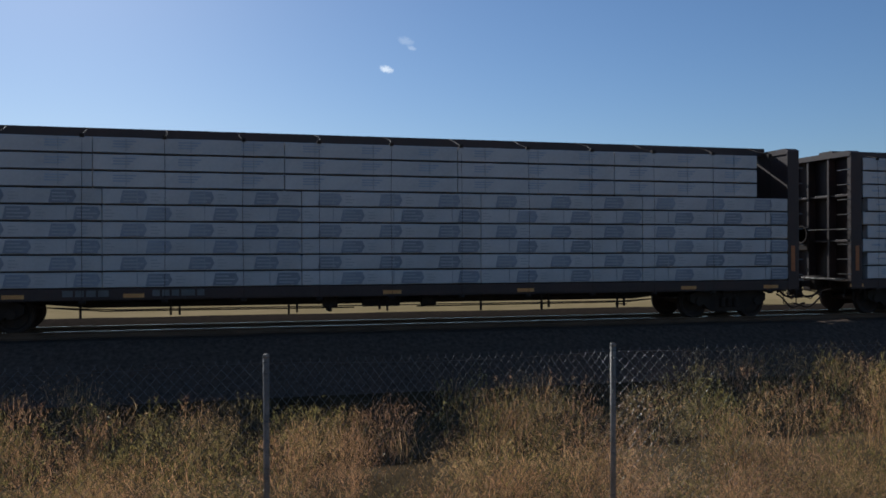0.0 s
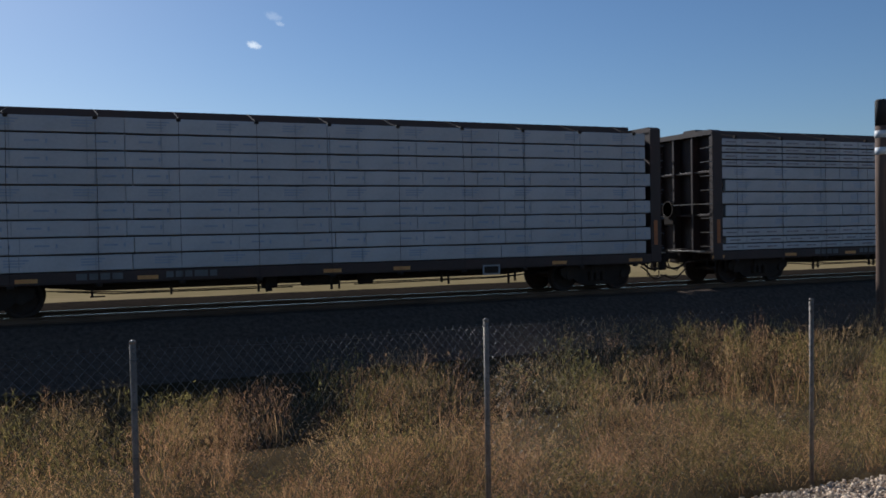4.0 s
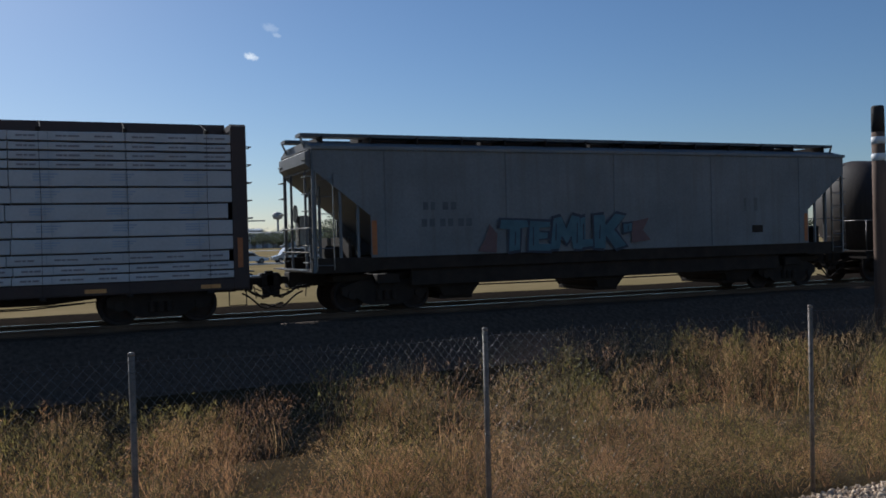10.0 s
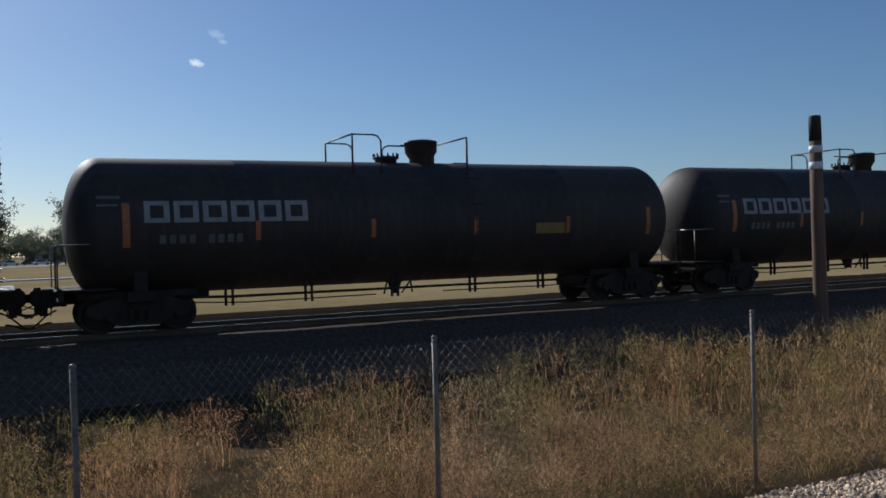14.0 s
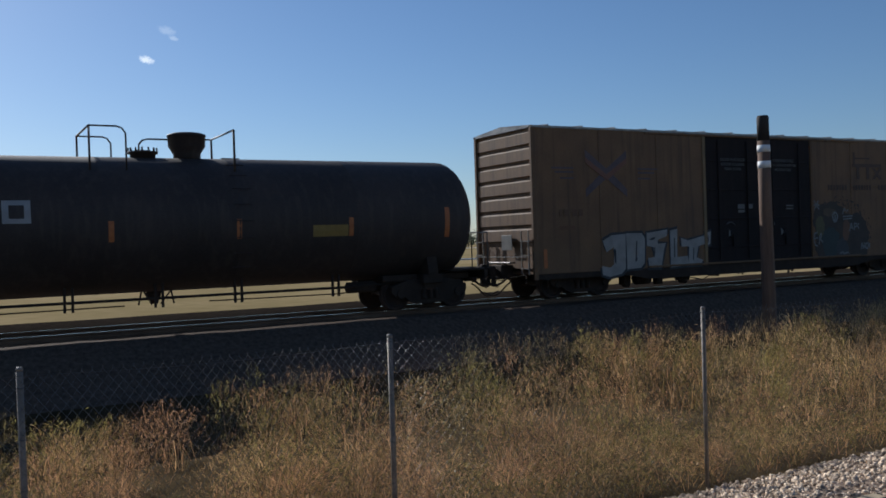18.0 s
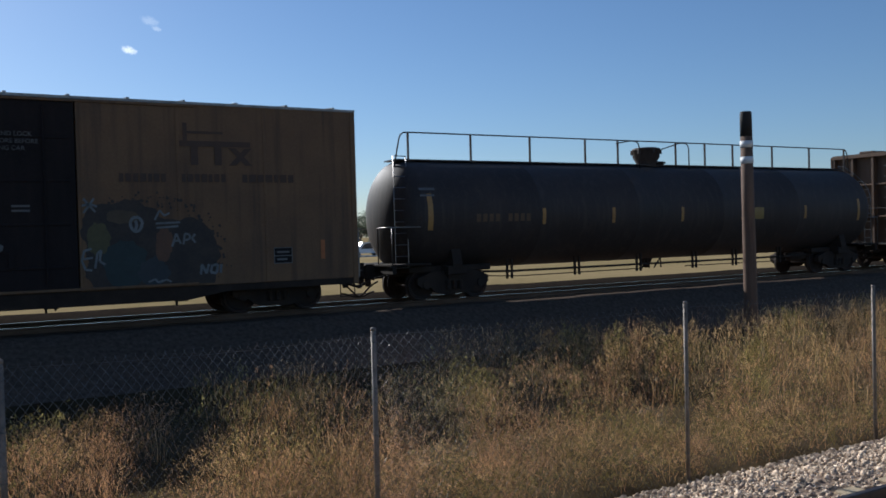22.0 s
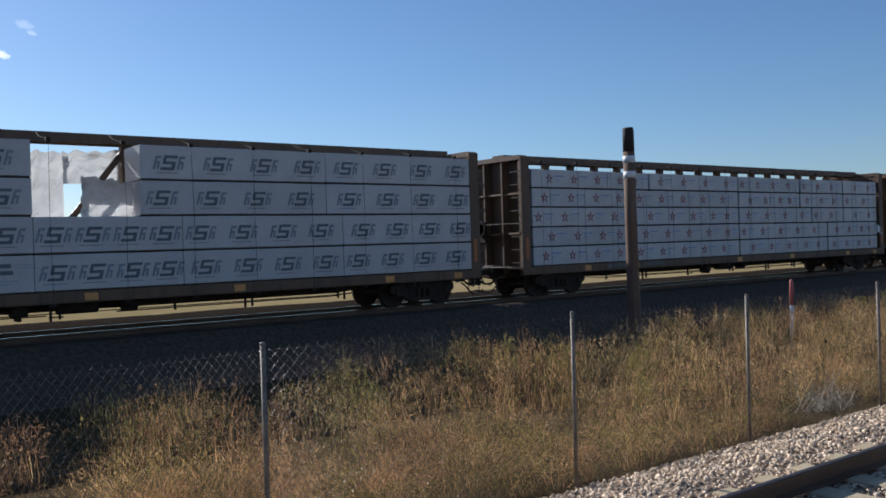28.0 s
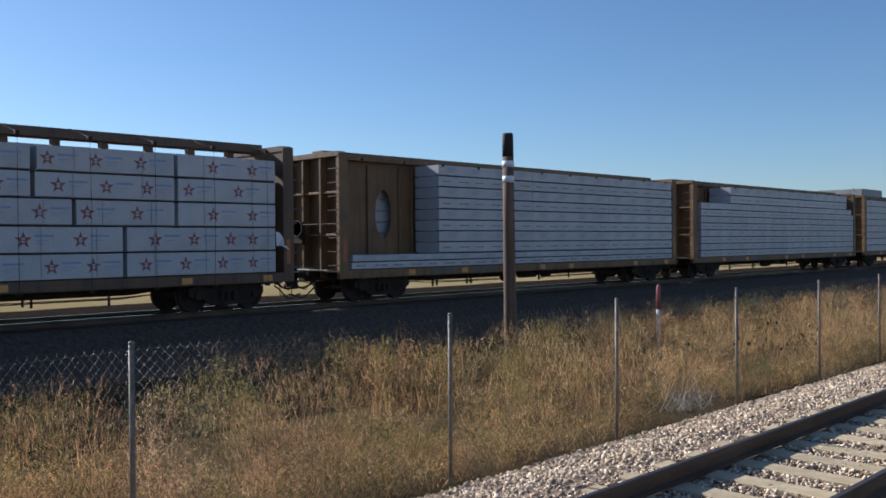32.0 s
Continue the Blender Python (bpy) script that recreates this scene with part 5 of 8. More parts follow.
def hopper_car():
    x0, x1 = 60.1, 77.5
    L = x1 - x0
    car = thing("covered_hopper_car", None, None, "grey covered hopper car with faded spray-painted lettering", "hopper car", group="cars of the freight train")
    rides(car, x0, TRACK_Y, 0.0)
    y = 1.55
    outline = [(0.05, 4.13), (L - 0.05, 4.13), (L - 0.05, 3.55), (L - 1.55, 2.42), (L - 1.55, 1.38), (1.5, 1.38), (1.5, 2.42), (0.05, 3.55)]
    # body: two sides, sloped end sheets, roof
    for s in (-1, 1):
        part("side_sheet", Geo().slab(outline, s * y, s * (y - 0.06)), M_HOPPER, car)
    for s, xo in ((1, 0.05), (-1, L - 0.05)):
        g = Geo().slab([(xo, 4.10), (xo, 3.55), (xo + s * 1.45, 2.42), (xo + s * 3.0, 1.2), (xo + s * 3.05, 1.25), (xo + s * 1.5, 2.48), (xo + s * 0.06, 3.60), (xo + s * 0.06, 4.10)], -y + 0.06, y - 0.06)
        part("slope_sheet", g, M_HOPPER, car)
    roof = Geo().slab_x([(-1.55, 4.13), (-1.0, 4.28), (1.0, 4.28), (1.55, 4.13), (1.55, 4.08), (-1.55, 4.08)], 0.0, L)
    part("roof", roof, M_HOPPER, car)
    rim = Geo().box(0, L, -1.60, -1.53, 4.05, 4.14, 0.01).box(0, L, 1.53, 1.60, 4.05, 4.14, 0.01)
    part("roof_edge", rim, M_HOPPER, car)
    for i in range(4):
        a = 1.6 + i * (L - 3.2) / 4
        part("trough_hatch", Geo().box(a, a + (L - 3.2) / 4 - 0.12, -0.38, 0.38, 4.28, 4.55, 0.04), M_UNDER, car)
    for s in (-1, 1):
        part("running_board", Geo().box(-0.12, L + 0.05, s * 1.05, s * 0.55, 4.42, 4.50), M_GRATE, car)
    for i in range(14):
        x = 0.4 + (L - 0.8) * i / 13
        part("board_bracket", Geo().box(x, x + 0.04, -1.1, 1.1, 4.24, 4.44), M_UNDER, car)
    for i in range(5):
        x = 1.9 + (L - 3.8) * i / 4
        part("side_rib", Geo().box(x - 0.03, x + 0.03, -y - 0.02, -y, 1.40, 4.05, 0.01), M_HOPPER, car)
    for s in (-1, 1):
        part("side_sill", Geo().box(0.0, L, s * 1.36, s * 1.5, 1.05, 1.40, 0.02), M_UNDER, car)
        part("hopper_skirt", Geo().box(2.6, L - 2.6, s * 1.30, s * 1.38, 0.62, 1.2, 0.02), M_UNDER, car)
    part("brake_pipe", Geo().path([(3.0, -1.2, 0.57), (8.2, -1.2, 0.55), (L - 3.0, -1.2, 0.57)], 0.02, 5), M_UNDER, car)
    for cx, hw in ((4.0, 0.40), (8.7, 0.30), (13.4, 0.40)):
        bay = Geo()
        v0 = [(cx - hw - 0.30, -1.3, 0.80), (cx + hw + 0.30, -1.3, 0.80), (cx + hw + 0.30, 1.3, 0.80), (cx - hw - 0.30, 1.3, 0.80)]
        v1 = [(cx - hw, -1.1, 0.30), (cx + hw, -1.1, 0.30), (cx + hw, 1.1, 0.30), (cx - hw, 1.1, 0.30)]
        bay.add(v0 + v1, [(0, 1, 2, 3), (7, 6, 5, 4), (0, 4, 5, 1), (1, 5, 6, 2), (2, 6, 7, 3), (3, 7, 4, 0)])
        bay.box(cx - hw - 0.08, cx + hw + 0.08, -1.0, 1.0, 0.22, 0.33, 0.02)
        part("discharge_bay", bay, M_UNDER, car)
    part("center_sill", Geo().box(0.0, L, -0.25, 0.25, 0.68, 1.05, 0.02), M_UNDER, car)
    for s, xo in ((1, 0.0), (-1, L)):
        part("end_platform", Geo().box(xo, xo + s * 1.6, -1.5, 1.5, 1.02, 1.08, 0.01), M_UNDER, car)
        part("bolster_web", Geo().slab([(xo + s * 0.95, 1.08), (xo + s * 1.02, 1.08), (xo + s * 1.02, 1.85), (xo + s * 0.95, 1.9)], -1.38, 1.38), M_UNDER, car)
        for yy in (-1.48, 1.48):
            part("corner_post", Geo().box(xo + s * 0.02, xo + s * 0.10, yy - 0.04, yy + 0.04, 1.05, 4.1, 0.01), M_HOPPER, car)
        for dx, yy in ((0.7, -1.45), (0.7, 1.45), (0.45, -0.45), (0.45, 0.45), (1.15, -1.45)):
            part("end_strut", Geo().box(xo + s * dx, xo + s * (dx + 0.07), yy - 0.035, yy + 0.035, 1.05, 3.55 - dx * 0.78 + 0.05, 0.01), M_HOPPER, car)
        end_ladder(car, xo + s * 0.02, -s, -1.48, -1.05, 1.3, 4.1, M_STEEL, 0.42)
        end_ladder(car, xo + s * 0.02, -s, 1.05, 1.48, 1.3, 4.1, M_STEEL, 0.42)
        ladder(car, xo + s * 0.1 if s > 0 else xo - 0.55, xo + 0.55 if s > 0 else xo - 0.1, -1.50, 1.1, 3.5, M_STEEL, 0.42)
        for z in (1.55, 2.15):
            part("end_handrail", Geo().path([(xo - s * 0.05, -1.45, z), (xo - s * 0.05, 1.45, z)], 0.018, 5), M_STEEL, car)
        for yy in (-0.75, 0.72):
            part("end_post", Geo().box(xo + s * 0.02, xo + s * 0.08, yy - 0.03, yy + 0.03, 1.08, 3.6, 0.008), M_HOPPER, car)
        grate = Geo()
        for q in range(9):
            grate.box(xo - s * 0.30, xo - s * 0.02, -1.40 + q * 0.34, -1.16 + q * 0.34, 1.09, 1.12)
        tagged(part("crossover_grating", grate, M_STEEL, car), kind="stuff")
        part("roof_hood", Geo().slab([(xo + s * 0.02, 3.60), (xo - s * 0.10, 3.72), (xo - s * 0.10, 4.0), (xo + s * 0.35, 4.22), (xo + s * 0.35, 4.14)], -1.40, 1.40), M_HOPPER, car)
        for yy in (-0.95, 0.95):
            part("board_strut", Geo().beam((xo + s * 0.05, yy, 4.05), (xo - s * 0.10, yy, 4.42), 0.05, 0.04), M_STEEL, car)
        coupler(car, xo, -s)
        truck(car, xo + s * 2.0)
    part("brake_gear", Geo().lathe([(0, 0.24), (0.03, 0.24)], (0.10, 0.6, 2.55), "x", 18).box(0.15, 0.45, 0.4, 0.8, 1.7, 2.5, 0.03), M_STEEL, car)
    part("air_reservoir", Geo().lathe([(0.55, 0.05), (0.6, 0.2), (1.3, 0.2), (1.35, 0.05)], (0, -0.6, 1.5), "x", 14), M_UNDER, car)
    reflectors(car, [1.58, L - 1.65], -y - 0.002, 1.45, 2.3, 0.13, M_REFLECT)
    bars(car, 2.9, 2.55, -y, [0.14, 0.12, 0.0, 0.0, 0.16, 0.16], 0.2, M_GRATE)
    bars(car, 2.85, 2.12, -y, [0.15, 0.15, 0.0, 0.15, 0.15, 0.0, 0.16, 0.16], 0.2, M_GRATE)
    bars(car, 13.6, 1.75, -y, [0.42], 0.22, M_UNDER, "data_plate")
    bars(car, 13.3, 2.4, -y, [0.1, 0.0, 0.14], 0.4, M_LETTER_DIM)
    # faded spray paint: teal block shapes with a dark edge and red haze marks
    teal = mat("teal_spray_paint", (0.048, 0.105, 0.128), (0.088, 0.165, 0.190), 0.6, 3, 30, bump=0)
    edge = mat("dark_spray_outline", (0.02, 0.025, 0.04), (0.05, 0.05, 0.07), 0.6, 3, 30, bump=0)
    red = mat("red_spray_paint", (0.13, 0.065, 0.062), (0.175, 0.095, 0.088), 0.6, 3, 30, bump=0)
    spray_shapes(car, 5.05, 1.40, -y - 0.046, teal, edge, red)
    return car


# spray-can blocks, each an outline in a cell one wide and one high, with the dark slits cut into it
BLOCKS = {
    "hook": ([(0.42, 0.97), (1.0, 1.0), (0.97, 0.12), (0.8, 0.0), (0.35, -0.06), (0.05, 0.0), (0.02, 0.22), (0.36, 0.17), (0.5, 0.25), (0.52, 0.68), (0.22, 0.56), (0.08, 0.84)], [(0.56, 0.28, 0.50, 0.62)]),
    "ring": ([(0.0, 0.98), (0.8, 0.97), (0.97, 0.82), (0.92, 0.16), (0.74, 0.05), (0.02, 0.02)], [(0.45, 0.26, 0.55, 0.76), (0.42, 0.24, 0.56, 0.30)]),
    "comb": ([(0.0, 0.95), (0.98, 1.03), (0.96, 0.86), (0.5, 0.76), (0.52, 0.66), (0.9, 0.68), (0.8, 0.5), (0.66, 0.04), (0.08, 0.05), (0.04, 0.30), (0.36, 0.32), (0.3, 0.58), (0.0, 0.62)], [(0.34, 0.40, 0.36, 0.56), (0.1, 0.78, 0.42, 0.82)]),
    "foot": ([(0.0, 1.0), (0.4, 1.04), (0.36, 0.30), (0.95, 0.32), (1.0, 0.08), (0.0, 0.04)], [(0.2, 0.3, 0.22, 0.8)]),
    "tee": ([(0.0, 0.80), (0.28, 0.72), (0.95, 0.84), (1.0, 0.62), (0.68, 0.55), (0.60, 0.26), (0.86, 0.18), (0.78, 0.06), (0.28, 0.06), (0.32, 0.56), (0.02, 0.56)], [(0.46, 0.2, 0.5, 0.5)]),
    "slab": ([(0.0, 0.95), (1.0, 1.02), (0.9, 0.55), (0.0, 0.45)], [(0.45, 0.6, 0.55, 0.85)]),
    "bar": ([(0.05, 1.0), (0.95, 0.97), (1.0, 0.76), (0.70, 0.72), (0.68, 0.05), (0.30, 0.0), (0.34, 0.70), (0.0, 0.72)], [(0.5, 0.2, 0.54, 0.6)]),
    "rake": ([(0.1, 1.0), (0.98, 0.95), (0.96, 0.78), (0.48, 0.76), (0.50, 0.62), (0.86, 0.60), (0.84, 0.42), (0.46, 0.40), (0.46, 0.24), (0.98, 0.22), (0.96, 0.0), (0.0, 0.04)], [(0.2, 0.2, 0.24, 0.8)]),
    "peak": ([(0.0, 0.02), (0.12, 0.95), (0.36, 1.0), (0.52, 0.62), (0.7, 1.04), (0.95, 0.98), (1.02, 0.0), (0.72, 0.02), (0.68, 0.42), (0.52, 0.18), (0.36, 0.44), (0.30, 0.04)], [(0.16, 0.3, 0.2, 0.8), (0.84, 0.2, 0.88, 0.8)]),
    "fork": ([(0.0, 1.0), (0.36, 1.02), (0.38, 0.68), (0.72, 1.04), (1.05, 0.98), (0.66, 0.56), (1.08, 0.08), (0.7, -0.02), (0.38, 0.40), (0.36, 0.0), (0.0, 0.02)], [(0.16, 0.3, 0.2, 0.7)]),
}


def grown(pts, d):
    cx, cz = sum(p[0] for p in pts) / len(pts), sum(p[1] for p in pts) / len(pts)
    out = []
    for x, z in pts:
        r = math.hypot(x - cx, z - cz) or 1.0
        out.append((x + (x - cx) / r * d, z + (z - cz) / r * d))
    return out


def spray_row(car, row, y, fill, edge, labels):
    """Blocks (kind, x, z, width, height): dark ground, lit fill, dark slits over it."""
    back, front = Geo(), Geo()
    for i, (kind, x, z, w, h) in enumerate(row):
        outline, slits = BLOCKS[kind]
        pts = [(x + a * w, z + b * h) for a, b in outline]
        back.slab(grown(pts, 0.085), y - 0.003 - 0.0008 * (i % 2), y - 0.0005)
        front.slab(pts, y - 0.0065 - 0.0008 * (i % 2), y - 0.005)
        for a0, b0, a1, b1 in slits:
            t = max(0.028, (a1 - a0) * w / 2)
            u0, u1, v0, v1 = x + a0 * w, x + a1 * w, z + b0 * h, z + b1 * h
            back.slab([(u0 - 0.01, v0), (u0 + t, v0 - 0.02), (max(u1, u0 + t) + 0.01, v1), (u1 - t * 0.6, v1 + 0.02)], y - 0.0105, y - 0.0078)
    tagged(part("spray_paint", back, edge, car, labels[0]), kind="stuff")
    tagged(part("spray_paint", front, fill, car, labels[1]), kind="stuff")


def spray_shapes(car, x, z, y, fill, edge, red):
    row = [("bar", x, z + 0.02, 0.86, 0.84), ("rake", x + 0.84, z, 0.70, 0.82), ("peak", x + 1.52, z + 0.02, 0.98, 0.90), ("foot", x + 2.48, z + 0.03, 0.40, 0.84), ("fork", x + 2.92, z + 0.02, 0.98, 0.92), ("slab", x + 3.90, z + 0.24, 0.28, 0.46)]
    spray_row(car, row, y, fill, edge, ("dark outline of spray-painted shapes", "faded teal spray-painted shapes"))
    for k, pts in enumerate(([(x - 0.65, z + 0.05), (x - 0.12, z + 0.0), (x - 0.08, z + 0.5), (x - 0.3, z + 0.75), (x - 0.42, z + 0.4)], [(x + 4.15, z + 0.15), (x + 4.8, z + 0.22), (x + 4.55, z + 0.5), (x + 4.75, z + 0.85), (x + 4.2, z + 0.75)])):
        part("spray_paint", Geo().slab(pts, y - 0.004, y - 0.001), red, car, "faded red spray-paint haze")


def ragged(rnd, cx, cz, rx, rz, n, rough):
    """Closed outline round a centre with an uneven edge, cut off at the side sill."""
    out, w = [], 1.0
    for i in range(n):
        a = 2 * math.pi * i / n
        w = 0.55 * w + 0.45 * rnd.uniform(1 - rough, 1 + rough * 0.6)
        out.append((cx + rx * w * math.cos(a), max(0.83, cz + rz * w * math.sin(a))))
    return out


def scrawl(g, pts, w, y):
    """A hand-drawn stroke of even width, as short overlapping strips."""
    for i, ((xa, za), (xb, zb)) in enumerate(zip(pts, pts[1:])):
        d = math.hypot(xb - xa, zb - za) or 1.0
        nx, nz = -(zb - za) / d * w / 2, (xb - xa) / d * w / 2
        g.slab([(xa - nx, za - nz), (xb - nx, zb - nz), (xb + nx, zb + nz), (xa + nx, za + nz)], y - 0.0022 - 0.0003 * (i % 3), y - 0.001)


def painted_patch(car, y):
    """Dark sprayed ground with muted fields of colour and pale strokes on it."""
    rnd = random.Random(3)
    soot = mat("black_spray_haze", (0.026, 0.020, 0.017), (0.060, 0.044, 0.033), 0.7, 2, 20, bump=0)
    haze = Geo()
    for i, (cx, cz, rx, rz) in enumerate(((13.2, 1.70, 1.05, 1.12), (14.25, 1.45, 0.98, 0.90), (12.62, 2.12, 0.55, 0.62), (12.75, 1.25, 0.62, 0.55))):
        haze.slab(ragged(rnd, cx, cz, rx, rz, 44, 0.22), y - 0.0160 - 0.0006 * i, y - 0.0146)
    for i in range(150):
        # spatter round the rim
        a, k = rnd.uniform(-0.5, math.pi + 0.3), rnd.gauss(1.0, 0.09)
        x, z, q = 13.5 + 1.66 * k * math.cos(a), 1.50 + 1.30 * k * math.sin(a), rnd.uniform(0.012, 0.05)
        if 12.2 < x < 15.6 and z > 0.9:
            haze.slab([(x + q * rnd.uniform(0.6, 1.2) * math.cos(1.047 * j), z + q * rnd.uniform(0.6, 1.2) * math.sin(1.047 * j)) for j in range(6)], y - 0.0158 - 0.00001 * i, y - 0.0146)
    tagged(part("spray_paint", haze, soot, car, "black sprayed ground of the painted patch"), kind="stuff")
    fields = ((13.05, 1.35, 0.52, 0.62, "teal", (0.018, 0.031, 0.031), (0.032, 0.050, 0.049)), (13.62, 1.15, 0.40, 0.34, "blue_grey", (0.028, 0.034, 0.038), (0.046, 0.053, 0.056)), (12.45, 1.95, 0.26, 0.40, "olive", (0.075, 0.066, 0.026), (0.115, 0.098, 0.040)), (13.88, 1.78, 0.20, 0.42, "rust_brown", (0.105, 0.052, 0.028), (0.150, 0.075, 0.040)), (12.95, 2.42, 0.38, 0.17, "brown", (0.070, 0.048, 0.026), (0.110, 0.074, 0.040)))
    for i, (cx, cz, rx, rz, hue, c1, c2) in enumerate(fields):
        part("spray_paint", Geo().slab(ragged(rnd, cx, cz, rx, rz, 30, 0.35), y - 0.0196 - 0.0006 * i, y - 0.0184), mat(hue + "_spray_paint", c1, c2, 0.65, 2.5, 22, bump=0), car, "muted " + hue.replace("_", " ") + " sprayed field")
    pale = mat("pale_spray_strokes", (0.115, 0.125, 0.125), (0.20, 0.21, 0.205), 0.6, 4, 30, bump=0)
    yy = y - 0.0230

    def stroke(*lines, w=0.05):
        g = Geo()
        for pts in lines:
            scrawl(g, pts, w, yy)
        tagged(part("spray_paint", g, pale, car, "pale spray-painted strokes"), kind="stuff")

    stroke([(12.16, 2.84), (12.26, 2.70), (12.40, 2.54)], [(12.38, 2.84), (12.27, 2.68), (12.15, 2.52)], [(12.12, 2.68), (12.28, 2.72), (12.44, 2.66)])
    stroke([(12.30, 1.72), (12.14, 1.68), (12.09, 1.45), (12.16, 1.26), (12.30, 1.24)], [(12.12, 1.50), (12.32, 1.52)], [(12.36, 1.28), (12.42, 1.62), (12.50, 1.68), (12.46, 1.44), (12.58, 1.36)])
    # a small rounded pale patch with dark gaps
    stroke([(13.14, 2.30), (13.20, 2.40), (13.33, 2.41), (13.41, 2.30), (13.38, 2.17), (13.30, 2.08), (13.20, 2.10), (13.15, 2.20), (13.14, 2.30)], [(13.26, 2.34), (13.28, 2.22), (13.25, 2.12)], w=0.065)
    stroke([(13.68, 2.34), (13.80, 2.56), (13.90, 2.44), (14.02, 2.50)], [(13.70, 2.26), (14.26, 2.28)], [(13.72, 2.16), (14.22, 2.19)], w=0.045)
    stroke([(14.06, 1.72), (14.16, 2.02), (14.26, 1.78)], [(14.10, 1.84), (14.24, 1.86)], [(14.32, 1.76), (14.36, 2.02), (14.48, 1.98), (14.46, 1.88), (14.35, 1.86)], [(14.60, 2.00), (14.52, 1.90), (14.60, 1.80)])
    stroke([(14.70, 1.04), (14.74, 1.28), (14.84, 1.06), (14.90, 1.28)], [(14.98, 1.26), (14.94, 1.08), (15.08, 1.06), (15.12, 1.26), (15.0, 1.25)], [(15.18, 1.06), (15.20, 1.26)], w=0.06)
    stroke([(13.50, 0.92), (13.66, 0.98), (13.72, 0.90), (13.92, 0.96), (14.02, 0.90)], w=0.045)


def text_part(car, lines, x, z, y, size, material, name="lettering"):
    for i, line in enumerate(lines):
        cu = bpy.data.curves.new("lettering", "FONT")
        cu.body, cu.size, cu.align_x, cu.extrude = line, size, "CENTER", 0.001
        tmp = bpy.data.objects.new("lettering", cu)
        me = bpy.data.meshes.new_from_object(tmp)
        bpy.data.objects.remove(tmp)
        me.materials.append(material)
        o = tagged(part(name, me, None, car), kind="stuff")
        o.location, o.rotation_euler = (x, y - 0.004, z - i * size * 1.15), (radians(90), 0, 0)


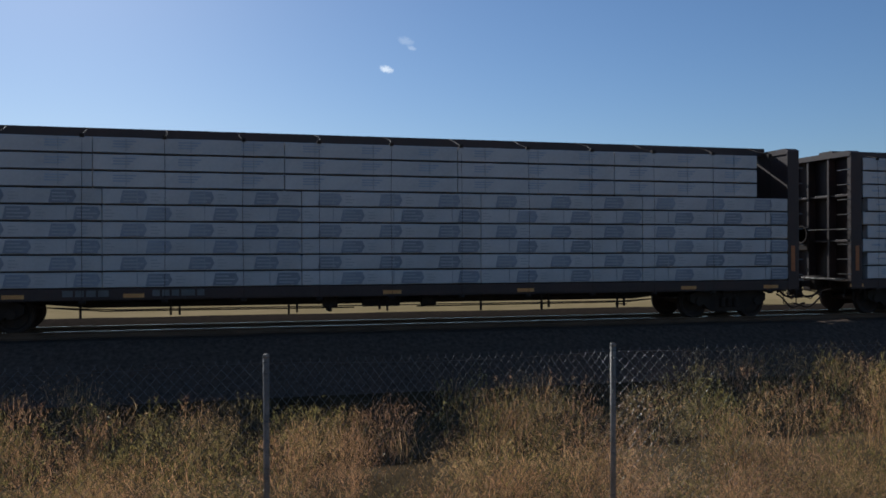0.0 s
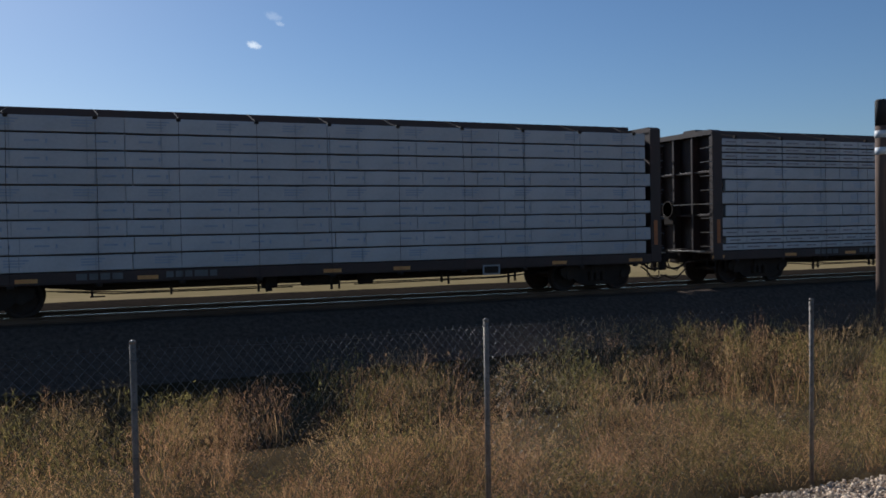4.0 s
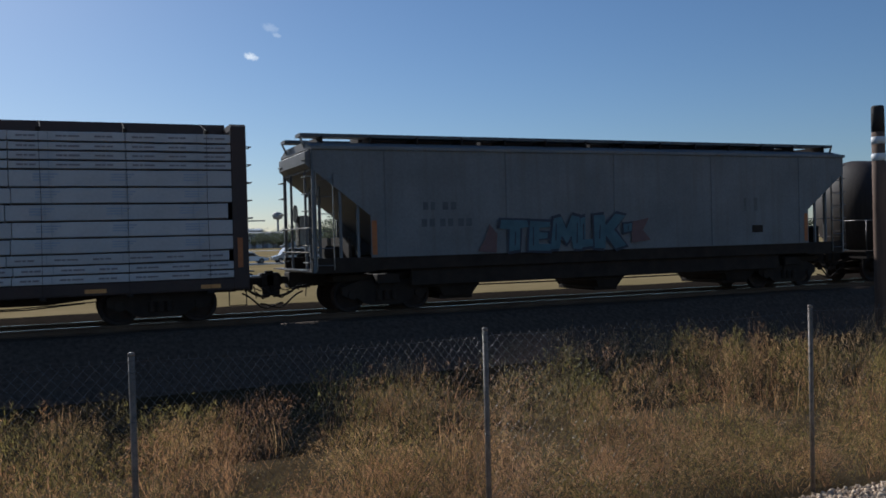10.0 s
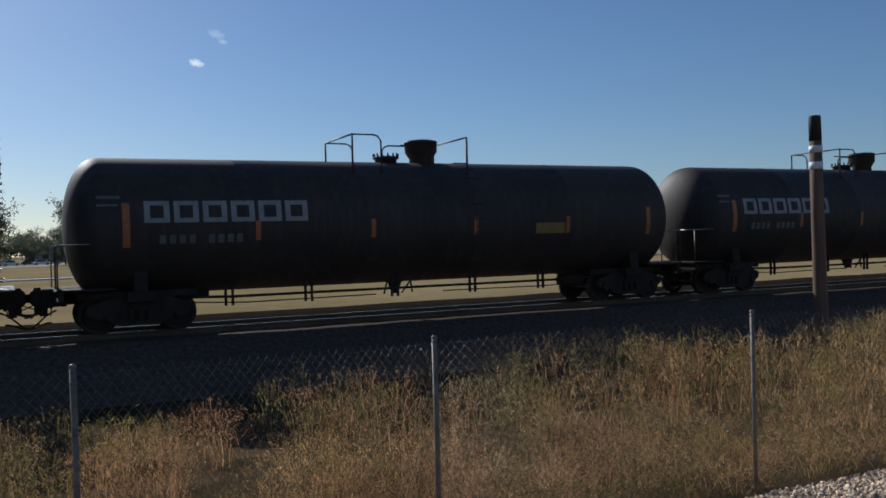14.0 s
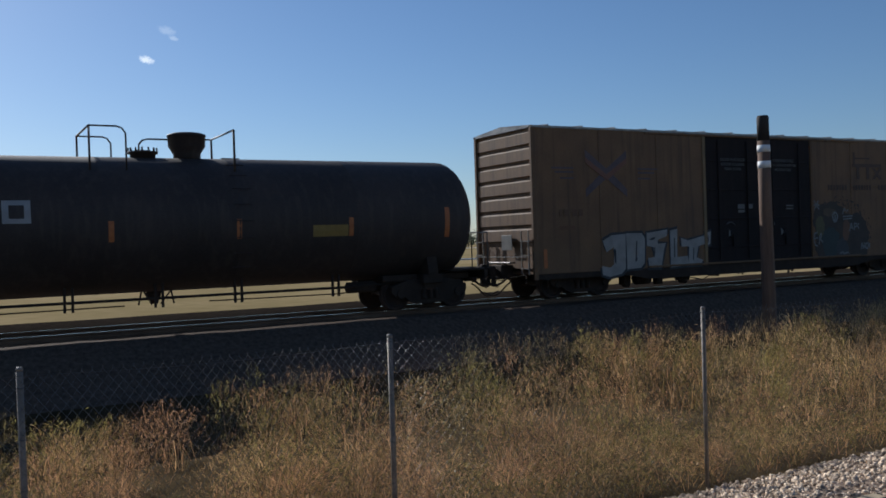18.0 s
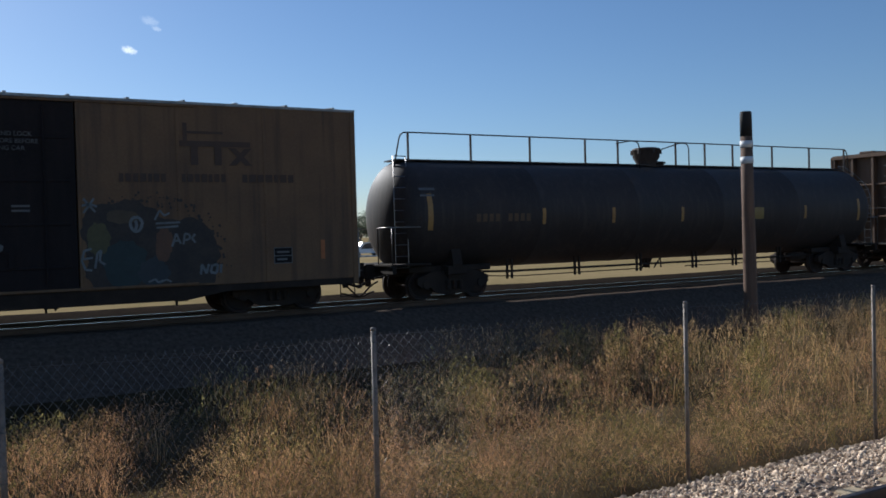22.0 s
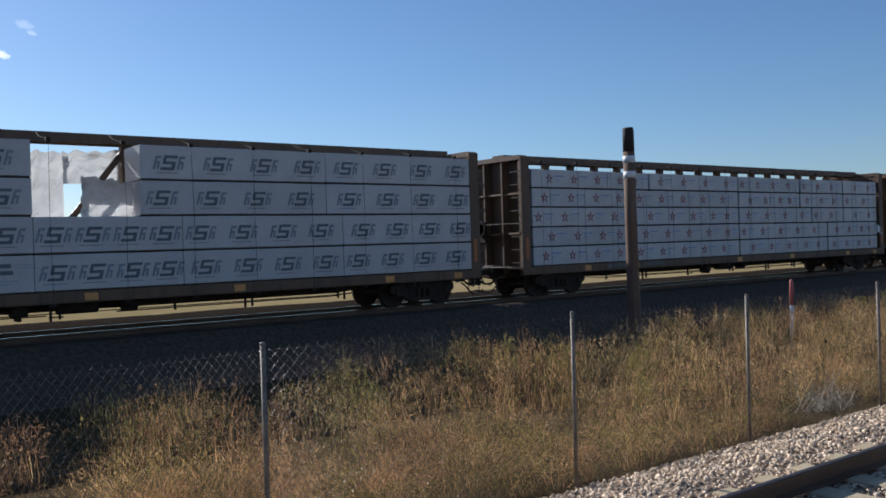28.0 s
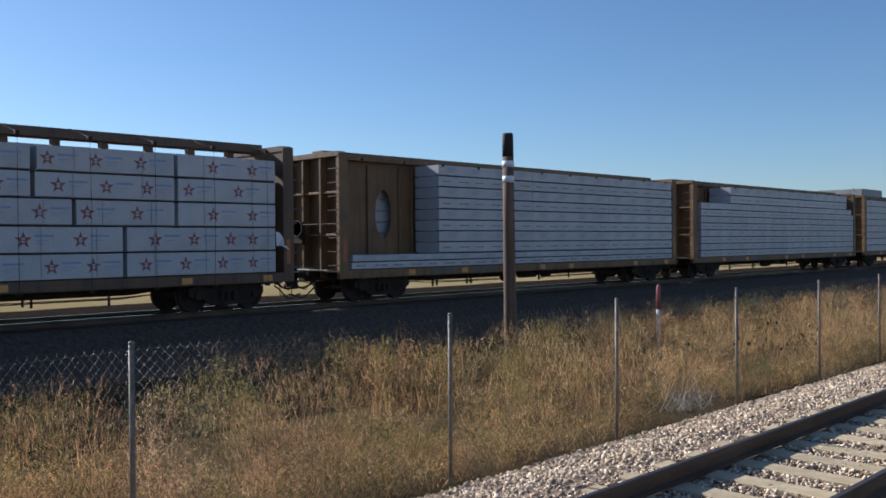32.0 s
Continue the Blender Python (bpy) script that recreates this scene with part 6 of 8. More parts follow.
def box_car():
    x0, x1 = 115.65, 134.45
    L = x1 - x0
    car = thing("box_car", None, None, "tall faded yellow boxcar with black doors and spray paint", "boxcar", group="cars of the freight train")
    rides(car, x0, TRACK_Y, 0.0)
    y, top, bot = 1.55, 5.10, 0.78
    da, db = 6.92, 12.05
    for s in (-1, 1):
        part("side_wall", Geo().box(0.05, da, s * (y - 0.08), s * y, bot, top, 0.01), M_BOX, car)
        part("side_wall", Geo().box(db, L - 0.05, s * (y - 0.08), s * y, bot, top, 0.01), M_BOX, car)
        part("side_sill", Geo().slab([(0.0, 0.80), (L, 0.80), (L, 0.62), (L - 3.4, 0.62), (L - 4.4, 0.45), (4.4, 0.45), (3.4, 0.62), (0.0, 0.62)], s * (y - 0.1), s * (y - 0.02)), M_UNDER, car)
        for k in range(2):
            a = da + k * (db - da) / 2
            d = Geo().box(a + 0.02, a + (db - da) / 2 - 0.02, s * (y - 0.12), s * (y - 0.02), 0.85, top - 0.12, 0.015)
            door = part("plug_door", d, M_DOOR, car, "black sliding plug door")
            for q in range(4):
                part("door_rib", Geo().box(a + 0.15, a + (db - da) / 2 - 0.15, s * (y - 0.022), s * (y + 0.005), 1.3 + q * 0.95, 1.36 + q * 0.95, 0.01), M_DOOR, door)
            for q in (0.55, 1.9):
                part("lock_bar", Geo().tube((a + q, s * (y + 0.02), 0.95), (a + q, s * (y + 0.02), top - 0.25), 0.022, 6), M_DOOR, door)
            part("door_crank", Geo().lathe([(0, 0.16), (0.03, 0.16)], (a + 1.2, s * (y + 0.02), 1.75), "y", 14).box(a + 1.15, a + 1.25, s * y, s * (y + 0.05), 1.35, 1.75), M_DOOR, door)
        part("door_track", Geo().box(da - 2.6, db + 2.6, s * (y - 0.02), s * (y + 0.05), 0.80, 0.86, 0.01).box(da - 2.6, db + 2.6, s * (y - 0.02), s * (y + 0.04), top - 0.13, top - 0.07, 0.01), M_BOX if s < 0 else M_BROWN, car)
        for x in [0.12] + [2.5, 4.8] + [da - 0.1, db + 0.1] + [db + 2.2, db + 4.3] + [L - 0.12]:
            part("side_rib", Geo().box(x - 0.035, x + 0.035, s * y, s * (y + 0.014), bot + 0.02, top - 0.1, 0.006), M_BOX, car)
    part("door_post", Geo().box(da - 0.16, da - 0.02, -y - 0.03, -y, 0.85, top - 0.12, 0.01), mat("pale_yellow_edge", (0.16, 0.105, 0.05), (0.22, 0.145, 0.068), 0.7, 2, 20), car, "slightly paler yellow door post")
    # roof with raised seams
    roof = Geo().slab_x([(-1.58, top - 0.06), (-1.58, top), (0, top + 0.13), (1.58, top), (1.58, top - 0.06)], 0.0, L)
    part("roof", roof, M_STEEL, car, "weathered steel roof")
    for i in range(15):
        x = 0.6 + (L - 1.2) * i / 14
        part("roof_seam", Geo().slab_x([(-1.59, top + 0.0), (-1.59, top + 0.035), (0, top + 0.165), (1.59, top + 0.035), (1.59, top)], x - 0.03, x + 0.03), M_STEEL, car)
    for s, xo in ((1, 0.0), (-1, L)):
        e = part("end_wall", Geo().box(xo + s * 0.10, xo + s * 0.16, -1.5, 1.5, 0.78, top, 0.01), M_BOX, car)
        for q in range(7):
            z = 1.95 + q * 0.47
            g = Geo().slab([(xo + s * 0.10, z - 0.21), (xo + s * 0.035, z - 0.18), (xo + s * 0.035, z + 0.13), (xo + s * 0.045, z + 0.15), (xo + s * 0.10, z + 0.19)], -1.42, 1.42)
            part("end_corrugation", g, M_BOX, e)
        part("corner_post", Geo().box(xo, xo + s * 0.14, -1.57, -1.46, 0.62, top, 0.012), M_BOX, car)
        part("corner_post", Geo().box(xo, xo + s * 0.14, 1.46, 1.57, 0.62, top, 0.012), M_BOX, car)
        end_ladder(car, xo, -s, -1.45, -1.05, 0.95, 2.1, M_STEEL, 0.4)
        end_ladder(car, xo, -s, 1.05, 1.45, 0.95, 2.1, M_STEEL, 0.4)
        for y0 in (-1.43, 1.03):
            for dy in (0.0, 0.36):
                part("ladder_stile", Geo().box(xo - s * 0.10, xo - s * 0.06, y0 + dy, y0 + dy + 0.045, 0.78, 2.05, 0.006), M_STEEL, e)
        part("brake_platform", Geo().box(xo - s * 0.22, xo, -0.6, 0.6, 1.1, 1.15, 0.01), M_STEEL, car)
        part("placard_board", Geo().box(xo - s * 0.02, xo, -0.45, 0.1, 1.5, 1.95, 0.005), M_LETTER_DIM, car)
        part("crossover_handrail", Geo().path([(xo - s * 0.15, -1.4, 1.30), (xo - s * 0.15, 1.4, 1.30)], 0.016, 5), M_STEEL, car)
        coupler(car, xo, -s)
        truck(car, xo + s * 2.05)
        part("sill_step", Geo().path([(xo + s * 0.1, -1.5, 0.7), (xo + s * 0.1, -1.5, 0.3), (xo + s * 0.5, -1.5, 0.3), (xo + s * 0.5, -1.5, 0.7)], 0.016, 5), M_UNDER, car)
    part("center_sill", Geo().box(0.1, L - 0.1, -0.25, 0.25, 0.62, 0.9, 0.02), M_UNDER, car)
    part("floor_underside", Geo().box(0.1, L - 0.1, -1.48, 1.48, 0.86, 0.95), M_UNDER, car)
    under_rods(car, 3.6, L - 3.6, 12)
    # brake gear hung low under the near half
    part("brake_lever_box", Geo().box(3.80, 4.09, -1.02, -0.72, 0.27, 0.90, 0.03).box(3.86, 4.02, -1.04, -0.80, 0.20, 0.30, 0.02), M_UNDER, car)
    part("supply_reservoir", Geo().lathe([(4.32, 0.05), (4.38, 0.19), (4.90, 0.19), (4.96, 0.05)], (0, -0.88, 0.44), "x", 16).box(4.45, 4.50, -0.92, -0.84, 0.44, 0.92).box(4.80, 4.85, -0.92, -0.84, 0.44, 0.92), M_UNDER, car)
    part("pipe_bracket", Geo().box(5.18, 5.44, -1.02, -0.78, 0.22, 0.92, 0.03).tube((5.44, -0.9, 0.40), (6.20, -0.9, 0.42), 0.025, 6), M_UNDER, car)
    part("emergency_valve", Geo().box(6.18, 6.66, -1.02, -0.70, 0.30, 0.92, 0.05).lathe([(0.20, 0.10), (0.24, 0.15), (0.32, 0.16)], (6.42, -0.88, 0), "z", 12), M_UNDER, car)
    part("brake_pipe", Geo().path([(6.62, -0.95, 0.38), (6.9, -1.0, 0.34), (7.2, -1.02, 0.28), (7.5, -1.02, 0.42), (8.6, -1.02, 0.44)], 0.02, 6), M_UNDER, car)
    white = mat("white_spray_paint", (0.225, 0.205, 0.185), (0.345, 0.315, 0.285), 0.6, 3, 30, bump=0)
    edge = mat("black_spray_outline", (0.015, 0.015, 0.018), (0.04, 0.04, 0.045), 0.6, 3, 30, bump=0)
    row = [("hook", 2.45, 0.66, 0.98, 1.22), ("ring", 3.45, 0.76, 0.78, 1.16), ("comb", 4.28, 0.74, 0.88, 1.20), ("foot", 5.26, 0.72, 0.78, 1.22), ("tee", 5.72, 0.74, 1.10, 1.20), ("slab", 6.78, 1.00, 0.26, 0.86)]
    spray_row(car, row, -y - 0.0148, white, edge, ("black outline of spray-painted shapes", "white spray-painted shapes"))
    painted_patch(car, -y)
    # crossed emblem with a red centre
    em2 = Geo()
    faded = mat("faded_blue_paint", (0.072, 0.052, 0.060), (0.122, 0.084, 0.082), 0.6, 3, 30, bump=0)
    cx, cz = 2.75, 3.75
    for sx in (-1, 1):
        em = Geo()
        em.slab([(cx, cz + 0.12), (cx + sx * 0.80, cz + 0.68), (cx + sx * 0.80, cz + 0.42), (cx + sx * 0.2, cz - 0.02), (cx + sx * 0.80, cz - 0.50), (cx + sx * 0.80, cz - 0.74), (cx, cz - 0.17)][:: 1 if sx > 0 else -1], -y - 0.0190 + 0.0008 * sx, -y - 0.0150)
        part("emblem", em, faded, car)
        for dz in (0.10, -0.02, -0.2):
            part("emblem", Geo().box(cx + sx * 1.25, cx + sx * (1.95 + dz), -y - 0.0200, -y - 0.0150, cz + dz, cz + dz + 0.055), faded, car)
    em2.slab([(cx - 0.8, cz + 0.45), (cx, cz - 0.05), (cx + 0.8, cz + 0.45), (cx + 0.8, cz + 0.3), (cx, cz - 0.25), (cx - 0.8, cz + 0.3)], -y - 0.0240, -y - 0.0205)
    part("emblem", em2, mat("faded_red_paint", (0.15, 0.062, 0.038), (0.20, 0.086, 0.05), 0.6, 3, 30, bump=0), car)
    dim = mat("faded_brown_lettering", (0.10, 0.045, 0.02), (0.15, 0.07, 0.03), 0.6, 3, 30, bump=0)
    dark = mat("faded_dark_lettering", (0.052, 0.026, 0.015), (0.085, 0.042, 0.022), 0.6, 3, 30, bump=0)
    for x, z, w, h in ((14.30, 4.06, 1.70, 0.13), (14.38, 4.19, 0.10, 0.42), (14.48, 4.36, 0.85, 0.06), (14.56, 3.62, 0.17, 0.44), (15.12, 3.62, 0.17, 0.44)):
        part("emblem", Geo().box(x, x + w, -y - 0.0185, -y - 0.0150, z, z + h), dark, car)
    for k, (xa, xb) in enumerate(((15.55, 15.95), (15.95, 15.55))):
        part("emblem", Geo().slab([(xa - 0.09, 3.62), (xa + 0.09, 3.62), (xb + 0.09, 4.04), (xb - 0.09, 4.04)], -y - 0.0185 - 0.001 * k, -y - 0.0150), dark, car)
    for x, n, w in ((12.93, 7, 0.115), (14.33, 7, 0.115), (15.78, 7, 0.155)):
        bars(car, x, 3.22, -y - 0.0148, [w * (0.8, 1.1, 0.95, 1.15, 0.7, 1.05, 0.9)[i] for i in range(n)], 0.19, dark, gap=0.24)
    bars(car, 0.95, 2.45, -y - 0.0148, [0.10, 0.16, 0.0, 0.18, 0.14], 0.2, dim)
    bars(car, 0.95, 2.05, -y - 0.0148, [0.3, 0.2], 0.12, dim)
    text_part(car, ["CLOSE THIS DOOR", "BEFORE CLOSING", "MAIN DOOR"], 8.16, 4.19, -y - 0.006, 0.135, M_LETTER_DIM)
    text_part(car, ["CLOSE AND LOCK", "BOTH DOORS BEFORE", "MOVING CAR"], 10.60, 4.19, -y - 0.006, 0.135, M_LETTER_DIM)
    bars(car, 8.34, 2.60, -y - 0.006, [0.32, 0.0, 0.24], 0.15, M_LETTER_DIM, "data_plate", 0.5)
    bars(car, 8.36, 2.47, -y - 0.006, [0.30], 0.09, M_LETTER_DIM, "data_plate")
    bars(car, 9.52, 2.55, -y - 0.006, [0.27], 0.10, M_LETTER_DIM, "data_plate")
    for z, w in ((3.10, 0.17), (3.01, 0.15), (2.92, 0.17), (2.83, 0.13)):
        bars(car, 9.52, z, -y - 0.006, [w], 0.045, M_LETTER_DIM)
    for z in (2.56, 2.66):
        bars(car, 10.72, z, -y - 0.006, [0.36], 0.045, M_LETTER_DIM)
    # pale pointers and a ringed mark beside the door cranks
    for x in (7.95, 10.48):
        part("door_decal", Geo().slab([(x - 0.06, 1.67), (x + 0.13, 1.79), (x - 0.06, 1.91)], -y - 0.0100, -y - 0.0070), M_LETTER_DIM, car, "pale pointer on the door")
    ring = [(10.02 + 0.085 * math.cos(q * 0.524), -y - 0.009, 2.08 + 0.085 * math.sin(q * 0.524)) for q in range(13)]
    part("door_decal", Geo().path(ring, 0.013, 4).box(10.005, 10.035, -y - 0.012, -y - 0.006, 2.03, 2.13), M_LETTER_DIM, car, "pale ringed mark on the door")
    arc = [(7.98 + 0.23 * math.cos(q), -y - 0.009, 1.98 + 0.18 * math.sin(q)) for q in (0.5, 0.9, 1.3, 1.7, 2.1, 2.5)]
    part("door_decal", Geo().path(arc, 0.014, 4), M_LETTER_DIM, car, "pale arched mark on the door")
    reflectors(car, [0.4], -y - 0.0150, 0.95, 1.5, 0.12, M_REFLECT)
    reflectors(car, [17.82], -y - 0.0150, 1.30, 1.78, 0.11, M_REFLECT)
    reflectors(car, [9.47], -y - 0.03, 1.30, 1.80, 0.10, M_REFLECT)
    # stencilled data box
    part("data_plate", Geo().box(16.52, 17.0, -y - 0.0165, -y - 0.0148, 1.22, 1.62), M_DOOR, car, "dark stencilled data box")
    for x, z, w, h in ((16.52, 1.60, 0.48, 0.02), (16.52, 1.40, 0.48, 0.025), (16.52, 1.22, 0.48, 0.02), (16.52, 1.22, 0.02, 0.40), (16.98, 1.22, 0.02, 0.40), (16.60, 1.48, 0.32, 0.05), (16.60, 1.30, 0.26, 0.05)):
        part("data_line", Geo().box(x, x + w, -y - 0.0195, -y - 0.0170, z, z + h), M_LETTER_DIM, car)
    return car


lumber_train()
hopper_car()
tank_car(78.85, 96.05, 1.64, 2.47, "black tank car with pale block emblem and amber reflectors", 21, logo=True)
tank_car(97.05, 114.0, 1.64, 2.47, "black tank car with pale emblem and clean white car mark", 22, logo=True)
box_car()
tank_car(135.75, 156.5, 1.565, 2.385, "long black tank car with full-length top handrail", 23, full_rail=True)

# ---- weeds and stones ----
M_WEED_TAN = leafy("dry_tan_weed", (0.200, 0.114, 0.048), (0.76, 0.480, 0.215), 0.66, 0.9, 0.03)
M_WEED_RUST = leafy("rusty_dry_weed", (0.160, 0.079, 0.037), (0.655, 0.362, 0.175), 0.66, 0.9, 0.03)
M_WEED_GREEN = leafy("olive_weed", (0.110, 0.094, 0.029), (0.37, 0.292, 0.094), 0.6, 0.5, 0.02)
# olive of the back shrubs; also shade painted into gaps and fence foot
M_WEED_DARK = leafy("dark_shrub_and_gap_shade", (0.068, 0.056, 0.023), (0.32, 0.235, 0.105), 0.65, 0.7, 0.02)
M_WEED_STRAW = leafy("pale_straw", (0.29, 0.176, 0.072), (0.86, 0.56, 0.255), 0.62, 0.9, 0.05)


def ribbon(rng, base, way, length, width, bend, parts):
    """A bent, tapering blade as triangles; returns verts, tris and the points along it."""
    pts = [np.array(base, float)]
    d = np.array(way, float)
    d /= np.linalg.norm(d)
    for k in range(parts):
        pts.append(pts[-1] + d * length / parts)
        d = d + bend * rng.normal(0, 1, 3) + np.array([0, 0, -0.04])
        d /= np.linalg.norm(d)
    side = np.array([rng.normal(), rng.normal(), 0.15 * rng.normal()])
    side /= np.linalg.norm(side) + 1e-6
    v, f = [], []
    for k, p in enumerate(pts[:-1]):
        w = width * (1 - 0.75 * k / parts)
        v += [p - side * w / 2, p + side * w / 2]
    v.append(pts[-1])
    for k in range(parts - 1):
        a = 2 * k
        f += [(a, a + 1, a + 3), (a, a + 3, a + 2)]
    f.append((2 * parts - 2, 2 * parts - 1, 2 * parts))
    return v, f, pts


def plant(rng, kind, far):
    """One plant a metre high; a far one has fewer, stouter pieces."""
    V, F = [], []
    wide = 2.0 if far else 1.25

    def put(v, f):
        n = len(V)
        V.extend(v)
        F.extend((a + n, b + n, c + n) for a, b, c in f)

    def fleck(p, size):
        # a narrow dry leaf or seed head
        a, b = rng.normal(0, 1, 3), rng.normal(0, 1, 3)
        a, b = a / np.linalg.norm(a), b / np.linalg.norm(b)
        size *= 1.35 if far else 0.82
        put([p - a * size * 1.5, p + b * size * 0.62, p + a * size * 1.7], [(0, 1, 2)])

    if kind in ("bush", "leafy"):
        # a rounded, lumpy crown of short sprigs, each tipped with small dry leaves, on a few thin stems
        lumps = [rng.normal(0, 1, 3) for _ in range(5)]
        lumps = [v / np.linalg.norm(v) for v in lumps]
        big = 1.0 if kind == "bush" else 1.45
        roots = []
        for s in range(26 if far else 46):
            d = rng.normal(0, 1, 3)
            d /= np.linalg.norm(d)
            if d[2] < -0.35:
                d[2] = -d[2]
            swell = 0.74 + 0.26 * max(float(d @ v) for v in lumps) + rng.uniform(-0.14, 0.06)
            tip = np.array([0, 0, 0.46]) + d * np.array([0.70, 0.70, 0.52]) * swell
            base = tip - d * rng.uniform(0.08, 0.24) + rng.normal(0, 0.05, 3)
            roots.append(base)
            w, g, q = ribbon(rng, base, tip - base + np.array([0, 0, 0.03]), float(np.linalg.norm(tip - base)), 0.0052 * wide, 0.1, 1)
            put(w, g)
            for z in range(3 if far else 4):
                fleck(base + (tip - base) * rng.uniform(0.45, 1.1) + rng.normal(0, 0.026, 3), rng.uniform(0.007, 0.019) * big)
        for s in range(4 if far else 6):
            e = roots[rng.integers(0, len(roots))]
            v, f, pts = ribbon(rng, (rng.normal(0, 0.05), rng.normal(0, 0.05), 0), e, float(np.linalg.norm(e)), 0.0052 * wide, 0.06, 3)
            put(v, f)
    elif kind == "grass":
        for s in range(9 if far else 14):
            a, tilt = rng.uniform(0, 6.283), abs(rng.normal(0, 0.34))
            v, f, pts = ribbon(rng, (rng.normal(0, 0.07), rng.normal(0, 0.07), 0), (math.cos(a) * tilt, math.sin(a) * tilt, 1), rng.uniform(0.5, 1.05), 0.008 * wide, 0.12, 3)
            put(v, f)
            for k in range(2 if far else 4):
                fleck(pts[-1] + rng.normal(0, 0.025, 3) - np.array([0, 0, 0.05 * k]), rng.uniform(0.009, 0.017))
    return np.array(V), np.array(F)


def fill_mesh(name, V, F, material):
    me = bpy.data.meshes.new(name)
    me.vertices.add(len(V))
    me.vertices.foreach_set("co", np.ascontiguousarray(V, dtype=np.float32).ravel())
    k = F.shape[1]
    me.loops.add(F.size)
    me.loops.foreach_set("vertex_index", np.ascontiguousarray(F, dtype=np.int32).ravel())
    me.polygons.add(len(F))
    me.polygons.foreach_set("loop_start", np.arange(0, F.size, k, dtype=np.int32))
    me.polygons.foreach_set("loop_total", np.full(len(F), k, dtype=np.int32))
    me.update(calc_edges=True)
    me.materials.append(material)
    return me


def weeds():
    rng = np.random.default_rng(11)
    kinds = {"tan": ("bush", M_WEED_TAN), "rust": ("bush", M_WEED_RUST), "green": ("leafy", M_WEED_GREEN), "dark": ("bush", M_WEED_DARK), "straw": ("grass", M_WEED_STRAW), "gold": ("grass", M_WEED_TAN), "pale": ("bush", M_WEED_STRAW)}
    shapes = {(k, far): [plant(rng, v[0], far) for _ in range(9)] for k, v in kinds.items() for far in (False, True)}
    batches = {k: ([], [], 0) for k in kinds}
    counts = {k: 0 for k in kinds}

    def grow(k, x, y, h, wide, plain=False):
        # a worn hollow where the dead brush lies
        if ((x - 12.1) / 0.95) ** 2 + ((y - 6.75) / 0.55) ** 2 < 1:
            return
        V, F = shapes[k, plain or x * x + y * y > 120][rng.integers(0, 9)]
        a = rng.uniform(0, 6.283)
        c, s = math.cos(a), math.sin(a)
        # growth stays lower at the near end of the bank
        h = min(h, max(0.25, min(1.0, 0.30 + 0.20 * max(0.0, x - 2.4) - 0.14 * max(0.0, y - 9.0)) + rng.uniform(-0.16, 0.10) - ground_z(x, y)) if 0.8 < x < 5.5 else h)
        W = np.empty_like(V)
        W[:, 0] = (V[:, 0] * c - V[:, 1] * s) * wide + x
        W[:, 1] = (V[:, 0] * s + V[:, 1] * c) * wide + y
        W[:, 2] = V[:, 2] * h + ground_z(x, y) - 0.02
        W[:, 1] = np.maximum(W[:, 1], 6.40)
        batches[k][0].append(W)
        batches[k][1].append(F + counts[k])
        counts[k] += len(V)

    # rounded clumps with gaps between them, thinning out towards the freight track
    n = 0
    while n < 1500:
        x, y = rng.uniform(-7, 46), 6.6 + 9.4 * rng.random() ** 1.35
        p = noise.noise(Vector((x * 0.22, y * 0.35, 5.0)))
        q = noise.noise(Vector((x * 0.7, y * 0.8, 9.0)))
        gap = noise.noise(Vector((x * 1.05, y * 0.9, 17.0)))
        edge = 11.6 + 0.10 * min(x, 24) + 1.3 * p + 0.8 * q
        n += 1
        if y > edge + 2.2 or (y > edge + 0.8 and rng.random() < 0.35) or (x > 28 and rng.random() < 0.4):
            continue
        if gap < -0.15 and y > 7.4 and rng.random() < 0.7:
            continue
        R = rng.uniform(0.5, 0.9)
        tall = 0.86 + 0.28 * p + 0.22 * gap + rng.uniform(-0.12, 0.20) + max(0.0, -0.80 - ground_z(x, y)) * 0.95 + (0.16 if x > 9 and y > 9 else 0.0) + (0.12 if x > 13 and y > 9.5 else 0.0)
        tall = min(max(tall, 0.35), 1.40)
        if 2.5 < x < 10 and y > 8.6:
            tall += 0.22
        if y < 7.3:
            tall *= 0.82
        roll = rng.random()
        main = "rust" if roll < 0.42 else "tan" if roll < 0.82 - 0.25 * q else "green"
        if x > 12 and main != "tan" and rng.random() < 0.6:
            main = "pale"
        if x < 10 and main == "tan" and rng.random() < 0.5:
            main = "rust"
        if y > 9.8 + 0.6 * p and x < 17 and rng.random() < 0.34:
            main = "dark"
        for i in range(int(rng.integers(3, 6))):
            # stems spread from one root into a rounded crown
            k = main if rng.random() < 0.88 else ("tan", "rust", "green")[rng.integers(0, 3)]
            yy = max(6.6, y + rng.normal(0, 0.09))
            grow(k, x + rng.normal(0, 0.12), yy, tall * rng.uniform(0.66, 1.0), min(R, tall) * rng.uniform(0.55, 0.95))
    # dark shrubs along the foot of the bank, behind the dry ones
    for i in range(230):
        x, y = rng.uniform(-4, 30), rng.uniform(11.2, 15.6)
        tall = rng.uniform(0.30, 0.75) * (1.0 if y < 14 else 0.7)
        if noise.noise(Vector((x * 0.5, y * 0.5, 23.0))) < -0.05:
            continue
        for j in range(4):
            grow("dark" if rng.random() < 0.75 else "green", x + rng.normal(0, 0.16), y + rng.normal(0, 0.16), tall * rng.uniform(0.7, 1.1), rng.uniform(0.5, 0.85))
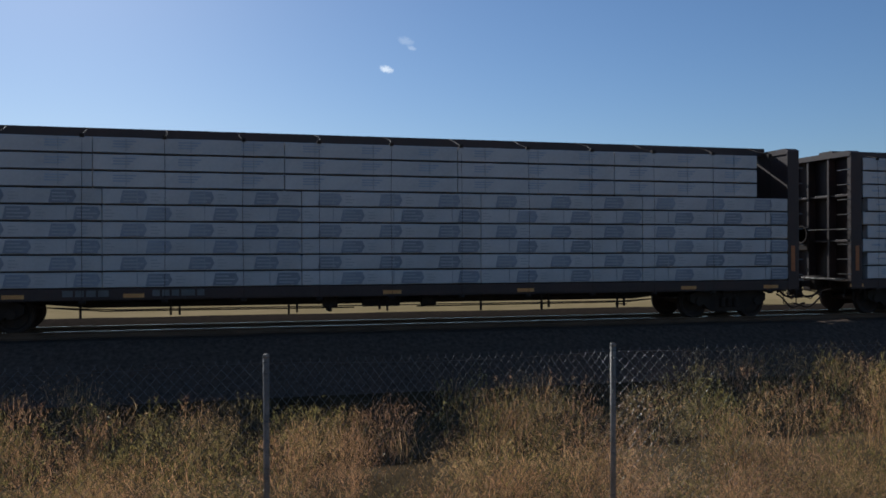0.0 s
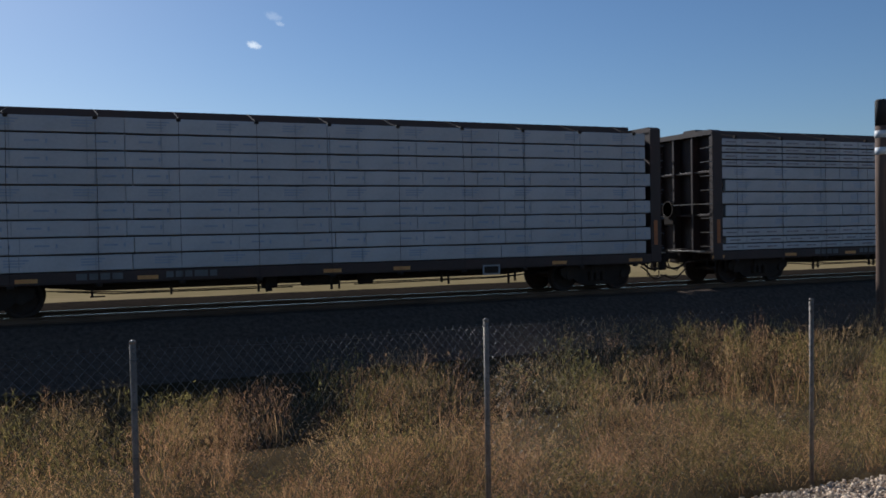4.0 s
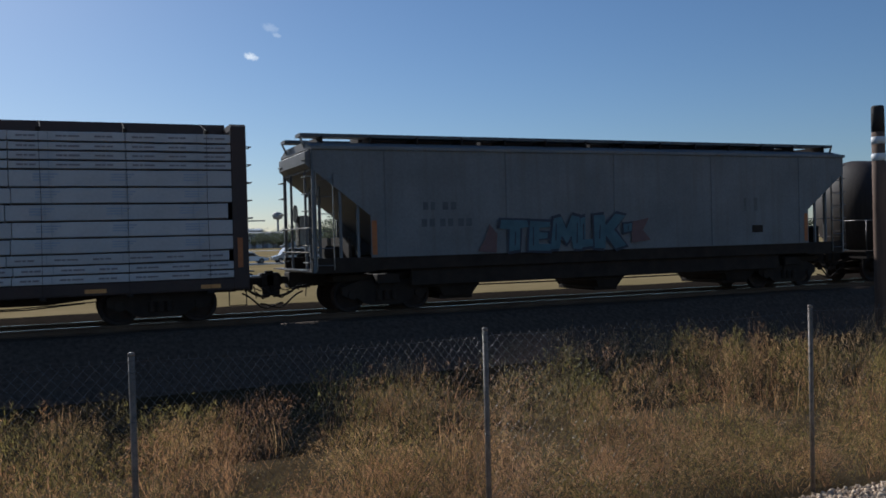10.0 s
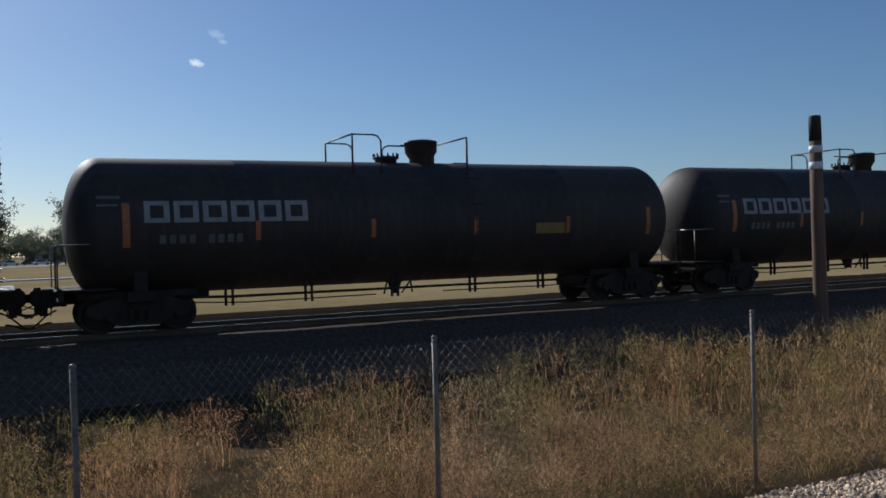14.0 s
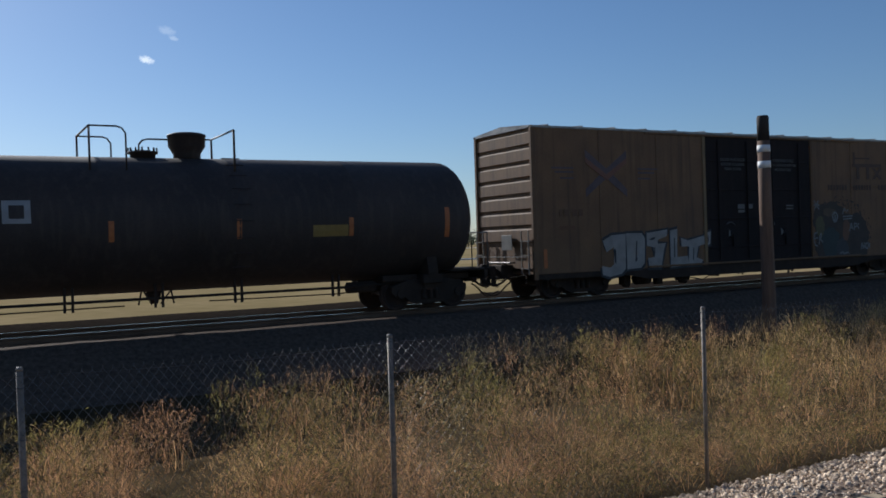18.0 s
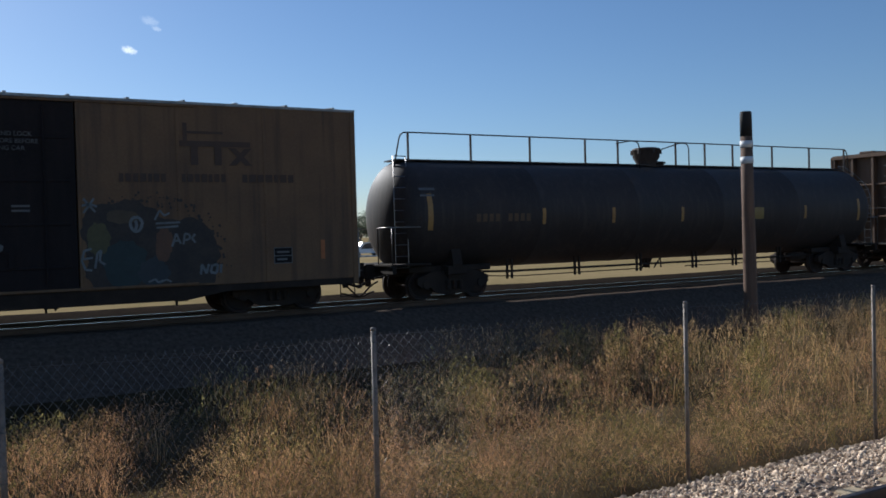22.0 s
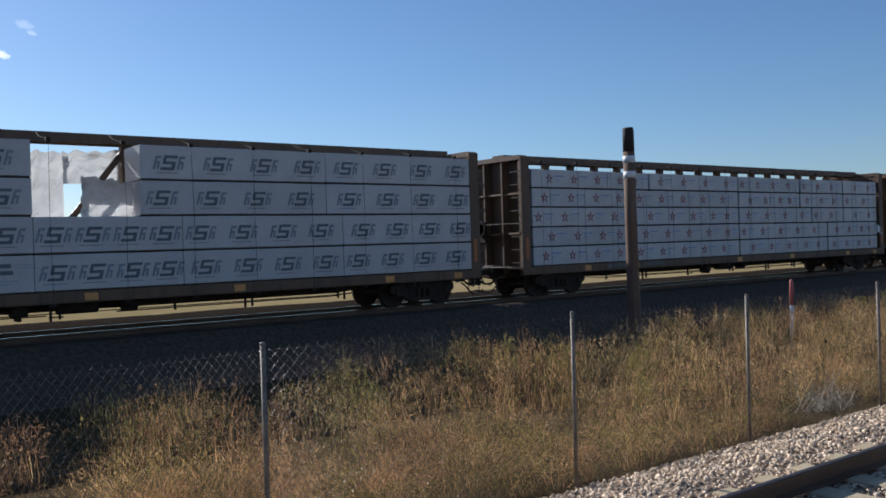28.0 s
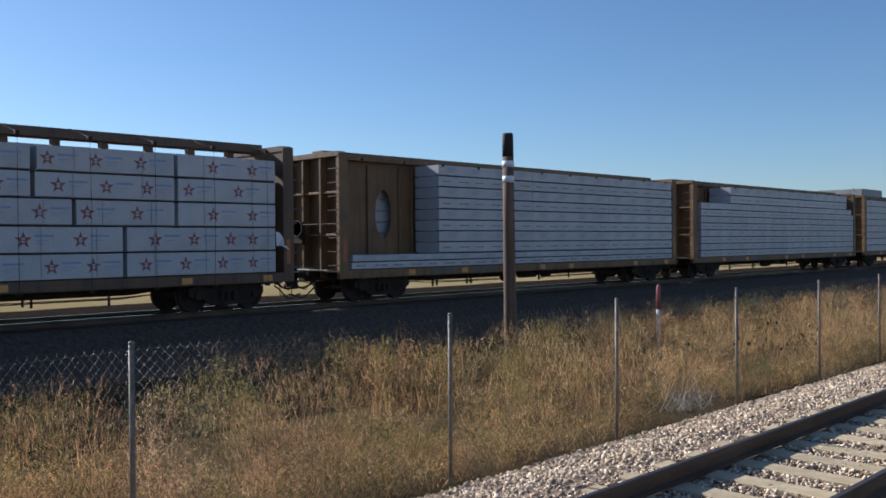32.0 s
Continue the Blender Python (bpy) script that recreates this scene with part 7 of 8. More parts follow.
    # low bushes that close the gaps between the clumps, and thinner growth down the bank
    for i in range(3400):
        x, y = rng.uniform(-6.5, 40), 6.55 + 10.5 * rng.random() ** 2.1
        near = y < 12.0
        if not near and rng.random() < 0.3:
            continue
        p = noise.noise(Vector((x * 0.35, y * 0.5, 41.0)))
        h = rng.uniform(0.24, 0.48) if near else rng.uniform(0.15, 0.36)
        roll = rng.random() + 0.35 * p
        gap = noise.noise(Vector((x * 1.05, y * 0.9, 17.0)))
        # low bushes in the gaps get the dark colour, standing in for shade
        k = "pale" if x > 13 and roll > 0.55 else "dark" if (y > 10.5 and roll < 0.6) or gap < -0.12 else "green" if roll < 0.40 else "rust" if roll < 0.72 else "tan"
        grow(k, x, y, h, h * rng.uniform(1.0, 1.5), True)
    # an olive fringe along the foot of the fence, dark bushes painting its shade
    for i in range(1500):
        x, y = rng.uniform(-5, 34), 6.5 + 1.9 * rng.random()
        h = rng.uniform(0.20, 0.44)
        grow((("green", "tan", "rust", "dark", "green", "rust") if x < 4 else ("green", "dark", "green", "rust", "green", "tan"))[rng.integers(0, 6)], x, y, h, h * rng.uniform(1.0, 1.6), True)
    # tall dry grass, thick towards the far end
    for i in range(900):
        x, y = rng.uniform(-7, 46), rng.uniform(6.9, 13.5)
        p = noise.noise(Vector((x * 0.22, y * 0.35, 5.0)))
        if p + 0.03 * (x - 15) < 0.10 or noise.noise(Vector((x * 0.9, y * 0.9, 31.0))) < -0.1:
            continue
        if x < 4.2 and rng.random() < 0.75:
            continue
        h = rng.uniform(0.55, 1.0) + max(0.0, -0.80 - ground_z(x, y)) * 0.8
        grow("gold" if rng.random() < 0.7 else "straw", x, y, h, rng.uniform(0.6, 1.1))
    # a small stand of bushes by the second bay of the fence
    for i in range(16):
        x, y, tall = rng.uniform(-2.6, 0.1), rng.uniform(6.9, 8.8), rng.uniform(0.55, 0.8)
        for j in range(3):
            grow("rust" if rng.random() < 0.5 else "tan", x + rng.normal(0, 0.07), y + rng.normal(0, 0.07), tall * rng.uniform(0.82, 1.1), rng.uniform(0.5, 0.8))
    # low olive and tan bushes over a bare spot
    for i in range(14):
        x, y, tall = rng.uniform(2.7, 4.6), rng.uniform(7.6, 10.2), rng.uniform(0.5, 0.75)
        for j in range(3):
            grow(("green", "tan", "rust")[rng.integers(0, 3)], x + rng.normal(0, 0.1), y + rng.normal(0, 0.1), tall * rng.uniform(0.8, 1.1), rng.uniform(0.45, 0.75))
    names = {"tan": ("dry_tan_weeds", "dry tan bushy weeds behind the fence"), "rust": ("rusty_weeds", "rust-brown dried bushy weeds behind the fence"), "green": ("olive_weeds", "olive green weeds among the dry ones"), "dark": ("dark_olive_shrubs", "dark olive shrubs along the foot of the bank, and shade painted between weeds"), "straw": ("pale_straw_grass", "pale straw-coloured tall dry grass"), "gold": ("golden_dry_grass", "golden brown tall dry grass"), "pale": ("pale_dry_weeds", "pale straw-coloured bushy dry weeds")}
    for k, (vs, fs, _) in batches.items():
        if vs:
            me = fill_mesh(names[k][0], np.concatenate(vs), np.concatenate(fs), kinds[k][1])
            thing(names[k][0], me, None, names[k][1], "weeds", kind="stuff")


def near_bed_z(y):
    d = abs(y - NEAR_Y)
    if d < 1.65:
        return NEAR_Z - 0.205
    return NEAR_Z - 0.20 + (d - 1.65) / 1.0 * (-0.70 - (NEAR_Z - 0.20))


def stones():
    rng = np.random.default_rng(4)
    cube = np.array([(x, y, z) for x in (-1, 1) for y in (-1, 1) for z in (-1, 1)], float)
    quads = np.array([(0, 1, 3, 2), (4, 6, 7, 5), (0, 4, 5, 1), (2, 3, 7, 6), (0, 2, 6, 4), (1, 5, 7, 3)])
    xs, ys, ss = [], [], []
    for xa, xb, ya, yb, dens, size in ((4.5, 20, 4.44, 6.35, 880, 0.0212), (20, 42, 4.44, 6.35, 320, 0.034), (5, 26, 2.92, 4.28, 640, 0.021), (5, 14, 1.6, 2.78, 380, 0.025), (42, 75, 4.44, 6.3, 110, 0.05)):
        n = int((xb - xa) * (yb - ya) * dens)
        xs.append(rng.uniform(xa, xb, n))
        ys.append(rng.uniform(ya, yb, n))
        ss.append(np.full(n, size))
    xs, ys, ss = np.concatenate(xs), np.concatenate(ys), np.concatenate(ss)
    # keep the tie tops clear
    on_tie = (np.abs(ys - NEAR_Y) < 1.27) & (np.abs((xs + 0.31) % 0.62 - 0.31) < 0.15)
    drop = on_tie & (rng.random(len(xs)) < 0.86)
    xs, ys, ss = xs[~drop], ys[~drop], ss[~drop]
    n = len(xs)
    zs = np.array([near_bed_z(y) for y in ys]) + rng.uniform(-0.012, 0.022, n)
    scale = ss[:, None] * rng.uniform(0.5, 1.1, (n, 3)) * (0.7 + 0.75 * rng.random((n, 1)) ** 2.5) * np.array([1, 1, 0.75])
    V = cube[None] * (1 + rng.uniform(-0.55, 0.15, (n, 8, 3))) * scale[:, None, :]
    a, b = rng.uniform(0, 6.283, n), rng.normal(0, 0.5, n)
    ca, sa, cb, sb = np.cos(a)[:, None], np.sin(a)[:, None], np.cos(b)[:, None], np.sin(b)[:, None]
    X, Y, Zc = V[..., 0], V[..., 1] * cb - V[..., 2] * sb, V[..., 1] * sb + V[..., 2] * cb
    W = np.stack([X * ca - Y * sa + xs[:, None], X * sa + Y * ca + ys[:, None], Zc + zs[:, None]], -1).reshape(-1, 3)
    F = (quads[None] + 8 * np.arange(n)[:, None, None]).reshape(-1, 4)
    me = fill_mesh("ballast_stones", W, F, M_STONE)
    thing("ballast_stones", me, None, "loose tan and grey crushed ballast stones", "ballast", kind="stuff")


def dead_brush():
    """A heap of bleached, leafless twigs lying at the foot of the weeds."""
    rng = np.random.default_rng(9)
    m = leafy("bleached_twig", (0.30, 0.265, 0.215), (0.50, 0.455, 0.385), 0.35)
    V, F = [], []
    for s in range(110):
        a = rng.uniform(0, 6.283)
        v, f, pts = ribbon(rng, (rng.normal(0, 0.35), rng.normal(0, 0.14), 0.02), (math.cos(a), 0.5 * math.sin(a), rng.uniform(0.15, 1.2)), rng.uniform(0.35, 0.85), 0.013, 0.2, 4)
        n = len(V)
        V.extend(v)
        F.extend((i + n, j + n, k + n) for i, j, k in f)
    thing("dead_brush", fill_mesh("dead_brush", np.array(V), np.array(F), m), None, "bleached heap of dead twigs at the fence", "dead brush", at=(12.1, 6.85, ground_z(12.1, 6.85) - 0.01))


def dried_flowers():
    """Dark seed heads with a few yellow rays, on bent stalks among the weeds by the fence."""
    rng = random.Random(17)
    head = mat("dried_flower_head", (0.018, 0.013, 0.009), (0.045, 0.032, 0.020), 0.9, 30, 90)
    ray = leafy("faded_yellow_ray", (0.42, 0.27, 0.05), (0.60, 0.42, 0.10), 0.3)
    stalk = leafy("dry_stalk", (0.16, 0.13, 0.06), (0.30, 0.24, 0.12), 0.3)
    for i in range(16):
        x, y = rng.uniform(12.6, 19.5), rng.uniform(6.75, 7.7)
        z, h = ground_z(x, y), rng.uniform(0.55, 1.05)
        o = thing("dried_sunflower", None, None, "dried dark sunflower head on a bent stalk", "flower", group="sunflowers by the fence", at=(x, y, z))
        lean = (rng.uniform(-0.12, 0.12), rng.uniform(-0.18, -0.05))
        part("stalk", Geo().path([(0, 0, -0.05), (lean[0] * 0.3, lean[1] * 0.3, h * 0.6), (lean[0], lean[1], h)], 0.006, 5), stalk, o)
        part("seed_head", Geo().lathe([(-0.02, 0.012), (-0.008, 0.034), (0.006, 0.030), (0.010, 0.008)], (lean[0], lean[1] - 0.01, h), "y", 10), head, o)
        rays = Geo()
        for k in range(9):
            a = k * 0.698 + rng.uniform(-0.2, 0.2)
            c, d = math.cos(a), math.sin(a)
            rays.add([(lean[0] + c * 0.028 - d * 0.009, lean[1] - 0.014, h + d * 0.028 + c * 0.009), (lean[0] + c * 0.028 + d * 0.009, lean[1] - 0.014, h + d * 0.028 - c * 0.009), (lean[0] + c * 0.062, lean[1] - 0.03, h + d * 0.062)], [(0, 1, 2)])
        tagged(part("petals", rays, ray, o), kind="stuff")


def green_shrubs():
    """Fresh low shrubs at the foot of the fence, taller grey-green ones behind."""
    rng = np.random.default_rng(51)
    fresh = leafy("fresh_green_leaf", (0.050, 0.070, 0.020), (0.150, 0.175, 0.060), 0.45, 0.6, 0.02)
    sage = leafy("grey_green_leaf", (0.090, 0.092, 0.048), (0.270, 0.265, 0.150), 0.5, 0.6, 0.02)
    for x, y, h, wide in ((25.5, 12.3, 1.50, 0.75), (26.5, 12.8, 1.35, 0.70), (29.2, 13.0, 1.15, 0.65), (31.6, 12.2, 1.60, 0.80), (32.8, 12.7, 1.45, 0.75), (34.6, 12.4, 1.30, 0.70), (14.6, 6.95, 0.50, 0.55), (15.3, 7.05, 0.58, 0.60), (16.0, 6.95, 0.42, 0.50), (18.9, 7.0, 0.62, 0.60), (19.7, 7.1, 0.72, 0.65), (20.5, 7.0, 0.60, 0.60)):
        V, F, n = [], [], 0
        for k in range(5):
            v, f = plant(rng, "leafy", False)
            o = rng.normal(0, 0.16, 2)
            V.append(v * np.array([wide, wide, h * rng.uniform(0.7, 1.0)]) + np.array([o[0], o[1], -0.02]))
            F.append(f + n)
            n += len(v)
        thing("green_shrub", fill_mesh("green_shrub", np.concatenate(V), np.concatenate(F), sage if h > 1 else fresh), None, "tall grey-green shrub among golden weeds" if h > 1 else "low fresh green shrub at the fence foot", "shrub", group="green shrubs along the fence", at=(x, y, ground_z(x, y)))


weeds()
green_shrubs()
dried_flowers()
dead_brush()
stones()

# ---- beyond the train ----
M_LEAF = leafy("tree_leaf", (0.075, 0.092, 0.066), (0.135, 0.150, 0.105), 0.35)
M_LEAF_DRY = leafy("autumn_leaf", (0.10, 0.105, 0.070), (0.17, 0.165, 0.105), 0.35)
M_BARK = mat("tree_bark", (0.06, 0.045, 0.035), (0.13, 0.10, 0.08), 0.9, 4, 30)
M_KERB = mat("pale_concrete", (0.50, 0.49, 0.46), (0.64, 0.62, 0.58), 0.85, 2, 20)
M_ROAD = mat("grey_asphalt", (0.045, 0.045, 0.047), (0.075, 0.074, 0.073), 0.8, 1, 20)
M_LAWN = mat("green_lawn", (0.07, 0.085, 0.03), (0.14, 0.15, 0.06), 0.95, 0.3, 6)
M_SHED = mat("white_metal_siding", (0.50, 0.52, 0.54), (0.66, 0.67, 0.68), 0.5, 0.4, 6)
M_SHED_DARK = mat("grey_metal_siding", (0.20, 0.21, 0.22), (0.30, 0.31, 0.32), 0.6, 0.4, 6)
M_GLASS = mat("dark_window_glass", (0.02, 0.025, 0.03), (0.035, 0.04, 0.045), 0.08, 2, 20, bump=0)
M_TYRE = mat("tyre_rubber", (0.012, 0.012, 0.012), (0.025, 0.025, 0.025), 0.9, 6, 40)


def strip(name, y0, y1, z, material, label, category, x0=-400, x1=600, h=0.0):
    g = Geo().box(x0, x1, y0, y1, z - 0.3, z + h)
    return thing(name, g, material, label, category, kind="structure")


strip("kerb", 101.2, 101.9, -0.55, M_KERB, "pale concrete kerb along the field road", "kerb")
strip("road", 102.0, 108.5, -0.64, M_ROAD, "grey asphalt road across the field", "road")
strip("far_road", 262, 274, -0.60, M_KERB, "sunlit pale far road", "road")
strip("lawn", 225, 261.5, -0.62, M_LAWN, "green lawn before the far trees", "lawn", -120, 12)


def tree_mesh(seed, height, spread, leaves, bare):
    rng = np.random.default_rng(seed)
    wood = Geo()
    tips = []
    th = height * (0.22 if not bare else 0.3)
    wood.tube((0, 0, -0.3), (0, 0, th), height * 0.022, 8, height * 0.017)
    for b in range(9):
        a, up = b * 2.4 + rng.uniform(-0.4, 0.4), rng.uniform(0.5, 1.0)
        p = Vector((0, 0, th * rng.uniform(0.75, 1.0)))
        r = height * 0.011
        for k in range(4):
            q = p + Vector((math.cos(a) * spread * rng.uniform(0.10, 0.26), math.sin(a) * spread * rng.uniform(0.10, 0.26), height * up * rng.uniform(0.13, 0.24)))
            wood.tube(tuple(p), tuple(q), r, 5, r * 0.6)
            tips.append(q)
            for m in range(2):
                e = q + Vector((rng.normal(0, spread * 0.12), rng.normal(0, spread * 0.12), height * rng.uniform(0.02, 0.10)))
                wood.tube(tuple(q), tuple(e), r * 0.45, 4, r * 0.15)
                tips.append(e)
            p, r, a = q, r * 0.6, a + rng.uniform(-0.5, 0.5)
    V, F = [], []
    for i in range(leaves):
        c = tips[rng.integers(0, len(tips))]
        p = np.array(c) + rng.normal(0, 1, 3) * np.array([spread * 0.075, spread * 0.075, height * 0.042])
        if p[2] < height * 0.12:
            continue
        for k in range(3):
            s = height * rng.uniform(0.010, 0.018)
            o = p + rng.normal(0, s * 1.6, 3)
            n = len(V)
            V += [o + rng.normal(0, s, 3), o + rng.normal(0, s, 3), o + rng.normal(0, s, 3)]
            F.append((n, n + 1, n + 2))
    return wood.mesh("trunk", M_BARK, fix=False), (np.array(V), np.array(F)) if V else None


def trees():
    kinds = []
    for i in range(5):
        w, c = tree_mesh(20 + i, 10.0, 9.0, 1500, False)
        kinds.append((w, fill_mesh("crown", c[0], c[1], M_LEAF), "leafy dark green tree on the far side"))
    for i in range(2):
        w, c = tree_mesh(40 + i, 10.0, 5.0, 1300, True)
        kinds.append((w, fill_mesh("crown", c[0], c[1], M_LEAF_DRY), "thinly leaved tall tree with open crown"))
    proto = []
    for w, c, label in kinds:
        t = thing("tree", None, None, label, "tree", group="trees beyond the field")
        part("trunk", w, None, t)
        part("crown", c, None, t)
        proto.append(t)
    rnd = random.Random(8)
    spots = [(-0.9, 300, 21.5, 5), (-7.1, 262, 20.5, 6), (-8.3, 275, 18, 5), (4.0, 262, 15.5, 6), (-4.7, 280, 12.5, 0), (3.4, 250, 10.5, 1), (16.8, 240, 10.2, 2), (19.4, 285, 11.5, 3), (20.4, 270, 9.5, 6), (18.6, 300, 10, 4), (15.2, 420, 11, 1), (17.8, 250, 8.5, 0), (25.1, 285, 12.5, 3), (25.9, 300, 10.5, 1), (24.2, 305, 9.5, 4)]
    for i in range(46):
        az = -9.5 + i * 0.62 + rnd.uniform(-0.3, 0.3)
        d = rnd.uniform(320, 400)
        top = 0.030 if az < 8 else (0.017 if az < 14 else 0.020)
        spots.append((az, d, (top * rnd.uniform(0.75, 1.1)) * d + 2.0, rnd.randint(0, 4)))
    for i in range(24):
        az = 20 + i * 2.2 + rnd.uniform(-0.8, 0.8)
        spots.append((az, rnd.uniform(330, 420), rnd.uniform(6, 9), rnd.randint(0, 4)))
    used = set()
    for az, d, h, k in spots:
        a = radians(az)
        m = pose(d * math.sin(a), d * math.cos(a), -0.70, 0, 0, rnd.uniform(0, 360))
        if k not in used:
            t = proto[k]
            used.add(k)
            t.matrix_basis = m
        else:
            t = copy_thing(proto[k], m)
        s = h / 10.0
        t.scale = (s, s, s)


def far_woods():
    """A low, uneven belt of brush that closes the horizon."""
    rng = np.random.default_rng(31)
    V, F = [], []
    for i in range(2600):
        az, d = radians(rng.uniform(-24, 88)), rng.uniform(425, 450)
        lift = 4.6 + 2.4 * noise.noise(Vector((az * 14, 0.5, 0.0))) + 1.4 * noise.noise(Vector((az * 60, 2.5, 0.0)))
        o = np.array([d * math.sin(az), d * math.cos(az), -0.7 + lift * rng.random() ** 0.7])
        for k in range(5):
            c = o + rng.normal(0, 0.8, 3) * np.array([1.3, 1.3, 0.55])
            n = len(V)
            V += [c + rng.normal(0, 0.62, 3) for _ in range(3)]
            F.append((n, n + 1, n + 2))
    thing("far_woods", fill_mesh("far_woods", np.array(V), np.array(F), M_LEAF), None, "low grey-green belt of brush beyond the field", "woods", kind="stuff")


def car_thing(x, y, z, turn, paint, label, high=1.45, long=4.5, van=False):
    car = thing("parked_car", None, None, label, "car", group="cars on the far roads", at=(x, y, z))
    car.rotation_euler = (0, 0, radians(turn))
    L, H = long / 2, high
    if van:
        low = [(-L, 0.35), (L, 0.35), (L, 0.75), (L - 0.9, 0.98), (L - 1.5, H), (-L + 0.15, H), (-L, 0.9)]
    else:
        low = [(-L, 0.35), (L, 0.35), (L, 0.68), (L - 1.1, 0.86), (L - 1.9, H), (-L + 1.1, H), (-L + 0.35, 0.92), (-L, 0.85)]
    part("body", Geo().slab(low, -0.86, 0.86), paint, car)
    for s in (-1, 1):
        w = [(L - 1.25, 0.92), (L - 1.95, H - 0.10), (-L + 1.15, H - 0.10), (-L + (0.55 if not van else 0.3), 0.95)]
        part("side_window", Geo().slab(w, s * 0.865, s * 0.875), M_GLASS, car)
    for dx in (-L + 0.8, L - 0.85):
        for s in (-1, 1):
            wheel = part("wheel", Geo().lathe([(s * 0.70, 0.32), (s * 0.88, 0.32)], (dx, 0, 0.33), "y", 16), M_TYRE, car)
            part("rim", Geo().lathe([(s * 0.88, 0.18), (s * 0.89, 0.17)], (dx, 0, 0.33), "y", 12), M_STEEL, wheel)
    for s in (-1, 1):
        part("headlight", Geo().box(L - 0.02, L + 0.01, s * 0.55, s * 0.82, 0.62, 0.76, 0.005), M_WHITE, car)
    return car


def beyond():
    white = mat("car_white_paint", (0.70, 0.71, 0.72), (0.80, 0.80, 0.80), 0.25, 1, 20, bump=0)
    silver = mat("car_silver_paint", (0.36, 0.37, 0.39), (0.46, 0.47, 0.48), 0.25, 1, 20, bump=0, metal=0.4)
    dark = mat("car_dark_paint", (0.025, 0.028, 0.035), (0.045, 0.048, 0.055), 0.25, 1, 20, bump=0)
    rows = [(27.5, 103.8, white, "white car on the field road", False), (24.8, 103.8, silver, "silver van parked on the field road", True), (19.6, 103.8, white, "white sedan on the field road", False), (11.8, 103.8, silver, "silver sedan on the field road", False), (29.8, 104.0, dark, "dark car parked on the field road", False), (34.0, 104.0, silver, "silver sedan parked by the road", False), (49.3, 103.8, white, "white van parked on the field road", True), (54.8, 104.0, silver, "silver sedan parked by the road", False)]
    for x, y, p, lab, van in rows:
        car_thing(x, y, -0.63, 180 if van else 0, p, lab, 1.75 if van else 1.42, 4.7, van)
    rnd = random.Random(2)
    for az, k in ((0.5, 0), (1.5, 2), (2.1, 0), (-5.6, 0), (-6.1, 2), (-6.6, 0), (-5.0, 2), (-7.4, 0), (2.7, 1), (-0.4, 1)):
        a = radians(az)
        car_thing(267 * math.tan(a), 267.0 + rnd.uniform(-2, 2), -0.59, 0, (white, silver, dark)[k], ("white car on the far road", "silver car on the far road", "dark car on the far road")[k], 1.6)
    # long low sheds behind the field
    for x, y, w, h, dpt, m, lab in ((88, 395, 46, 6.6, 20, M_SHED, "long white metal warehouse"), (118, 330, 26, 6.0, 14, M_SHED, "white metal shed beside trees"), (-32, 330, 22, 9.0, 14, M_SHED_DARK, "grey flat-roofed building behind trees"), (70, 420, 34, 8.5, 16, M_SHED_DARK, "grey warehouse behind the field"), (28, 380, 40, 5.5, 14, M_SHED_DARK, "low grey building behind parked cars")):
        b = thing("warehouse", None, None, lab, "building", at=(x, y, -0.7))
        part("wall", Geo().box(-w / 2, w / 2, 0, dpt, 0, h), m, b)
        part("roof", Geo().slab_x([(-0.4, h), (dpt / 2, h + 0.9), (dpt + 0.4, h), (dpt + 0.4, h - 0.2), (-0.4, h - 0.2)], -w / 2 - 0.4, w / 2 + 0.4), M_SHED_DARK if m is M_SHED else M_SHED, b)
        n = int(w / 5)
        for i in range(n):
            part("bay_door", Geo().box(-w / 2 + (i + 0.25) * w / n, -w / 2 + (i + 0.7) * w / n, -0.06, 0.02, 0, h * 0.6), M_SHED_DARK if m is M_SHED else M_GLASS, b)
    # water tower and construction crane, far off
    t = thing("water_tower", None, None, "dark round water tower on a thin stem", "water tower", at=(101, 450, -0.7))
    part("tank", Geo().lathe([(14.0, 0.6), (14.6, 2.2), (16.0, 2.8), (17.4, 2.2), (18.0, 0.4)], (0, 0, 0), "z", 18), M_SHED_DARK, t)
    part("stem", Geo().lathe([(0, 1.0), (2, 0.6), (14.2, 0.6)], (0, 0, 0), "z", 12), M_SHED_DARK, t)
    c = thing("tower_crane", None, None, "thin tower crane far behind the field", "crane", at=(106, 595, -0.7))
    part("mast", Geo().box(-0.6, 0.6, -0.6, 0.6, 0, 17.5), M_SHED_DARK, c)
    part("jib", Geo().box(-4, 19, -0.4, 0.4, 16.8, 17.6), M_SHED_DARK, c)
    # tall plant with a flat roof unit far along the line
    b = thing("industrial_building", None, None, "pale flat-roofed industrial building beyond the train", "building", at=(148, 53, -0.7))
    part("wall", Geo().box(-1.5, 10, -1.2, 9, 0, 9.2), M_SHED, b)
    part("roof_unit", Geo().box(-1.2, 8, -1.0, 6, 9.2, 10.5, 0.05), M_SHED_DARK, b)
    part("antenna", Geo().tube((-2.0, 0, 0.0), (-2.0, 0, 10.6), 0.06, 6), M_SHED_DARK, b)


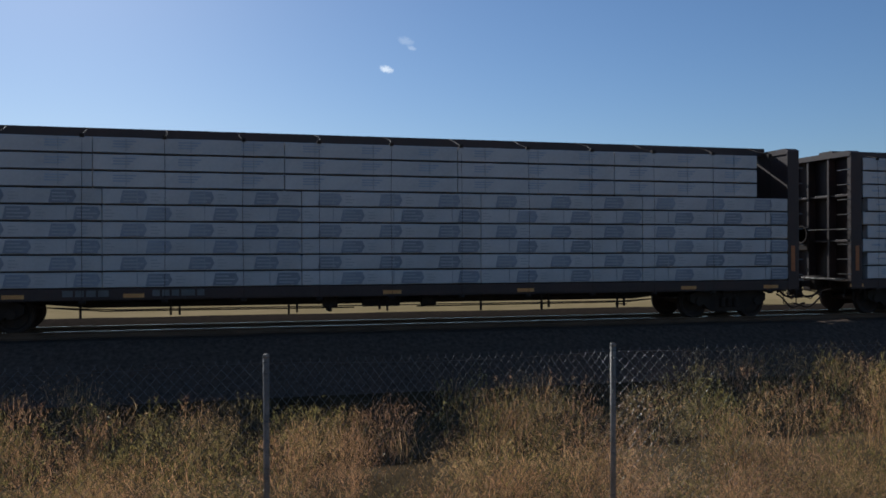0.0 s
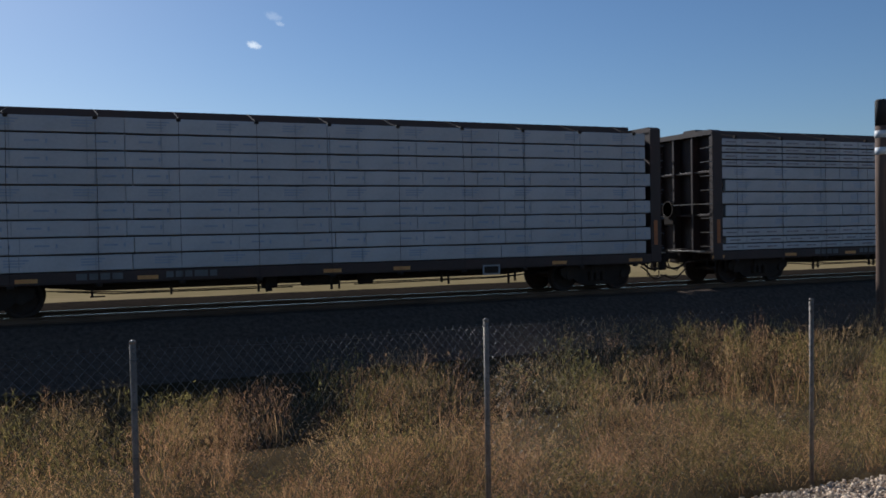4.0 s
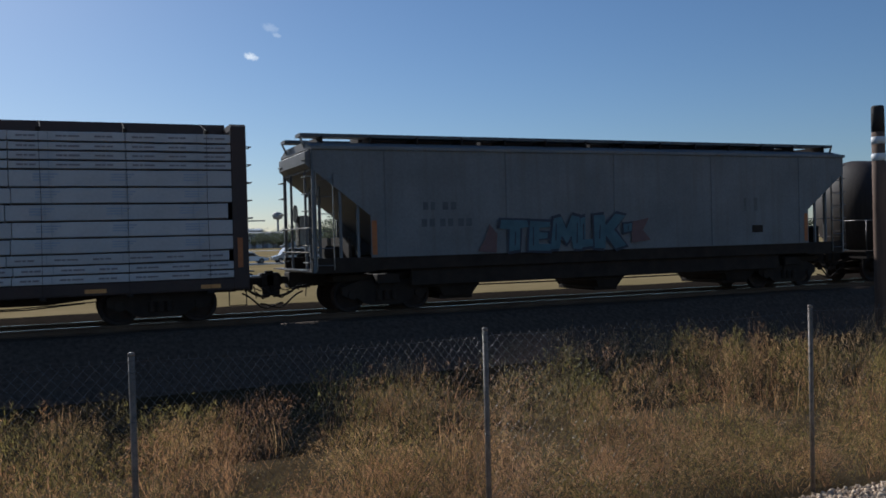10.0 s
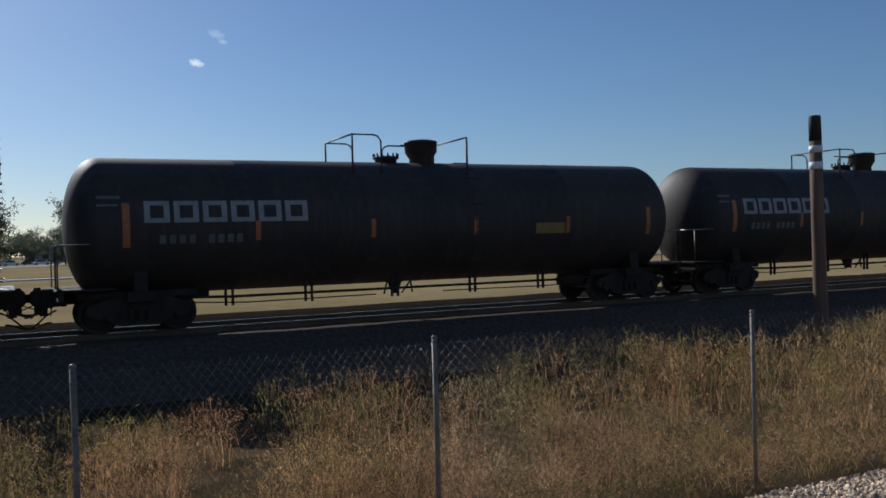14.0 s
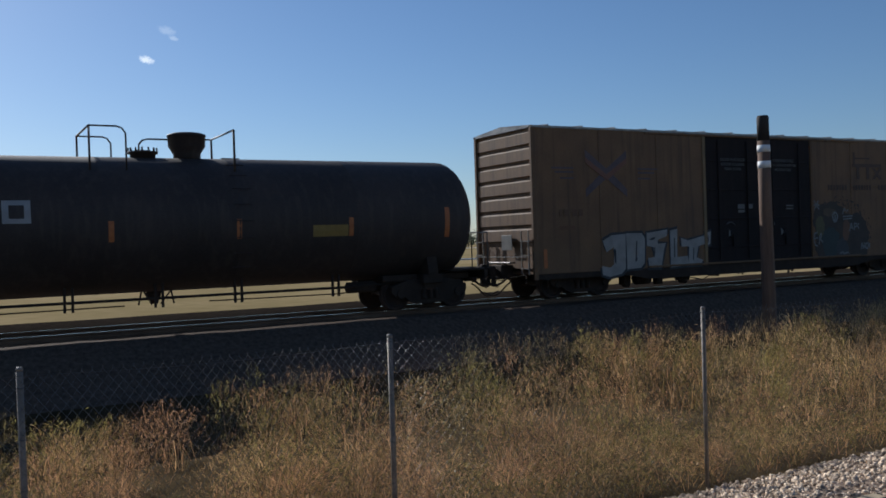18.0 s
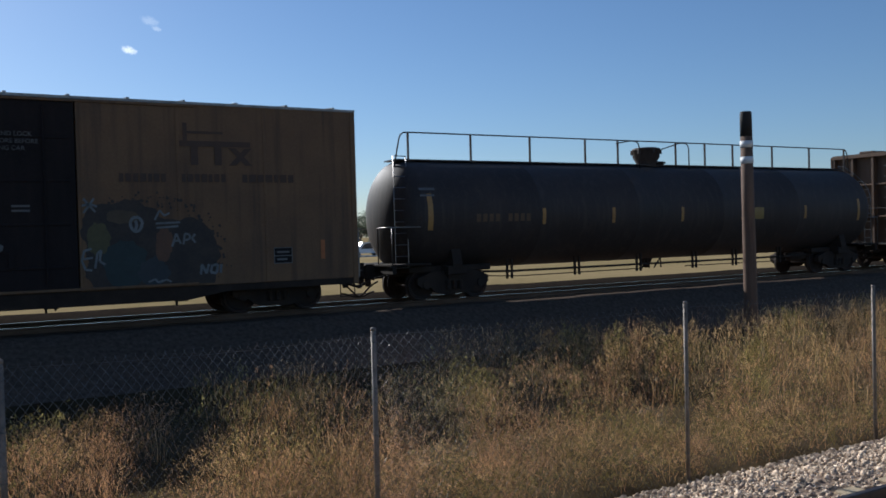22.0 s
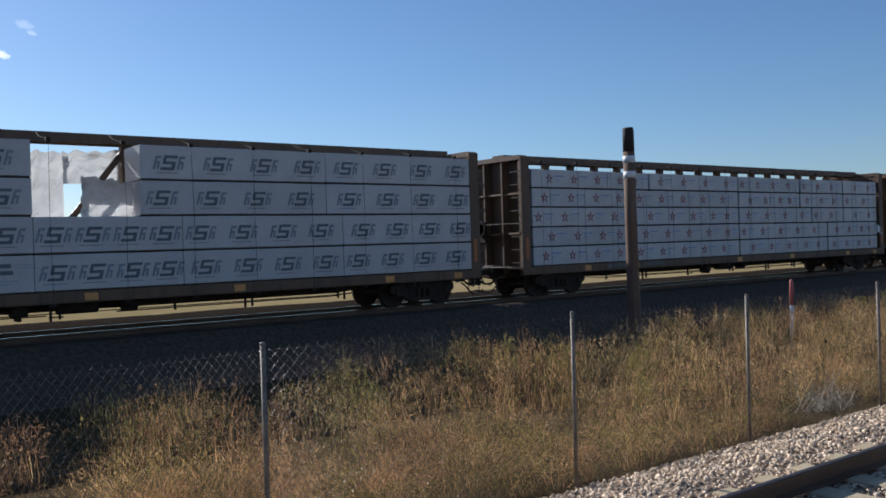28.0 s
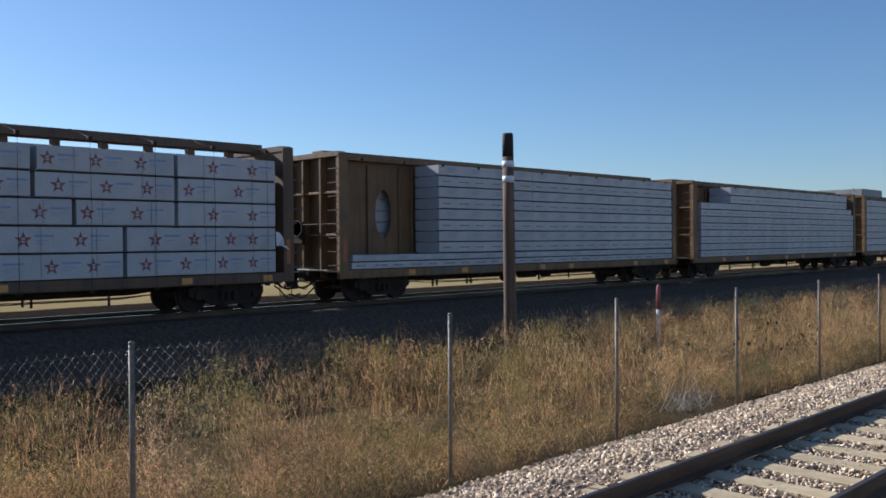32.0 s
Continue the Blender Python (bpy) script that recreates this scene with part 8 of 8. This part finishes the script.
def cloud_material(name, strength, cut):
    m = bpy.data.materials.new(name)
    m.use_nodes = True
    n, l = m.node_tree.nodes, m.node_tree.links
    n.remove(n["Principled BSDF"])
    tc = n.new("ShaderNodeTexCoord")
    noi = n.new("ShaderNodeTexNoise")
    noi.inputs["Scale"].default_value, noi.inputs["Detail"].default_value = 0.085, 8
    l.new(tc.outputs["Object"], noi.inputs["Vector"])
    grad = n.new("ShaderNodeTexGradient")
    grad.gradient_type = "SPHERICAL"
    mp = n.new("ShaderNodeMapping")
    mp.inputs["Scale"].default_value = (1 / 34.0, 1 / 34.0, 1 / 17.0)
    l.new(tc.outputs["Object"], mp.inputs["Vector"])
    l.new(mp.outputs["Vector"], grad.inputs["Vector"])
    mul = n.new("ShaderNodeMath")
    mul.operation = "MULTIPLY"
    l.new(noi.outputs["Fac"], mul.inputs[0])
    l.new(grad.outputs["Fac"], mul.inputs[1])
    mr = n.new("ShaderNodeMapRange")
    mr.inputs["From Min"].default_value, mr.inputs["From Max"].default_value, mr.inputs["To Max"].default_value = cut, cut + 0.22, strength
    l.new(mul.outputs[0], mr.inputs["Value"])
    em, tr, mix = n.new("ShaderNodeEmission"), n.new("ShaderNodeBsdfTransparent"), n.new("ShaderNodeMixShader")
    em.inputs["Color"].default_value, em.inputs["Strength"].default_value = (0.92, 0.97, 1.0, 1), 1.05
    l.new(mr.outputs["Result"], mix.inputs["Fac"])
    l.new(tr.outputs[0], mix.inputs[1])
    l.new(em.outputs[0], mix.inputs[2])
    l.new(mix.outputs[0], n["Material Output"].inputs["Surface"])
    return m


def clouds():
    for az, el, s, strength, cut in ((11.25, 11.65, 1.05, 0.95, 0.17), (12.5, 13.4, 1.15, 0.22, 0.15), (12.9, 12.95, 0.6, 0.28, 0.13)):
        a, e = radians(az), radians(el)
        d = 2600.0
        g = Geo().add([(-36, 0, -22), (36, 0, -22), (36, 0, 22), (-36, 0, 22)], [(0, 1, 2, 3)])
        o = thing("cloud_backdrop", g.mesh("cloud_backdrop", cloud_material("thin_cloud", strength, cut), fix=False), None, "small wispy white cloud in blue sky", "cloud", kind="structure")
        o.location = (d * math.sin(a) * math.cos(e), d * math.cos(a) * math.cos(e), d * math.sin(e))
        o.rotation_euler = (0, radians(18), -a)
        o.scale = (s, s, s)


trees()
far_woods()
beyond()
clouds()

# ---- ties, last of the large pieces ----
place_ties(*freight, TRACK_Y, -14.0, 75.0, 170)
place_ties(*nearer, NEAR_Y, -18.6, 60.0, 130)


def motions():
    times = [float(t) for t in range(33)]
    for ob, x, y, z in MOVERS:
        walk(ob, [(t, pose(x - shift(t), y, z)) for t in times])
    # wheels roll on the rail
    ticks = [i / 15.0 for i in range(481)]
    made = {}
    for w, dx in WHEELSETS:
        if dx not in made:
            walk(w, [(t, pose(dx, 0, 0.42, 0, -math.degrees(shift(t) / 0.42), 0)) for t in ticks])
            made[dx] = w.animation_data
        else:
            w.rotation_mode = "QUATERNION"
            keys = w.animation_data_create()
            keys.action, keys.action_slot = made[dx].action, made[dx].action_slot


motions()
